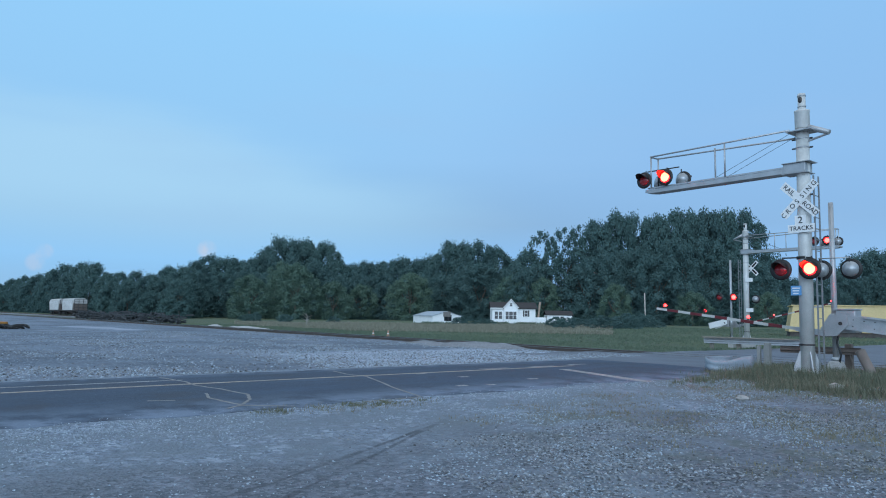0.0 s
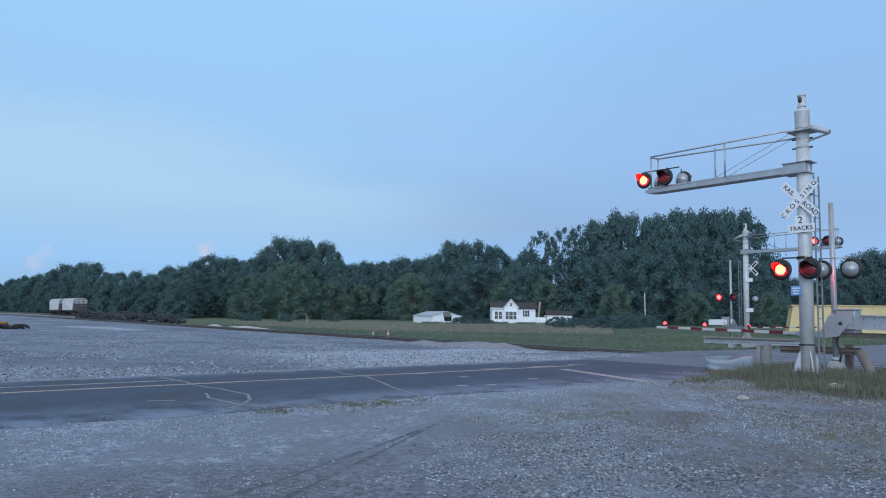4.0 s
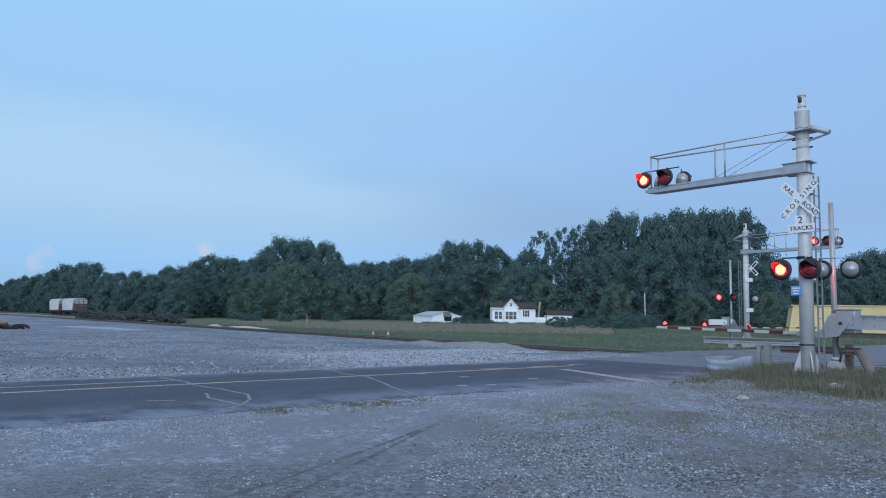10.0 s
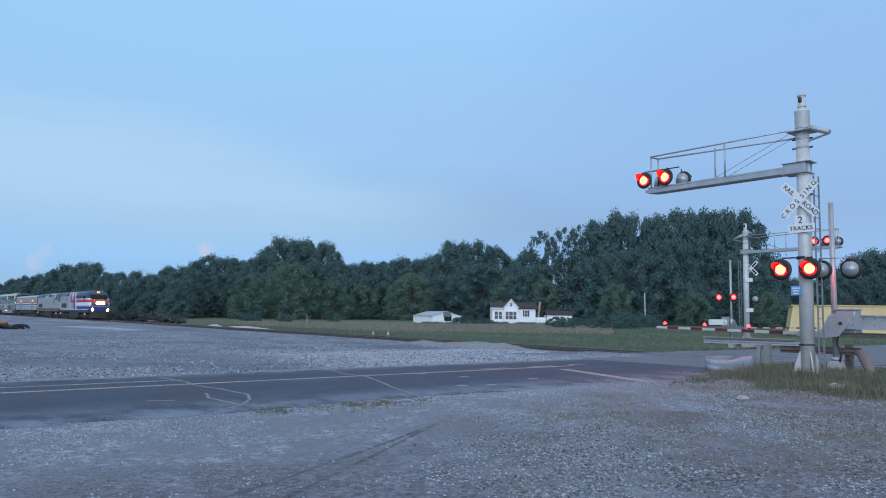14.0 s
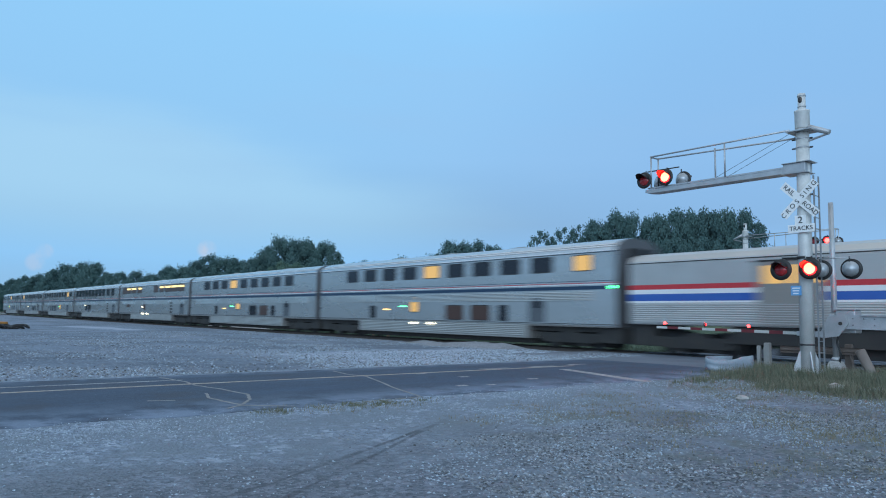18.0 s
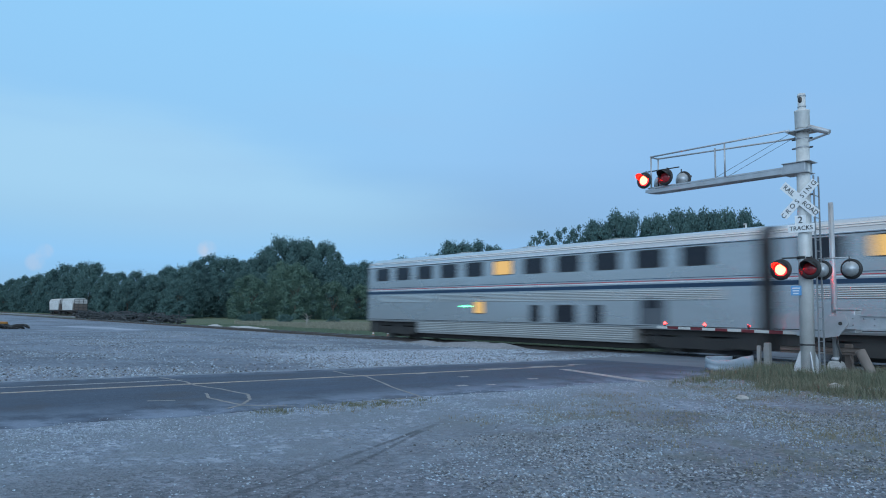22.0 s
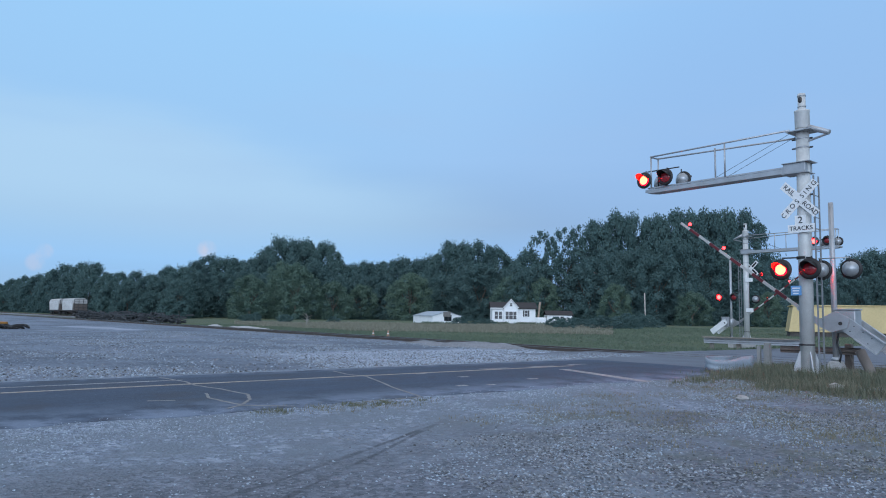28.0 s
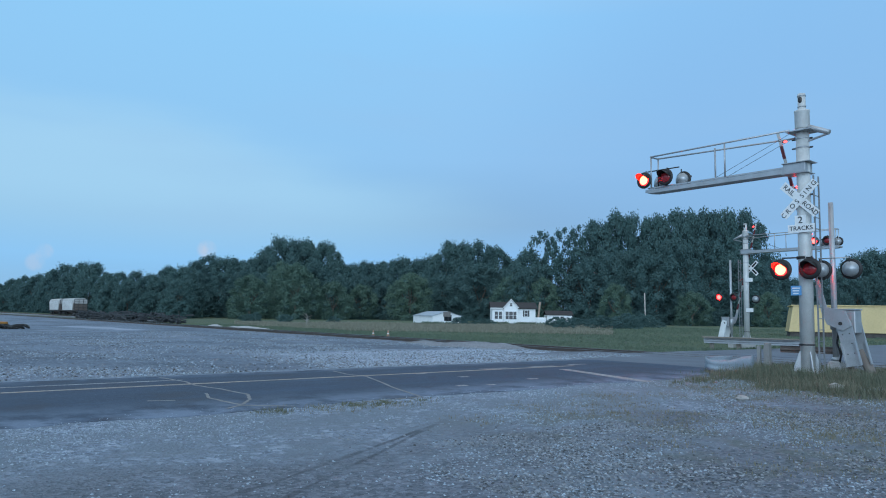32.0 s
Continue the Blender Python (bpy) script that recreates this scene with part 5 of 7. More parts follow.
def loco(label, kind):
    t = thing("locomotive", label, "locomotive", "two diesel locomotives")
    w = 1.52
    def sec(x, top, hw, low=1.12, sh=0.0):
        k = (top - 1.12) / (4.32 - 1.12)
        half = [(-hw, low), (-hw, 1.5), (-hw, 1.12 + 2.45 * k), (-hw * 0.93, 1.12 + 2.8 * k), (-hw * 0.8, 1.12 + 3.02 * k), (-hw * 0.55, 1.12 + 3.15 * k), (0, top)]
        return [(x + sh * (z - 1.12), y, z) for y, z in mirror_profile(half)]
    bm = bmesh.new()
    loft(bm, [sec(0.3, 4.32, w), sec(6, 4.32, w), sec(12, 4.32, w), sec(18.0, 4.32, w), sec(18.7, 4.22, w), sec(19.35, 3.75, w * 0.985), sec(20.0, 2.95, w * 0.93), sec(20.6, 2.5, w * 0.8), sec(20.95, 2.2, w * 0.62)])
    # paint joints are cut into the skin
    def cut(co, no):
        bmesh.ops.bisect_plane(bm, geom=bm.verts[:] + bm.edges[:] + bm.faces[:], plane_co=co, plane_no=no)
    if kind == 1:
        lean = Vector((1, 0, 0.47)).normalized()
        for xs in (6.95, 7.4, 9.0, 9.65, 10.85, 11.5):
            cut((xs, 0, 4.07), lean)
        for z in (1.5, 1.61, 1.96, 2.0, 2.04, 2.08, 2.53, 2.93, 2.97, 3.01, 3.12, 3.56):
            cut((0, 0, z), (0, 0, 1))
    else:
        cut((0, 0, 1.5), (0, 0, 1))
        cut((0, 0, 1.62), (0, 0, 1))
        cut((0, 0, 3.95), (0, 0, 1))
        cut((16.6, 0, 3.95), Vector((0.36, 0, 0.93)).normalized())
        cut((9.0, 0, 3.82), Vector((0.09, 0, -1.0)).normalized())
        cut((0, 0, 3.55), (0, 0, 1))
        cut((6.0, 0, 3.55), (1, 0, 0))
    pal = [SILVER, WHITE_TRAIN, RED_TRAIN, INDIGO, TEAL, NAVY, RUSTY]
    bm.normal_update()
    for f in bm.faces:
        c = f.calc_center_median()
        x, z = c.x, c.z
        k = 0
        if kind == 1:
            xs = x - 0.47 * (4.07 - z)
            if z < 1.5:
                k = 5
            elif xs < 6.95:
                k = 0 if z < 3.56 else 4
            elif xs < 7.4:
                k = 1
            elif xs < 9.0:
                k = 2 if z > 2.53 else 0
            elif xs < 9.65:
                k = 1 if z > 2.93 or z < 2.53 else 2
                k = 0 if z < 2.53 else k
            elif xs < 10.85:
                k = 3
            elif xs < 11.5:
                k = 1
            else:
                k = 3 if z < 1.96 else 1 if z < 2.0 else 3 if z < 2.04 else 1 if z < 2.53 else 2 if z < 2.93 else 1 if z < 2.97 else 3 if z < 3.01 else 1 if z < 3.12 else 5
            if z > 4.1 and xs < 11.5:
                k = 4
            # navy on the nose tip stands in for its shade behind the headlights
            if x > 20.3 and z > 2.0:
                k = 5
        else:
            k = 6 if 1.5 < z < 1.62 else 0
            if z > 4.1 or (x < 6.0 and z > 3.55) or (6.0 <= x < 13 and z > 3.82 + 0.09 * (x - 9.0)):
                k = 4
            if (x - 16.6) * 0.36 + (z - 3.95) * 0.93 > 0:
                k = 4
        f.material_index = k
        f.smooth = False
    part("body", bm, pal, t, "dark blue, red, white and silver striped body" if kind == 1 else "silver body with a slate-blue roof and nose")
    plate("sill", WHITE_TRAIN if kind == 1 else SILL_BROWN, t, 0.3, 20.3, 1.42 if kind == 1 else 1.14, 1.5, half=w, proud=0.01)
    bm = bmesh.new()
    box(bm, 0.4, 20.4, -w + 0.08, w - 0.08, 0.98, 1.42, bev=0.02)
    part("underframe", bm, UNDER, t)
    bm = bmesh.new()
    box(bm, 7.2, 13.6, -1.45, 1.45, 0.2, 1.05, bev=0.08)
    part("fuel_tank", bm, UNDER, t)
    for x in (3.9, 16.9):
        truck(t, x, 2.75, 0.51, 4.9)
    # grilles, cab glass, doors
    g = plate("grille", UNDER, t, 1.75, 5.35, 1.72, 2.42, half=w, proud=0.012, label="dark radiator grille")
    for k in range(7):
        bm = bmesh.new()
        box(bm, 1.8, 5.3, -w - 0.03, -w - 0.008, 1.77 + 0.09 * k, 1.8 + 0.09 * k)
        part("louvre", bm, STEEL_DARK, g)
    bm = bmesh.new()
    box(bm, 3.5, 3.62, -w - 0.02, -w, 1.72, 2.42)
    part("grille_bar", bm, SILVER, g)
    for a, b, z0, z1 in ((5.9, 6.7, 3.55, 4.0), (10.9, 11.8, 3.62, 3.98), (12.0, 13.4, 3.62, 3.98), (13.9, 15.7, 3.66, 3.95)):
        if kind == 1 and a > 10:
            continue
        for s in (-1, 1):
            bm = bmesh.new()
            loft(bm, [[(x, s * y, z) for y, z in ((w - 0.005, z0), (w * 0.94, z1), (w * 0.94 + 0.03, z1), (w + 0.03, z0))] for x in (a, b)])
            part("roof_screen", bm, UNDER if a < 13.5 else TEAL, t)
    for a, b in ((17.15, 17.95),):
        plate("cab_window", GLASS, t, a, b, 2.95, 3.5, half=w, proud=0.012, label="dark cab side window")
    plate("cab_door", SILVER if kind != 1 else INDIGO, t, 16.3, 16.95, 1.55, 3.5 if kind != 1 else 1.9, half=w, proud=0.014)
    bm = bmesh.new()
    v = [bm.verts.new(q) for q in ((19.4, -1.2, 3.72), (19.4, 1.2, 3.72), (20.04, 1.1, 2.98), (20.04, -1.1, 2.98))]
    f = bm.faces.new(v)
    bmesh.ops.solidify(bm, geom=[f], thickness=-0.06)
    part("windshield", bm, GLASS, t, "dark raked windshield")
    bm = bmesh.new()
    loft(bm, [[(x, y, z) for y, z in ((-hw, 0.25), (hw, 0.25), (hw, 1.1), (-hw, 1.1))] for x, hw in ((20.2, 1.3), (20.95, 0.9), (21.05, 0.3))])
    part("pilot", bm, UNDER, t)
    if kind == 1:
        for y, z, r in ((-0.3, 2.4, 0.3), (0.3, 2.4, 0.3)):
            bm = bmesh.new()
            lathe(bm, [(r, 0.0), (r, 0.16), (r * 0.5, 0.19)], 16, 1, Matrix.Translation((20.72, y, z + 0.02)) @ Matrix.Rotation(radians(90), 4, 'Y'))
            lathe(bm, [(r * 0.5, 0.16), (r * 0.5, 0.19), (0.0, 0.2)], 16, 0, Matrix.Translation((20.72, y, z + 0.02)) @ Matrix.Rotation(radians(90), 4, 'Y'))
            part("headlight", bm, [HEADLIGHT, GLARE_RING], t, "blazing warm headlight")
        for y in (-0.85, 0.85):
            bm = bmesh.new()
            lathe(bm, [(0.32, 0.0), (0.32, 0.1), (0.15, 0.15)], 16, 1, Matrix.Translation((20.75, y, 1.45)) @ Matrix.Rotation(radians(90), 4, 'Y'))
            lathe(bm, [(0.15, 0.12), (0.15, 0.15), (0.0, 0.16)], 16, 0, Matrix.Translation((20.75, y, 1.45)) @ Matrix.Rotation(radians(90), 4, 'Y'))
            part("ditch_light", bm, [HEADLIGHT, GLARE_RING], t, "blazing warm ditch light")
        bm = bmesh.new()
        box(bm, 19.1, 19.3, -0.16, 0.16, 4.02, 4.12, bev=0.02)
        part("number_board", bm, LIT_AMBER, t)
        for k, (x, z, ww, h, m) in enumerate(((2.3, 3.1, 0.35, 0.45, LIT_AMBER), (4.6, 3.1, 0.7, 0.1, BLUE), (4.9, 2.95, 0.8, 0.1, BLUE), (4.4, 2.8, 0.5, 0.08, BLUE), (9.2, 2.2, 1.9, 0.18, SKIRT_GREY))):
            plate("badge", m if m is not LIT_AMBER else WOOD_OLD, t, x - ww / 2, x + ww / 2, z - h / 2, z + h / 2, half=w, proud=0.009)
    else:
        # plain blue wedge emblem
        for x0, z0, pts in ((0, 0, ((14.6, 3.1), (16.7, 3.16), (16.75, 3.05), (15.2, 2.95))), (0, 0, ((14.9, 2.88), (16.6, 2.98), (16.2, 2.55), (15.85, 2.25), (15.6, 2.5)))):
            for s in (-1, 1):
                bm = bmesh.new()
                loft(bm, [[(x, s * (w + d), z) for x, z in pts] for d in (-0.01, 0.008)])
                part("emblem", bm, PALE_BLUE, t, "plain blue wedge emblem")
    for x in (0.95, 18.2):
        bm = bmesh.new()
        box(bm, x - 0.18, x + 0.18, -w - 0.02, -w + 0.1, 0.66, 0.9, bev=0.02)
        part("step_light", bm, STEP_LIGHT, t)
    for x in (6.5, 9.5):
        bm = bmesh.new()
        lathe(bm, [(0.6, 4.3), (0.6, 4.4), (0.5, 4.42), (0.1, 4.42)], 20, 0, Matrix.Translation((x, 0, 0)))
        part("roof_fan", bm, UNDER, t)
    return t


loco_a = loco("diesel locomotive in dark blue, red and white stripes with headlights on", 1)
loco_b = loco("silver diesel locomotive with a slate-blue nose and roof", 2)
# from the front: how far each vehicle's tail lies behind the leading nose
CONSIST = [(loco_a, LOCO), (loco_b, 2 * LOCO), (bag, 2 * LOCO + CAR)]
CONSIST += [(c, 2 * LOCO + CAR * (k + 2)) for k, c in enumerate((sleeper, sleeper_b, diner, lounge, coach, coach_b, last))]
# ---- trees, field and buildings beyond the tracks ----
# extra blue in the leaf colour stands in for the haze of distance
LEAF = leafy("summer_leaves", (0.078, 0.144, 0.138), (0.094, 0.166, 0.153), (0.067, 0.125, 0.125))
# darker copy of the leaf colour: the shade inside the crowns is painted in
LEAF_SHADED = surf("shaded_inner_leaves", (0.057, 0.103, 0.096), (0.07, 0.12, 0.11), 0.8, 0.9, 0, 0.6, fine=5)
BARK = surf("bark", (0.09, 0.075, 0.06), (0.15, 0.125, 0.1), 3, 0.9, 0, 0.5)


def axis(px):
    """Plan direction from the camera: across px of a 1568-wide view at unit depth (x, y)."""
    u = (px - 784) / 1235.66
    a = radians(50.99)
    f, r = (-math.sin(a), math.cos(a)), (math.cos(a), math.sin(a))
    return f[0] + r[0] * u, f[1] + r[1] * u


def crown_mesh(seed, squat=1.0, lobes=46, leaves=9500, leaf=0.03, low=0.14, core=0.45, big=1.0):
    """A crown of unit height and about unit width: many rounded boughs in an uneven envelope, each a dense heart in a shell of small leaf clumps."""
    r = random.Random(seed)
    bm = bmesh.new()
    off = Vector((seed * 3.7, seed * 1.9, 0))

    def env(a, h):
        """Crown radius at a bearing and a height between 0 and 1."""
        w = 0.45 * max(0.0, math.sin(math.pi * min(1.0, max(0.0, 0.15 + 0.82 * h)) ** 0.9)) ** 0.6
        return w * (1 + 0.4 * noise.noise(Vector((math.cos(a) * 1.3, math.sin(a) * 1.3, h * 2.6)) + off)) * squat

    boughs = []
    for k in range(lobes):
        h = (k + r.random()) / lobes
        a = k * 2.4 + r.uniform(-0.6, 0.6)
        rad = r.uniform(0.07, 0.15) * (1.15 - 0.4 * h) * big
        e = max(0.0, env(a, h) - rad * 0.55) * r.uniform(0.8, 1.06)
        boughs.append((Vector((math.cos(a) * e, math.sin(a) * e, low + (0.95 - low) * h - rad * 0.3)), rad))
    # the heart of each bough, in a darker leaf colour that stands in for inner shade
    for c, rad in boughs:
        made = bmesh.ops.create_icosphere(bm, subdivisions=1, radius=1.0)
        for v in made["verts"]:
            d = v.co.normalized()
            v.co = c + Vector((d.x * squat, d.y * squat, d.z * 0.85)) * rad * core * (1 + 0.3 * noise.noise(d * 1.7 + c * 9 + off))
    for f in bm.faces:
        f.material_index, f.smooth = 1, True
    for i in range(leaves):
        c, rad = boughs[r.randrange(lobes)]
        d = Vector((r.gauss(0, 1), r.gauss(0, 1), r.gauss(0.25, 0.9))).normalized()
        reach = 0.9 + 0.26 * noise.noise(d * 2.3 + c * 11 + off)
        reach *= r.uniform(0.55, 1.12) if i % 5 else r.uniform(1.0, 1.5)
        q = c + Vector((d.x * squat, d.y * squat, d.z * 0.88)) * rad * reach
        nrm = (d + Vector((r.gauss(0, 0.7), r.gauss(0, 0.7), r.gauss(0.2, 0.6)))).normalized()
        u = Matrix.Rotation(r.uniform(0, 6.28), 3, nrm) @ nrm.orthogonal().normalized()
        w = nrm.cross(u)
        s = leaf * r.uniform(0.45, 1.0)
        vs = [bm.verts.new(q + u * s * a + w * s * b * 0.75 + nrm * s * e) for a, b, e in ((-0.5, -0.2, 0), (0.1, -0.5, 0.12), (0.55, 0.1, 0), (-0.1, 0.5, -0.12))]
        bm.faces.new(vs)
    return bm


def trunk_bm(seed, bare=False):
    r = random.Random(seed + 50)
    bm = bmesh.new()
    p = Vector((0, 0, -0.02))
    q = Vector((r.uniform(-0.02, 0.02), r.uniform(-0.02, 0.02), 0.32))
    rod(bm, p, q, 0.026, 0.018, 8)
    for k in range(6):
        a = k * 1.05 + r.uniform(-0.3, 0.3)
        e = q + Vector((math.cos(a) * 0.2, math.sin(a) * 0.2, r.uniform(0.14, 0.36)))
        rod(bm, q - Vector((0, 0, 0.03 * k / 3)), e, 0.012, 0.004, 6)
        for s in range(2):
            rod(bm, q.lerp(e, 0.6), q.lerp(e, 0.6) + Vector((r.uniform(-0.12, 0.12), r.uniform(-0.12, 0.12), r.uniform(0.05, 0.16))), 0.006, 0.002, 5)
    return bm


def tree_proto(seed, **kw):
    t = thing("tree", "tall leafy deciduous tree in dusk-green summer foliage", "tree", "trees along the far edge of the field")
    part("trunk", trunk_bm(seed), BARK, t)
    part("crown", crown_mesh(seed, **kw), [LEAF, LEAF_SHADED], t)
    return t


protos = [tree_proto(1, leaves=14000), tree_proto(2, lobes=60, leaves=16000), tree_proto(3, lobes=40, leaves=14000, big=1.15), tree_proto(4, lobes=72, leaves=17000, low=0.08, big=0.95), tree_proto(5, lobes=46, leaves=14000, low=0.05, big=1.1), tree_proto(6, lobes=44, leaves=3600, low=0.3, core=0.35, big=0.62)]
bush = thing("bush", "low dense green bush under the trees", "bush", "bushes under the trees")
part("foliage", crown_mesh(11, squat=1.3, lobes=36, leaves=8500, low=-0.12, leaf=0.045, big=1.25), [LEAF, LEAF_SHADED], bush)
LEAF_PALE = leafy("pale_leaves", (0.088, 0.152, 0.122), (0.11, 0.178, 0.134), (0.116, 0.182, 0.13))
pale_tree = thing("tree", "rounded young tree in paler yellow-green leaf", "tree", "paler young trees before the wood")
part("trunk", trunk_bm(31), BARK, pale_tree)
part("crown", crown_mesh(31, lobes=60, leaves=16000, low=0.04), [LEAF_PALE, LEAF_SHADED], pale_tree)

# skyline of the wood: across, and how high over the level eye line it stands (both as tangents times 1235)
SKY = ((-260, 30), (-60, 36), (0, 42), (30, 56), (60, 61), (90, 70), (125, 85), (150, 87), (172, 82), (188, 66), (245, 70), (275, 68), (302, 83), (330, 80), (350, 94), (378, 103), (410, 99), (440, 97), (465, 108), (488, 138), (520, 137), (552, 135), (580, 126), (596, 98), (620, 88), (660, 96), (690, 97), (722, 105), (752, 102), (783, 112), (797, 134), (830, 126), (860, 135), (888, 117), (906, 103), (935, 116), (958, 156), (990, 164), (1020, 170), (1040, 166), (1062, 178), (1088, 188), (1120, 186), (1150, 192), (1190, 197), (1230, 195), (1270, 201), (1300, 203), (1322, 194), (1336, 168), (1348, 128), (1366, 95), (1400, 80), (1440, 76), (1480, 100), (1510, 122), (1535, 132), (1568, 128), (1640, 120), (1900, 110))


def sky_h(px):
    for (a, h), (b, k) in zip(SKY, SKY[1:]):
        if a <= px <= b:
            return h + (k - h) * (px - a) / (b - a)
    return 90


def wood_depth(px):
    if px < 330:
        return min(420, 62 / max(0.05, axis(px)[1]) + 10) if px > -40 else 420
    if px < 930:
        return 232
    if px < 1340:
        return 203
    return 212


tr_rng = random.Random(21)
spots = []
px = -230.0
while px < 1800:
    d = wood_depth(px)
    spots.append((px, d, sky_h(px), 1.0))
    px += tr_rng.uniform(20, 31) * (1.25 if px > 940 else 1.0)
px = -220.0
while px < 1800:
    d = wood_depth(px) - tr_rng.uniform(9, 16)
    spots.append((px, d, sky_h(px) * tr_rng.uniform(0.58, 0.8), 0.9))
    px += tr_rng.uniform(30, 48)
for i, (px, d, h, s) in enumerate(spots):
    a = axis(px)
    top = EYE_Z + h * d / 1235.66 / 1.0
    k = tr_rng.choice((0, 1, 2, 3, 4)) if not 942 < px < 1030 else 5
    hgt = top * tr_rng.uniform(0.98, 1.03) + 0.3
    m = pose(a[0] * d, a[1] * d, -0.3, 0, 0, tr_rng.uniform(0, 360))
    t = copy_thing(protos[k], m)
    w = max(9.0, min(hgt * 0.85, 17.0)) * tr_rng.uniform(0.9, 1.15)
    t.scale = (w, w, hgt)
# unseen trees left of the view, added to darken what the far cars reflect
for k in range(16):
    h = tr_rng.uniform(12.0, 17.0)
    t = copy_thing(protos[k % 5], pose(-262 + tr_rng.uniform(-8, 8), 8 - 13.0 * k, -0.3, 0, 0, tr_rng.uniform(0, 360)))
    t.scale = (15.0, 15.0, h)
for k, p in enumerate(protos):
    a = axis(1700 + 60 * k)
    p.matrix_basis = pose(a[0] * 190, a[1] * 190, -0.3)
    p.scale = (14, 14, 19)
px = -200.0
while px < 1800:
    d = wood_depth(px) - tr_rng.uniform(14, 22)
    a = axis(px)
    t = copy_thing(bush, pose(a[0] * d, a[1] * d, -0.3, 0, 0, tr_rng.uniform(0, 360)))
    w = tr_rng.uniform(4.5, 7.0)
    t.scale = (w, w, tr_rng.uniform(3.0, 6.5))
    px += tr_rng.uniform(20, 34)
a = axis(1700)
bush.matrix_basis = pose(a[0] * 150, a[1] * 150, -0.3)
bush.scale = (5, 5, 4)
# taller bushes further back close the foot of the wood
px = -230.0
while px < 1800:
    d = wood_depth(px) + tr_rng.uniform(2, 6)
    a = axis(px)
    t = copy_thing(bush, pose(a[0] * d, a[1] * d, -0.4, 0, 0, tr_rng.uniform(0, 360)))
    w = tr_rng.uniform(8, 11)
    t.scale = (w, w, tr_rng.uniform(6.0, 9.5))
    px += tr_rng.uniform(24, 34)
for k, (px, d, w, h) in enumerate(((728, 200, 15.5, 14.0), (1088, 172, 9.5, 10.5), (498, 205, 13, 17.0), (345, 205, 6.5, 5.0), (430, 196, 9.0, 7.5), (1360, 170, 8, 9), (640, 212, 12, 11), (525, 190, 15, 15.5), (592, 196, 13, 11), (905, 190, 12, 13), (962, 186, 11, 12.5), (1225, 176, 11, 9), (445, 186, 13, 12))):
    a = axis(px)
    m = pose(a[0] * d, a[1] * d, -0.3, 0, 0, 77 * k)
    t = pale_tree if k == 0 else copy_thing(pale_tree, m)
    t.matrix_basis = m
    t.scale = (w, w, h)

# scrub and low bushes along the field behind the grass
for k in range(26):
    px = 985 + 190 * ((k * 0.618) % 1.0) if k < 16 else tr_rng.choice((770, 835, 600, 520, 1200, 1290, 440, 905, 1240)) + tr_rng.uniform(-25, 25)
    d = tr_rng.uniform(105, 140) if k < 16 else tr_rng.uniform(135, 165)
    a = axis(px)
    t = copy_thing(bush, pose(a[0] * d, a[1] * d, -0.35, 0, 0, tr_rng.uniform(0, 360)))
    w = tr_rng.uniform(2.0, 4.2) * (1.3 if px > 1060 else 1.0)
    t.scale = (w, w, tr_rng.uniform(0.9, 2.0) * (1.5 if px > 1060 else 1.0))
# a broken limb leaning out of the wood
limb = thing("dead_limb", "bare pale broken limb leaning out of the wood", "dead limb", "", pose(-120.3, 152.9, 0))
bm = bmesh.new()
rod(bm, (-2.6, -3.4, 14.7), (0.4, 0.6, 12.9), 0.12, 0.17, 7)
rod(bm, (0.4, 0.6, 12.9), (2.6, 3.6, 9.0), 0.17, 0.24, 7)
rod(bm, (2.6, 3.6, 9.0), (3.4, 5.0, -0.3), 0.24, 0.34, 8)
rod(bm, (-1.2, -1.6, 13.9), (-2.0, -2.0, 15.6), 0.06, 0.03, 5)
part("limb", bm, surf("bleached_wood", (0.3, 0.28, 0.25), (0.24, 0.22, 0.2), 2, 0.85, 0, 0.3), limb)
# ---- buildings, wagons and clutter beyond the tracks ----
SIDING = surf("white_clapboard", (0.86, 0.86, 0.85), (0.79, 0.79, 0.79), 0.6, 0.6, 0, 0.1, c=(0.55, 0.55, 0.54), cfac=0.25)
SHINGLE = surf("dark_shingles", (0.03, 0.028, 0.03), (0.05, 0.045, 0.045), 1.2, 0.85, 0, 0.3)
TIN = surf("pale_tin_roof", (0.42, 0.46, 0.5), (0.36, 0.4, 0.44), 0.8, 0.45, 0.4, 0.05)
SHADOW_GLASS = surf("dark_house_glass", (0.02, 0.022, 0.026), (0.03, 0.032, 0.036), 2, 0.15, 0, 0, spec=0.7)
YELLOW = surf("yellow_sheet", (0.66, 0.5, 0.24), (0.58, 0.44, 0.22), 0.4, 0.6, 0.0, 0.1, c=(0.46, 0.35, 0.16), cfac=0.3)
FACE = 50.99


def face_pose(px, d, z, turn=0.0):
    a = axis(px)
    return pose(a[0] * d, a[1] * d, z, 0, 0, FACE + turn)


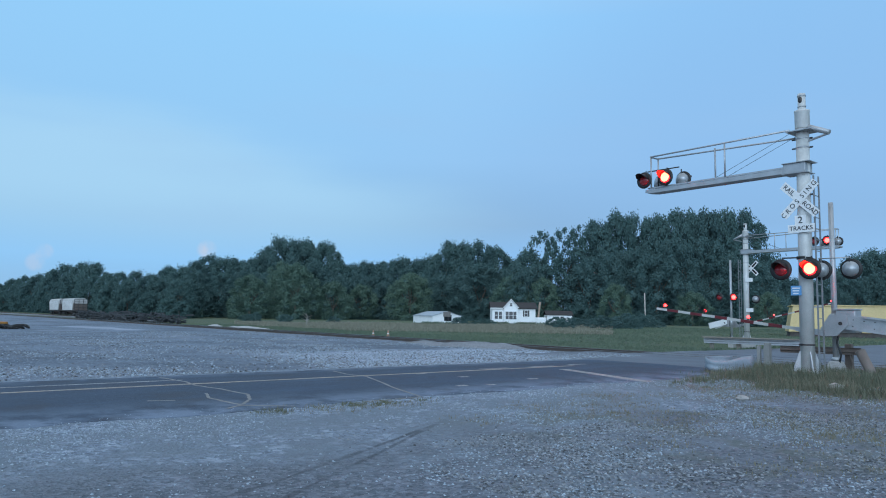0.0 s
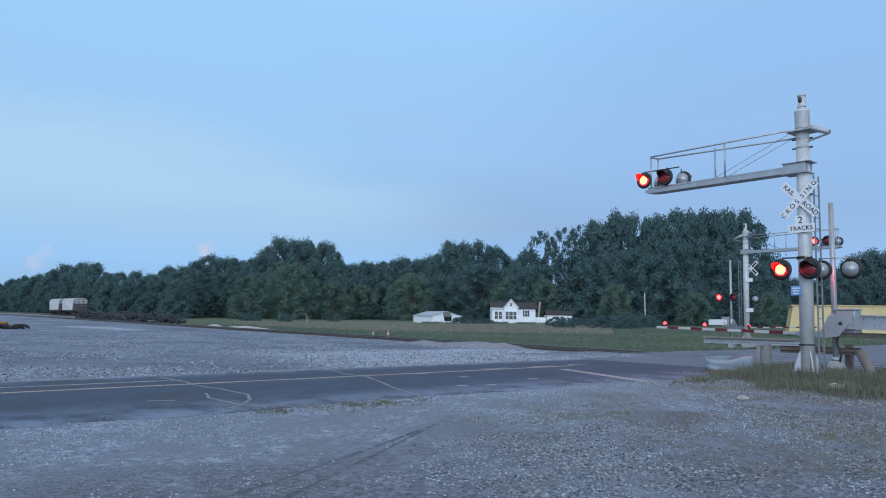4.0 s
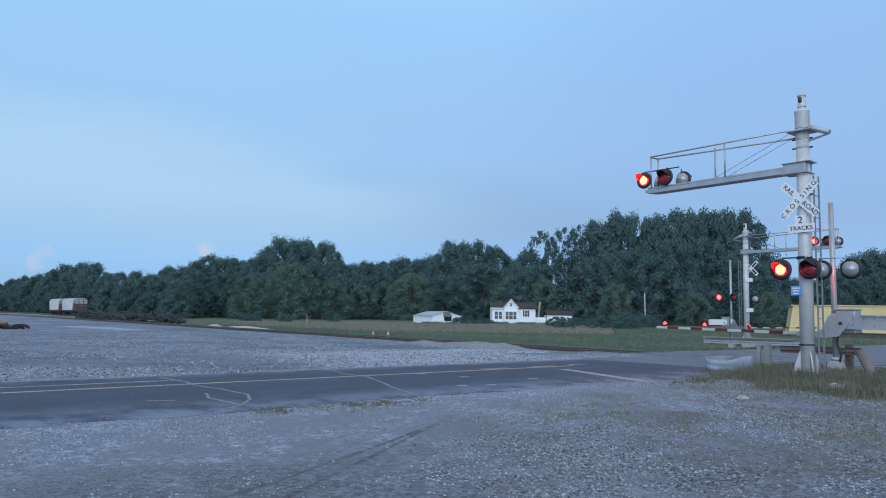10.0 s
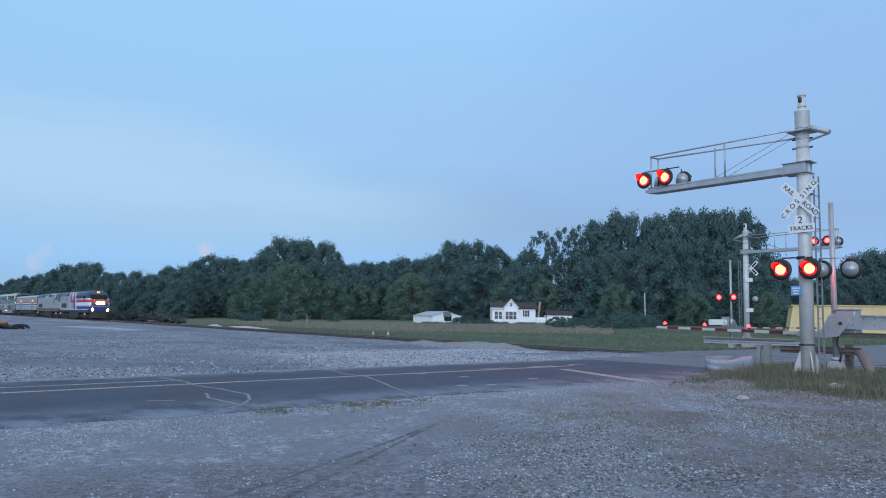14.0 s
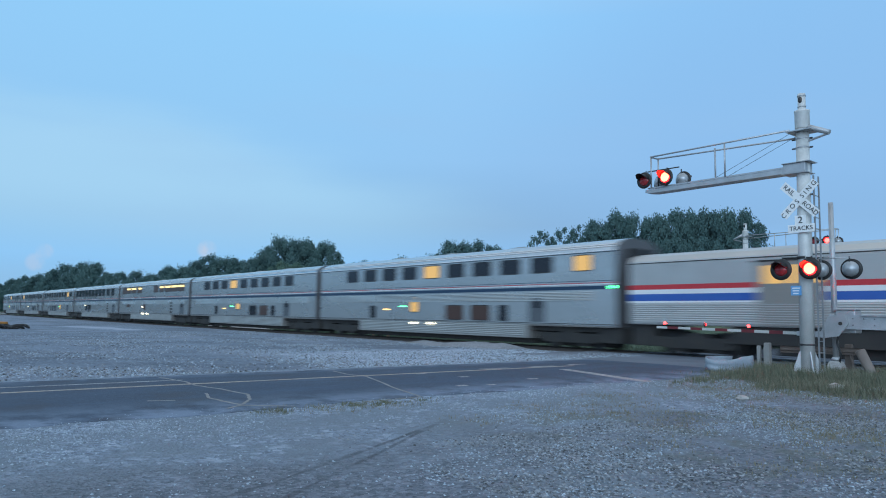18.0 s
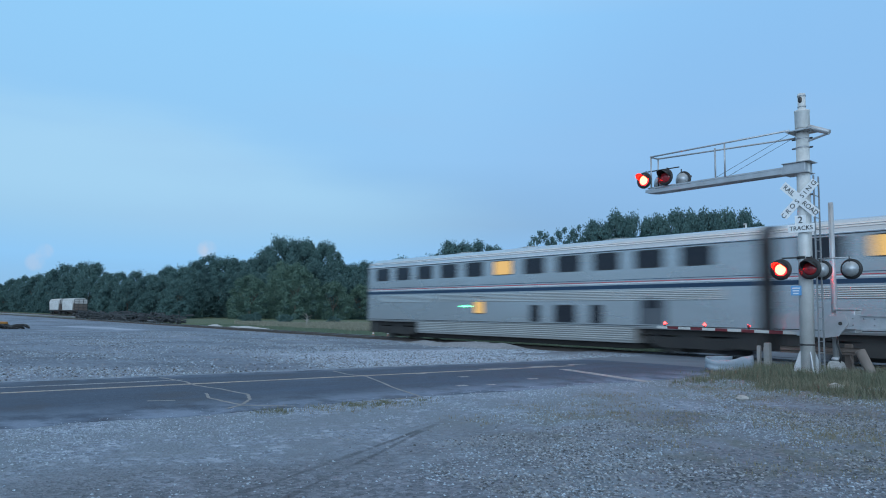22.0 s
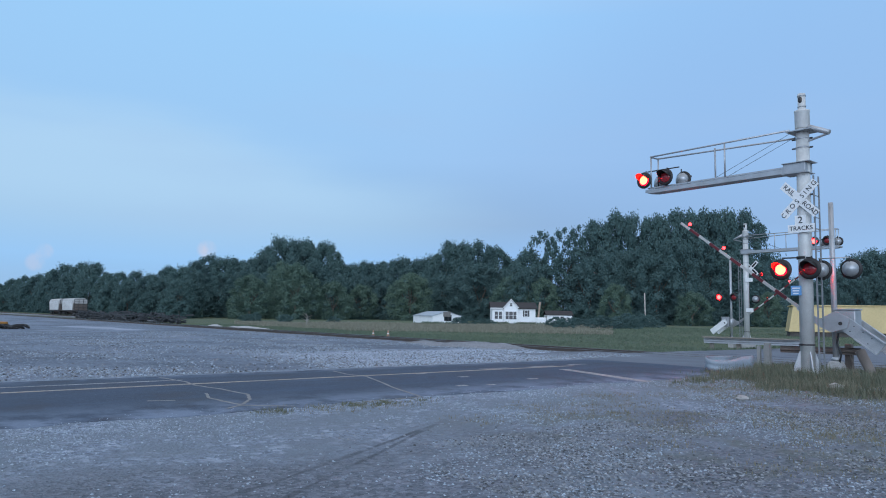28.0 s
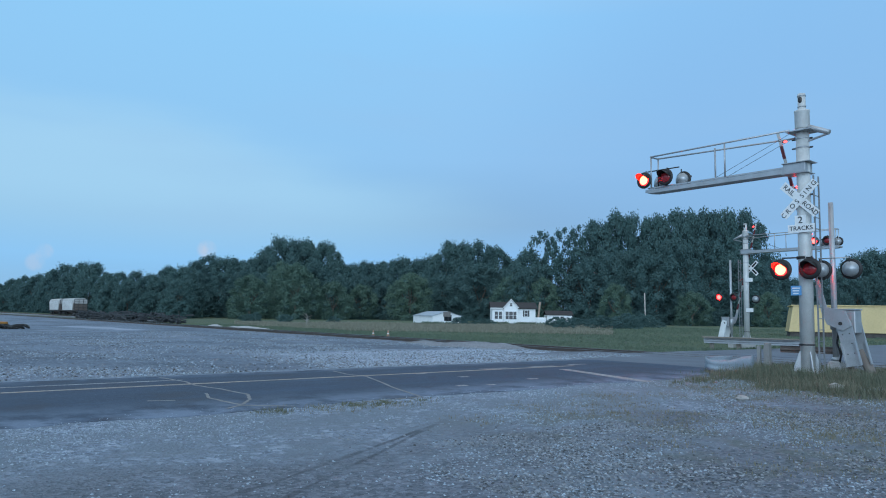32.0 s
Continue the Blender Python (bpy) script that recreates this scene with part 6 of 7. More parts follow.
def sash(parent, x, z, w, h, y=0.0, shutters=False):
    bm = bmesh.new()
    for a, b, c, e in ((x - w / 2 - 0.08, x + w / 2 + 0.08, z + h / 2, z + h / 2 + 0.09), (x - w / 2 - 0.1, x + w / 2 + 0.1, z - h / 2 - 0.09, z - h / 2), (x - w / 2 - 0.08, x - w / 2, z - h / 2, z + h / 2), (x + w / 2, x + w / 2 + 0.08, z - h / 2, z + h / 2), (x - w / 2, x + w / 2, z - 0.03, z + 0.03)):
        box(bm, a, b, y - 0.05, y + 0.02, c, e)
    f = part("window", bm, WHITE_PAINT, parent)
    bm = bmesh.new()
    box(bm, x - w / 2, x + w / 2, y - 0.02, y + 0.0, z - h / 2, z + h / 2)
    part("pane", bm, SHADOW_GLASS, f)
    if shutters:
        for s in (-1, 1):
            bm = bmesh.new()
            c = x + s * (w / 2 + 0.24)
            box(bm, c - 0.16, c + 0.16, y - 0.06, y - 0.005, z - h / 2 - 0.05, z + h / 2 + 0.05)
            part("shutter", bm, BLACK, parent)


def clap_wall(bm, x0, x1, y, z0, z1, board=0.2):
    """Lapped boards along local x, facing -y."""
    n = int((z1 - z0) / board)
    for k in range(n):
        a, b = z0 + board * k, min(z1, z0 + board * (k + 1))
        loft(bm, [[(x, y + d, z) for d, z in ((-0.03, a), (-0.008, b), (0.1, b), (0.1, a))] for x in (x0, x1)])


def gable_roof(bm, x0, x1, y0, y1, z0, z1, along='x', over=0.3, t=0.14):
    if along == 'x':
        ym = (y0 + y1) / 2
        pr = [(y0 - over, z0 - over * 0.4), (ym, z1), (y1 + over, z0 - over * 0.4), (y1 + over, z0 - over * 0.4 + t), (ym, z1 + t), (y0 - over, z0 - over * 0.4 + t)]
        loft(bm, [[(x, y, z) for y, z in pr] for x in (x0 - over, x1 + over)])
    else:
        xm = (x0 + x1) / 2
        pr = [(x0 - over, z0 - over * 0.4), (xm, z1), (x1 + over, z0 - over * 0.4), (x1 + over, z0 - over * 0.4 + t), (xm, z1 + t), (x0 - over, z0 - over * 0.4 + t)]
        loft(bm, [[(x, y, z) for x, z in pr] for y in (y0 - over, y1 + over)])


def farmhouse():
    h = thing("house", "small white clapboard house with a front gable and dark roof", "house", "", face_pose(872.5, 165, -0.05))
    bm = bmesh.new()
    clap_wall(bm, 0, 2.7, 0, 0.3, 3.6)
    clap_wall(bm, 6.0, 10.2, 0, 0.3, 3.6)
    box(bm, 0, 10.2, 0.09, 7.0, 0, 3.6)
    part("wall", bm, SIDING, h)
    bm = bmesh.new()
    clap_wall(bm, 2.7, 6.0, -0.9, 0.3, 3.7)
    box(bm, 2.7, 6.0, -0.82, 0.2, 0, 3.7)
    loft(bm, [[(2.7, y, 3.7), (6.0, y, 3.7), (4.35, y, 5.45)] for y in (-0.88, 3.0)])
    part("bay", bm, SIDING, h, "white gabled front bay")
    bm = bmesh.new()
    gable_roof(bm, 0, 10.2, 0, 7.0, 3.6, 4.9, 'x', 0.45)
    part("roof", bm, SHINGLE, h, "dark shingled roof")
    bm = bmesh.new()
    gable_roof(bm, 2.7, 6.0, -0.9, 3.2, 3.7, 5.5, 'y', 0.25)
    part("gable_roof", bm, SHINGLE, h)
    bm = bmesh.new()
    for s in (0, 1):
        xa = 2.5 if s == 0 else 6.2
        loft(bm, [[(xa, y, 3.5), (xa, y, 3.72), (4.35, y, 5.72), (4.35, y, 5.5)] for y in (-1.2, -1.14)])
    part("bargeboard", bm, WHITE_PAINT, h)
    bm = bmesh.new()
    box(bm, -0.45, 2.6, -0.5, -0.38, 3.35, 3.6)
    part("fascia", bm, WHITE_PAINT, h)
    for x, w, y in ((1.0, 0.75, -0.03), (1.95, 0.75, -0.03), (3.45, 0.7, -0.93), (4.35, 0.85, -0.93), (5.25, 0.7, -0.93)):
        sash(h, x, 1.85, w, 1.7, y)
    sash(h, 8.0, 2.35, 0.7, 1.35, -0.03, True)
    sash(h, 4.35, 4.35, 0.5, 0.7, -0.93)
    bm = bmesh.new()
    loft(bm, [[(x, y, z) for x, y in ((10.95 + d, 3.0), (11.35 + d, 3.0), (11.35 + d, 3.4), (10.95 + d, 3.4))] for z, d in ((0, 0), (5.2, 0.55))])
    part("flue", bm, surf("tan_flue", (0.4, 0.3, 0.24), (0.34, 0.26, 0.2), 2, 0.8), h, "leaning tan flue pipe")
    bm = bmesh.new()
    clap_wall(bm, 10.2, 12.8, 1.0, 0.2, 1.5)
    box(bm, 10.2, 12.8, 1.09, 3.6, 0, 1.5)
    part("porch", bm, SIDING, h, "low white side porch")
    bm = bmesh.new()
    box(bm, 0, 10.2, 0.0, 0.08, -0.6, 0.32)
    part("foundation", bm, CONCRETE, h)


def outbuilding():
    h = thing("outbuilding", "low white outbuilding with two small windows", "shed", "", face_pose(969, 172, -0.05))
    bm = bmesh.new()
    clap_wall(bm, 0, 6.2, 0, 0.0, 2.2)
    box(bm, 0, 6.2, 0.09, 4.5, -0.4, 2.2)
    part("wall", bm, SIDING, h)
    bm = bmesh.new()
    gable_roof(bm, 0, 6.2, 0, 4.5, 2.2, 3.1, 'x', 0.3)
    part("roof", bm, SHINGLE, h)
    for x in (2.5, 3.7):
        sash(h, x, 1.35, 0.8, 0.8, -0.03)


def shed():
    h = thing("shed", "white metal shed with a low pale gable roof", "shed", "", face_pose(768, 150, -0.55, 21.0))
    # local x runs along the gable end, local y back along the side
    bm = bmesh.new()
    L, Wd, E, P = 13.0, 6.6, 1.95, 2.85
    loft(bm, [[(0, y, 0), (Wd, y, 0), (Wd, y, E), (Wd / 2, y, P), (0, y, E)] for y in (0, L)])
    part("wall", bm, SIDING, h, "white ribbed metal walls")
    bm = bmesh.new()
    gable_roof(bm, 0, Wd, 0, L, E + 0.03, P + 0.06, 'y', 0.2, 0.08)
    part("roof", bm, TIN, h)
    bm = bmesh.new()
    box(bm, 2.6, 4.3, -0.04, 0.05, 0.9, 2.2)
    part("loft_opening", bm, SHADOW_GLASS, h, "dark opening in the gable")
    bm = bmesh.new()
    box(bm, 5.2, 6.0, -0.04, 0.05, 0.7, 1.3)
    part("small_window", bm, SHADOW_GLASS, h)
    for k in range(20):
        bm = bmesh.new()
        box(bm, -0.025, 0.0, 0.3 + 0.65 * k, 0.38 + 0.65 * k, 0.0, E - 0.05)
        part("rib", bm, SIDING, h)


def yellow_building():
    h = thing("yellow_building", "long low yellow sheet-metal building", "building", "", face_pose(1395, 79, -0.3, -23.0))
    bm = bmesh.new()
    loft(bm, [[(x0, 0.0, 0.62), (x0 + e, 0.3, 3.5), (x0 + e, 7, 3.5), (x0, 7.3, 0.62)] for x0, e in ((0.0, 0.5), (20.0, 0.0))])
    part("wall", bm, YELLOW, h)
    bm = bmesh.new()
    box(bm, 0.15, 20.0, 0.25, 7.0, 0.0, 0.63)
    part("base", bm, TIE, h, "dark base course")
    bm = bmesh.new()
    box(bm, 0.3, 20.2, 0.15, 7.1, 3.5, 3.62, bev=0.02)
    part("roof", bm, YELLOW, h)
    for k in range(30):
        x = 0.55 + 0.65 * k
        bm = bmesh.new()
        loft(bm, [[(x + a, -0.02, 0.63), (x + a, 0.28, 3.49), (x + a, 0.32, 3.49), (x + a, 0.02, 0.63)] for a in (0.0, 0.05)])
        part("rib", bm, YELLOW, h)


farmhouse()
outbuilding()
shed()
yellow_building()

# utility pole in the field
pole = thing("utility_pole", "pale bare wooden pole in the field", "pole", "", face_pose(1142, 165, -0.2))
bm = bmesh.new()
rod(bm, (0.12, 0, -0.3), (-0.05, 0, 7.8), 0.17, 0.12, 10)
part("shaft", bm, surf("pale_pole_wood", (0.5, 0.45, 0.4), (0.42, 0.38, 0.34), 2, 0.85, 0, 0.3), pole)
bm = bmesh.new()
box(bm, 0.15, 1.2, -0.2, 0.2, 0.5, 1.2, bev=0.03)
part("meter_box", bm, WHITE_PAINT, pole)


def hopper(x, lab):
    c = thing("hopper_wagon", lab, "hopper wagon", "grain hopper wagons", pose(x, 38.6, 0))
    L, hw = 14.6, 1.55
    bm = bmesh.new()
    prof = [(-hw, 1.3), (-hw, 3.5), (-hw * 0.9, 3.95), (-0.9, 4.2), (0.9, 4.2), (hw * 0.9, 3.95), (hw, 3.5), (hw, 1.3)]
    def sl(x0, z):
        return [(x0, y, max(zz, z)) for y, zz in prof]
    loft(bm, [sl(-0.9, 2.9), sl(-1.9, 1.3), sl(-L + 1.9, 1.3), sl(-L + 0.9, 2.9)])
    part("body", bm, surf("dusty_white_wagon", (0.48, 0.48, 0.47), (0.4, 0.39, 0.37), 0.8, 0.6, 0.0, 0.1, c=(0.36, 0.33, 0.3)), c, "dusty off-white wagon body")
    for k in range(9):
        bm = bmesh.new()
        box(bm, -2.3 - 1.25 * k, -2.2 - 1.25 * k, -hw - 0.06, -hw + 0.01, 1.35, 3.5)
        part("side_rib", bm, SIDING, c)
    bm = bmesh.new()
    box(bm, -L, 0, -1.5, 1.5, 1.0, 1.28, bev=0.02)
    part("frame", bm, UNDER, c, "dark frame")
    for e in (0, -L + 0.12):
        bm = bmesh.new()
        for y in (-1.45, -0.5, 0.45, 1.38):
            box(bm, e - 0.12, e, y, y + 0.09, 1.2, 3.9)
        for z in (1.9, 2.6, 3.3, 3.85):
            box(bm, e - 0.12, e, -1.45, 1.47, z, z + 0.07)
        part("end_ladder", bm, STEEL_DARK, c, "dark end framing")
    for e in (-0.86, -L + 0.84):
        bm = bmesh.new()
        box(bm, e - 0.02, e + 0.02, -1.5, 1.5, 1.28, 2.9)
        part("slope_sheet", bm, RUSTY, c)
    for k in range(3):
        bm = bmesh.new()
        x0 = -3.4 - 3.2 * k
        loft(bm, [[(x0 - a, y, z) for a, y in ((-w, -w), (w, -w), (w, w), (-w, w))] for w, z in ((1.3, 1.3), (0.35, 0.45))])
        part("chute", bm, RUSTY, c)
    for x0 in (-1.9, -L + 1.9):
        truck(c, x0, 1.78, 0.42, 2.4)
    return c


hopper(-185.4, "off-white grain hopper wagon with a dark end")
hopper(-201.9, "off-white grain hopper wagon coupled behind another")

# a long heap of discarded ties and scrap between the track and the wood
srng = random.Random(5)
bm = bmesh.new()
for k in range(540):
    x = srng.uniform(-160, -101)
    hmax = 1.15 + 0.45 * noise.noise(Vector((x * 0.12, 0, 0)))
    y, z = srng.gauss(33.5, 0.9), srng.uniform(-0.3, 1.0) * hmax - 0.1
    q = pose(x, y, z, srng.uniform(-8, 8), srng.uniform(-14, 14), srng.uniform(-40, 40) + (90 if srng.random() < 0.3 else 0))
    L = srng.uniform(0.7, 2.2)
    vs = [bm.verts.new(q @ Vector((a, b, c))) for a in (-L / 2, L / 2) for b in (-0.09, 0.09) for c in (-0.075, 0.075)]
    for f in ((0, 1, 3, 2), (4, 6, 7, 5), (0, 4, 5, 1), (2, 3, 7, 6), (0, 2, 6, 4), (1, 5, 7, 3)):
        bm.faces.new([vs[i] for i in f])
tagged(part("tie_heap", bm, surf("old_ties", (0.028, 0.032, 0.036), (0.055, 0.06, 0.064), 1.3, 0.9, 0, 0.3, c=(0.13, 0.135, 0.14), cfac=0.3)), "long dark heap of discarded railway ties", "tie heap", kind="stuff")

# pale rubble beside the track, and a low mound of ballast by the road
def mound(name, label, x, y, rx, ry, h, rot, mat, seed, cat="gravel heap"):
    bm = bmesh.new()
    n, m = 26, 9
    rows = []
    for j in range(m + 1):
        u = j / m
        ring = []
        for i in range(n):
            a = 2 * math.pi * i / n
            q = Vector((math.cos(a) * u * rx, math.sin(a) * u * ry, 0))
            k = 1 + 0.2 * noise.noise(Vector((math.cos(a) * 1.5, math.sin(a) * 1.5, seed)))
            z = h * (1 - u * u) ** 1.3 * (1 + 0.35 * noise.noise(Vector((q.x * 0.9, q.y * 0.9, seed + 3)))) + 0.05 * noise.noise(Vector((q.x * 4, q.y * 4, seed))) - 0.08 * u
            ring.append(bm.verts.new((q.x * k, q.y * k, z)))
        rows.append(ring)
    for a, b in zip(rows[1:], rows[2:]):
        for i in range(n):
            bm.faces.new((a[i], a[(i + 1) % n], b[(i + 1) % n], b[i])).smooth = True
    bm.faces.new(rows[1])
    for v in rows[0]:
        bm.verts.remove(v)
    return tagged(part(name, bm, mat, m=pose(x, y, ground_height(x, y) - 0.08, 0, 0, rot)), label, cat)


mound("ballast_mound", "low grey mound of spilled ballast beside the track", -24.6, 22.0, 4.2, 1.5, 0.34, 20, BALLAST, 1)
mound("ballast_mound", "small grey mound of ballast", -28.8, 22.6, 3.2, 1.2, 0.2, 10, BALLAST, 6)
PALE_STONE = surf("pale_crushed_stone", (0.42, 0.42, 0.42), (0.34, 0.34, 0.34), 1, 0.9, 0, 0.6, c=(0.3, 0.3, 0.29))
mound("rubble_mound", "long low heap of pale rubble beyond the track", -71.5, 31.0, 8.5, 1.2, 0.36, 4, PALE_STONE, 2)
mound("rubble_mound", "small heap of pale rubble", -81, 31.2, 2.6, 1.2, 0.4, 0, PALE_STONE, 8)

# traffic cones by the track
for px, sc in ((664, 0.72), (690, 0.82)):
    a = axis(px)
    d = 30.4 / a[1]
    cone = thing("traffic_cone", "small faded orange traffic cone", "traffic cone", "traffic cones", pose(a[0] * d, 30.4, ground_height(a[0] * d, 30.4) - 0.01))
    cone.scale = (sc, sc, sc)
    bm = bmesh.new()
    lathe(bm, [(0.16, 0.04), (0.05, 0.66), (0.03, 0.7), (0.0, 0.7)], 14)
    part("body", bm, surf("faded_orange", (0.48, 0.26, 0.18), (0.42, 0.24, 0.17), 3, 0.6), cone)
    bm = bmesh.new()
    box(bm, -0.2, 0.2, -0.2, 0.2, 0, 0.05, bev=0.01)
    part("base", bm, BLACK, cone)
    bm = bmesh.new()
    lathe(bm, [(0.112, 0.34), (0.094, 0.44), (0.09, 0.44), (0.108, 0.34)], 14)
    part("band", bm, WHITE_SIGN, cone)

# black hoses and an orange frame lying in the yard
heap = thing("hose_heap", "low heap of black rubber hoses with an orange steel frame", "scrap heap", "", pose(axis(9)[0] * 50.5, axis(9)[1] * 50.5, 0.0, 0, 0, 40))
for k in range(16):
    r = srng.uniform(0.22, 0.5)
    cx, cy, cz = srng.uniform(-1.5, 1.7), srng.uniform(-0.7, 0.9), 0.08 + 0.1 * srng.random()
    bm = bmesh.new()
    pts = [Vector((cx + r * math.cos(t) * 1.3, cy + r * math.sin(t), cz + 0.12 * math.sin(2 * t + k))) for t in [6.28 * i / 18 for i in range(19)]]
    for a, b in zip(pts, pts[1:]):
        rod(bm, a, b, 0.055, n=6, caps=False)
    part("hose", bm, BLACK, heap)
ORANGE = surf("orange_paint", (0.6, 0.26, 0.04), (0.5, 0.22, 0.05), 2, 0.6)
for x0, x1, y0, y1, z0, z1 in ((-2.4, 0.0, -0.5, -0.35, 0.3, 0.5), (-2.4, 0.0, 0.5, 0.65, 0.3, 0.5), (-2.4, -2.25, -0.5, 0.65, 0.3, 0.5), (-0.15, 0.0, -0.5, 0.65, 0.28, 0.48)):
    bm = bmesh.new()
    box(bm, x0, x1, y0, y1, z0 - 0.05, z1 - 0.05, bev=0.02)
    part("frame_bar", bm, ORANGE, heap)

# a bare dead sapling at the field's edge
a = axis(546)
dead = thing("dead_sapling", "small bare bleached sapling at the field edge", "tree", "", pose(a[0] * 104, a[1] * 104, -0.4))
BLEACHED = surf("bleached_bark", (0.3, 0.29, 0.27), (0.24, 0.23, 0.21), 2, 0.85, 0, 0.3)
bm = bmesh.new()
rod(bm, (0, 0, 0), (0.15, 0, 1.5), 0.1, 0.07, 6)
part("trunk", bm, BLEACHED, dead)
for k in range(9):
    t = 0.5 + 0.12 * k
    ang = k * 2.2
    bm = bmesh.new()
    rod(bm, (0.05 + 0.06 * t, 0, t), (0.05 + math.cos(ang) * 0.8, math.sin(ang) * 0.8, t + srng.uniform(0.2, 0.6)), 0.045, 0.02, 5)
    part("branch", bm, BLEACHED, dead)

# a basketball hoop before the white shed
a = axis(793)
hoop = thing("basketball_hoop", "grey basketball hoop on a post before the shed", "basketball hoop", "", pose(a[0] * 150, a[1] * 150, -0.45, 0, 0, 20))
bm = bmesh.new()
rod(bm, (0, 0.5, 0), (0, 0.5, 2.3), 0.07, 0.06, 8)
rod(bm, (0, 0.5, 2.3), (0, 0.05, 2.6), 0.05, 0.05, 8)
part("post", bm, STEEL_DARK, hoop)
bm = bmesh.new()
box(bm, -0.9, 0.9, -0.03, 0.03, 1.7, 2.8, bev=0.02)
part("backboard", bm, surf("weathered_board", (0.2, 0.19, 0.18), (0.15, 0.14, 0.13), 2, 0.8), hoop)
bm = bmesh.new()
for k in range(14):
    p0, p1 = (6.283 * k / 14, 6.283 * (k + 1) / 14)
    rod(bm, (0.23 * math.cos(p0), -0.28 + 0.23 * math.sin(p0), 1.95), (0.23 * math.cos(p1), -0.28 + 0.23 * math.sin(p1), 1.95), 0.02, n=5, caps=False)
part("rim", bm, RUSTY, hoop)
# ---- loose stones and weeds ----
def scatter_mesh(name, verts, faces, mat, label, cat):
    me = bpy.data.meshes.new(name)
    me.from_pydata(verts, [], faces)
    me.materials.append(mat)
    return tagged(new(name, me), label, cat, kind="stuff")


def stone_material(name, a, b):
    m = bpy.data.materials.new(name)
    m.use_nodes = True
    n, l = m.node_tree.nodes, m.node_tree.links
    g, mx = n.new("ShaderNodeNewGeometry"), n.new("ShaderNodeMix")
    mx.data_type = 'RGBA'
    mx.inputs[6].default_value, mx.inputs[7].default_value = (*a, 1), (*b, 1)
    l.new(g.outputs["Random Per Island"], mx.inputs[0])
    l.new(mx.outputs[2], n["Principled BSDF"].inputs["Base Color"])
    n["Principled BSDF"].inputs["Roughness"].default_value = 0.85
    return m


def stones(name, label, count, where, size, mat, seed):
    r = random.Random(seed)
    vs, fs = [], []
    made = 0
    while made < count:
        x, y, keep = where(r)
        if r.random() > keep:
            continue
        made += 1
        s = size * (0.45 + 0.9 * r.random() ** 2.2)
        c, sn = math.cos(r.uniform(0, 6.28)), math.sin(r.uniform(0, 6.28))
        z = ground_height(x, y) + s * 0.12
        k = len(vs)
        a, b, h = s * r.uniform(0.6, 1.1), s * r.uniform(0.5, 0.9), s * r.uniform(0.35, 0.65)
        t = r.uniform(0, 6.28)
        for i in range(4):
            q = t + i * 1.571 + r.uniform(-0.3, 0.3)
            vs.append((x + math.cos(q) * a, y + math.sin(q) * b, z + r.uniform(-0.15, 0.2) * h))
        vs.append((x + r.uniform(-0.3, 0.3) * a, y + r.uniform(-0.3, 0.3) * b, z + h))
        vs.append((x, y, z - h * 0.6))
        for i in range(4):
            fs.append((k + i, k + (i + 1) % 4, k + 4))
            fs.append((k + (i + 1) % 4, k + i, k + 5))
    return scatter_mesh(name, vs, fs, mat, label, "gravel")


def near_field(r):
    x, y = r.uniform(-9.6, -0.5), r.uniform(0.5, 19)
    n = noise.noise(Vector((x * 0.5, y * 0.5, 2.0))) + 0.5 * noise.noise(Vector((x * 1.7, y * 1.7, 8.0)))
    worn = min(abs(x - x0 + slope * (y - y0)) for x0, y0, slope in TRK)
    return x, y, min(1.0, max(0.03, 0.3 + 1.5 * n)) * (1.0 if x < -3 or y > 4 else 0.9) * min(1.0, max(0.1, worn / 0.8 if y < 7 else 1.0))


def verge(r):
    y = r.uniform(-1, 14)
    return -9.55 + r.gauss(0.1, 0.45), y, 0.6 + 0.4 * noise.noise(Vector((y * 1.3, 0, 0)))


def dark_field(r):
    x, y = r.uniform(-7.5, -0.8), r.uniform(4, 15)
    n = noise.noise(Vector((x * 0.6, y * 0.6, 12.0)))
    return x, y, max(0.03, 0.3 + 1.3 * n) if x > -6.6 + 0.05 * y else 0.02


def yard(r):
    x, y = -16.0 - 34 * r.random() ** 1.6, r.uniform(-2, 23.2)
    n = noise.noise(Vector((x * 0.3, y * 0.3, 5.0)))
    pale = 0.5 if -22 < x < -16.2 and y > 9 else 0
    return x, y, max(0.05, 0.3 + n + pale)


ST_LIGHT = stone_material("light_gravel", (0.136, 0.174, 0.212), (0.4, 0.48, 0.565))
ST_DARK = stone_material("dark_gravel", (0.045, 0.05, 0.056), (0.3, 0.325, 0.355))
stones("gravel", "scattered light grey gravel stones on the verge", 34000, near_field, 0.0175, ST_LIGHT, 1)
stones("road_edge_gravel", "gravel spilled along the road edge", 4500, verge, 0.018, ST_LIGHT, 2)
stones("dark_gravel", "coarse dark gravel before the signals", 22000, dark_field, 0.021, ST_DARK, 3)
stones("yard_gravel", "pale crushed stone in the yard", 25000, yard, 0.04, ST_LIGHT, 4)


stones("yard_dark_gravel", "dark stones scattered over the yard", 20000, yard, 0.042, ST_DARK, 14)


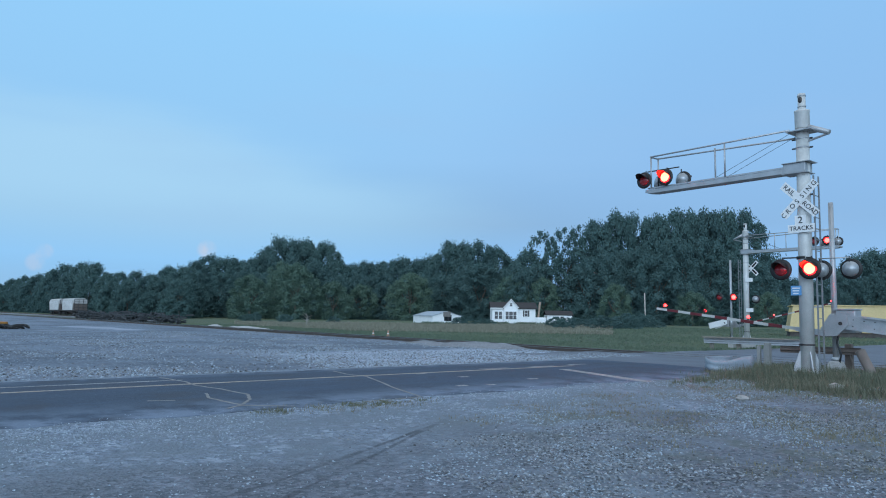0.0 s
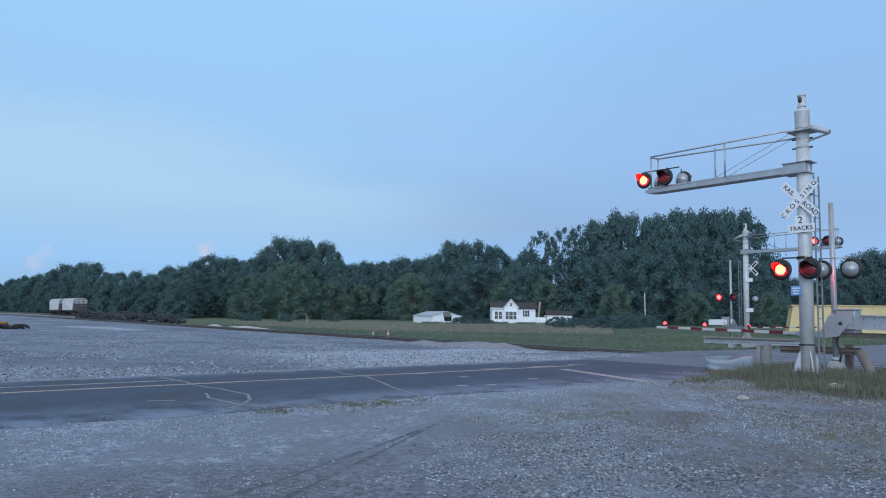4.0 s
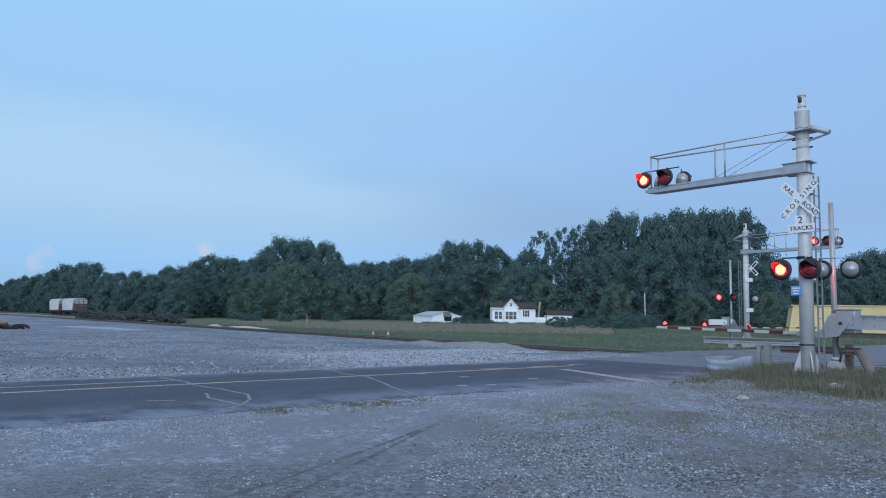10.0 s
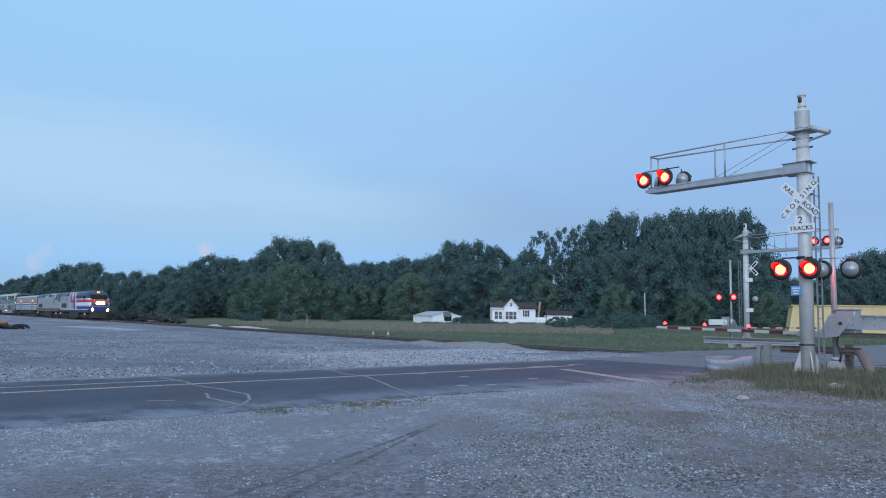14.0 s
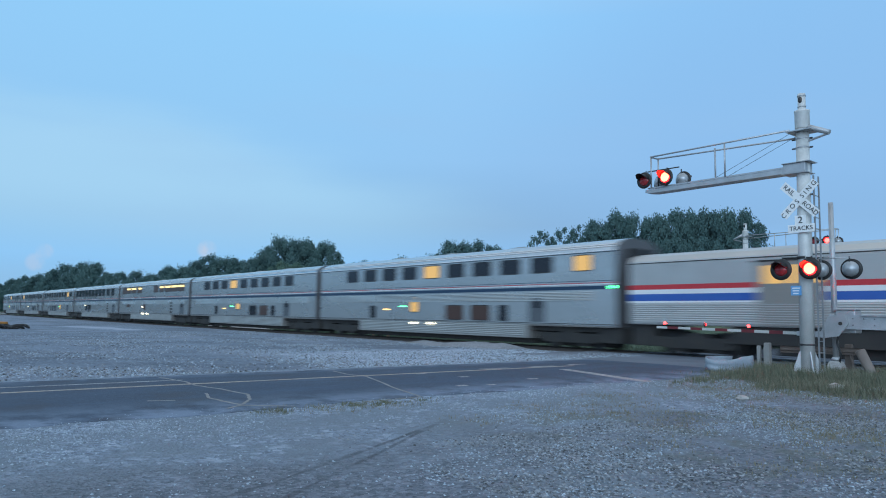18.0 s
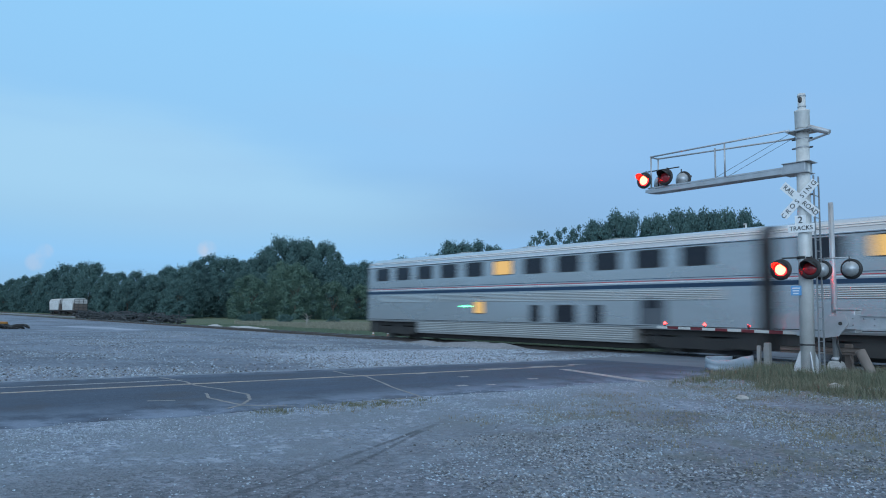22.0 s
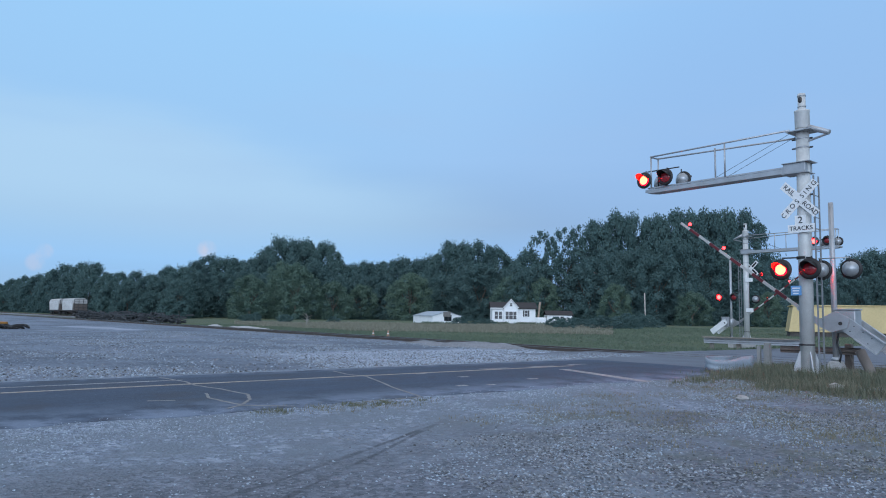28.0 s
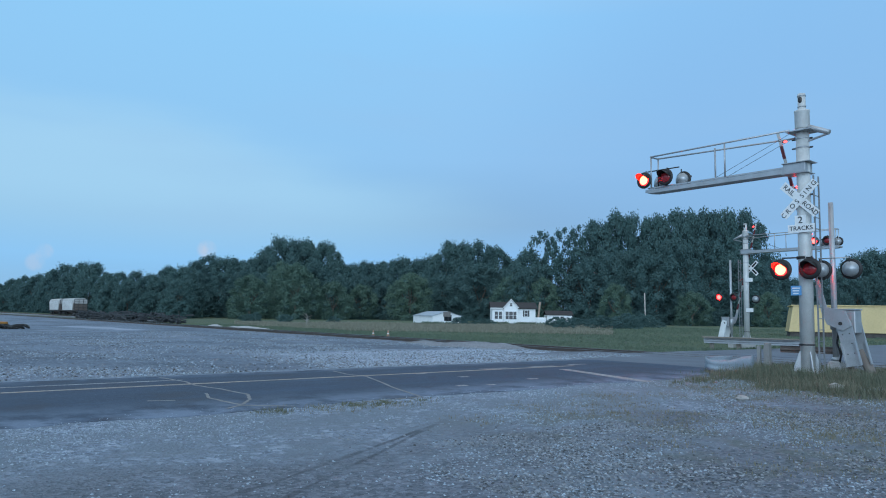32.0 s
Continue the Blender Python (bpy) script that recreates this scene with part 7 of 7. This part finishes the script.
def grass(name, label, count, where, h, w, mat, seed, bend=0.5):
    r = random.Random(seed)
    vs, fs = [], []
    made = 0
    while made < count:
        x, y, keep, k = where(r)
        if r.random() > keep:
            continue
        made += 1
        z = ground_height(x, y) - 0.01
        for b in range(3):
            a = r.uniform(0, 6.28)
            hh = h * k * r.uniform(0.4, 1.15)
            ww = w * r.uniform(0.6, 1.3)
            dx, dy = math.cos(a), math.sin(a)
            px, py = x + r.gauss(0, 0.03), y + r.gauss(0, 0.03)
            lx, ly = dx * hh * bend * r.random(), dy * hh * bend * r.random()
            i = len(vs)
            vs += [(px - dy * ww, py + dx * ww, z), (px + dy * ww, py - dx * ww, z), (px + dy * ww * 0.6 + lx * 0.4, py - dx * ww * 0.6 + ly * 0.4, z + hh * 0.6), (px - dy * ww * 0.6 + lx * 0.4, py + dx * ww * 0.6 + ly * 0.4, z + hh * 0.6), (px + lx, py + ly, z + hh)]
            fs += [(i, i + 1, i + 2, i + 3), (i + 3, i + 2, i + 4)]
    return scatter_mesh(name, vs, fs, mat, label, "grass")


GRASS_DRY = stone_material("dry_weeds", (0.13, 0.13, 0.085), (0.24, 0.215, 0.155))
WEED = stone_material("green_weeds", (0.09, 0.105, 0.07), (0.165, 0.17, 0.115))
GRASS_GREEN = stone_material("green_grass", (0.085, 0.122, 0.082), (0.135, 0.175, 0.118))
GRASS_TALL = stone_material("seeding_grass", (0.17, 0.17, 0.125), (0.26, 0.245, 0.19))


def foot(r):
    x, y = r.uniform(-10.6, -1.0), r.uniform(12.6, 23.0)
    n = 1.3 * noise.noise(Vector((x * 0.8, y * 0.8, 3.0)))
    edge = min(1.0, max(0.0, (y - 12.9 - 1.3 * n - (0.0 if x > -9.2 else 2.5)) / 2.0))
    lane = 1.0 if x > -9.5 or y > 16.5 else 0.2
    return x, y, edge * edge * max(0.05, 0.45 + 1.2 * n) * lane, max(0.25, 0.3 + 0.6 * edge + 0.5 * n)


TUFTS = ((-9.25, 6.04), (-7.23, 6.6), (-7.0, 7.65), (-6.7, 8.7), (-9.3, 5.4), (-9.2, 6.6), (-6.2, 9.6), (-5.4, 8.2), (-4.6, 7.0), (-3.6, 9.6), (-5.0, 11.0), (-7.6, 11.6), (-3.2, 6.9))


CLUMPS = random.Random(17)
TUFTS += tuple((CLUMPS.uniform(-8.3, -1.2), CLUMPS.uniform(7.5, 15.5)) for _ in range(60))


def tufts(r):
    c = r.choice(TUFTS)
    return c[0] + r.gauss(0, 0.28), c[1] + r.gauss(0, 0.28), 0.8, 0.5 + 0.5 * r.random()


RANK = ((-8.6, 17.6), (-8.0, 16.8), (-9.0, 18.3), (-6.8, 18.2), (-6.2, 17.4), (-7.3, 18.6), (-9.4, 18.9), (-7.6, 17.6))


def rank_growth(r):
    c = r.choice(RANK)
    return c[0] + r.gauss(0, 0.4), c[1] + r.gauss(0, 0.35), 0.8, 0.4 + 0.8 * r.random()


def road_edge(r):
    y = r.uniform(4.2, 7.6)
    return -9.5 + r.gauss(0.1, 0.16), y, max(0.0, 0.25 + 1.6 * noise.noise(Vector((y * 2.1, 3.0, 0)))), 0.4 + 0.7 * r.random()


def field_edge(r):
    x, y = r.uniform(-95, 6), r.uniform(30.2, 41)
    if -17.8 < x < -9.4:
        return x, y, 0.0, 1.0
    n = noise.noise(Vector((x * 0.12, y * 0.25, 7.0)))
    return x, y, max(0.15, 0.6 + n), 0.7 + 0.5 * n - 0.3 * (y < 31.2)


def far_field(r):
    px, d = r.uniform(420, 1085), r.uniform(76, 138)
    a = axis(px)
    x, y = a[0] * d, a[1] * d
    n = noise.noise(Vector((x * 0.05, y * 0.12, 1.0)))
    return x, y, max(0.1, 0.6 + 1.2 * n) if y > 40 else 0.0, 0.8 + 0.6 * n


def house_front(r):
    px = r.uniform(735, 1010)
    d = 144 + r.gauss(0, 1.2) if px < 850 else 159 + r.gauss(0, 1.5)
    a = axis(px)
    return a[0] * d, a[1] * d, max(0.0, 0.4 + 1.3 * noise.noise(Vector((px * 0.06, 2.0, 0.0)))), 0.5 + 0.8 * r.random()


def mown_field(r):
    px, d = r.uniform(420, 1568), r.uniform(50, 125)
    a = axis(px)
    x, y = a[0] * d, a[1] * d
    n = noise.noise(Vector((x * 0.06, y * 0.1, 6.0)))
    return x, y, max(0.1, 0.6 + n) if y > 31 and not -18 < x < -9 and (d < 78 or px > 1060) else 0.0, 0.7 + 0.5 * n


grass("weeds", "rank green weeds round the signal foot", 9000, foot, 0.2, 0.006, WEED, 5, 1.0)
grass("tall_weeds", "tall rank weeds before the mast and guard rail", 2600, rank_growth, 0.34, 0.006, WEED, 35, 0.6)
grass("dry_weeds", "dry straw-coloured weeds round the signal foot", 6000, foot, 0.24, 0.004, GRASS_DRY, 15, 0.9)
grass("grass_tufts", "small green tufts in the gravel", 6000, tufts, 0.06, 0.006, GRASS_DRY, 6, 0.9)
grass("road_edge_weeds", "dark low weeds along the broken road edge", 420, road_edge, 0.06, 0.007, WEED, 16, 0.9)
grass("field_grass", "rough green grass along the track", 16000, field_edge, 0.2, 0.04, GRASS_GREEN, 7)
grass("tall_grass", "tall seeding grass across the field", 17000, far_field, 0.4, 0.06, GRASS_TALL, 8)
grass("yard_weeds", "tall weeds before the house and sheds", 1500, house_front, 0.45, 0.05, GRASS_GREEN, 28)
grass("mown_grass", "short green grass in the field", 12000, mown_field, 0.24, 0.05, GRASS_GREEN, 18)
# ---- movement ----
def motions():
    """The train at a steady 40.4 m/s, the gates, and the flashers by turns."""
    for ob, tail in CONSIST:
        at = lambda t: 49.9 + 40.38 * (t - 18.0) - tail
        walk(ob, [(t, pose(at(t), 25.8675, 0)) for t in (0.0, 0.1, 4.0, 8.0, 12.0, 16.0, 20.0, 24.0, 28.0, 31.9, 32.0)])
    lift = ((0.0, 7.0), (0.3, 4.9), (0.6, 2.8), (0.9, 1.2), (1.1, 0.86), (25.5, 0.86), (26.0, 7.2), (26.5, 15.3), (27.0, 23.8), (27.5, 30.8), (28.0, 36.7), (28.5, 42.5), (29.0, 48.2), (29.5, 53.5), (30.0, 58.8), (30.5, 63.9), (31.0, 68.8), (31.5, 73.6), (32.0, 77.4))
    for (arm, side), gain in zip(GATES, (1.0, 0.98)):
        first = 1.0 if side < 0 else 2.0
        walk(arm, [(t, pose(*PIVOT, 0, (a * (first if t < 1.2 else gain)), 0)) for t, a in lift])
    # each lamp glows for half of every 1.205 s and turns in three ticks; a lamp cools a moment after the other is lit
    for lens, phase in FLASHERS:
        base = lens.matrix_basis.copy()
        state = 0.0 if phase == 0 else 180.0
        rows = [(0.0, base @ pose(0, 0, 0, 0, 0, state))]
        n = -1
        while 0.7 + 0.6027 * n < 31.85:
            lit = round(state / 180.0) % 2 == 0
            tick = round((0.7 + 0.6027 * n + (0.045 if lit else 0.0)) * FPS)
            if tick % FPS == 0:
                tick += 1 if lit else -2
            elif (tick + 1) % FPS == 0:
                tick -= 1
            rows.append(((tick - 1) / FPS, base @ pose(0, 0, 0, 0, 0, state)))
            for k in range(3):
                rows.append(((tick + k) / FPS, base @ pose(0, 0, 0, 0, 0, state + 60 * (k + 1))))
            state += 180.0
            rows.append(((tick + 3) / FPS, base @ pose(0, 0, 0, 0, 0, state)))
            n += 1
        rows.append((32.0, base @ pose(0, 0, 0, 0, 0, state)))
        walk(lens, rows)


motions()
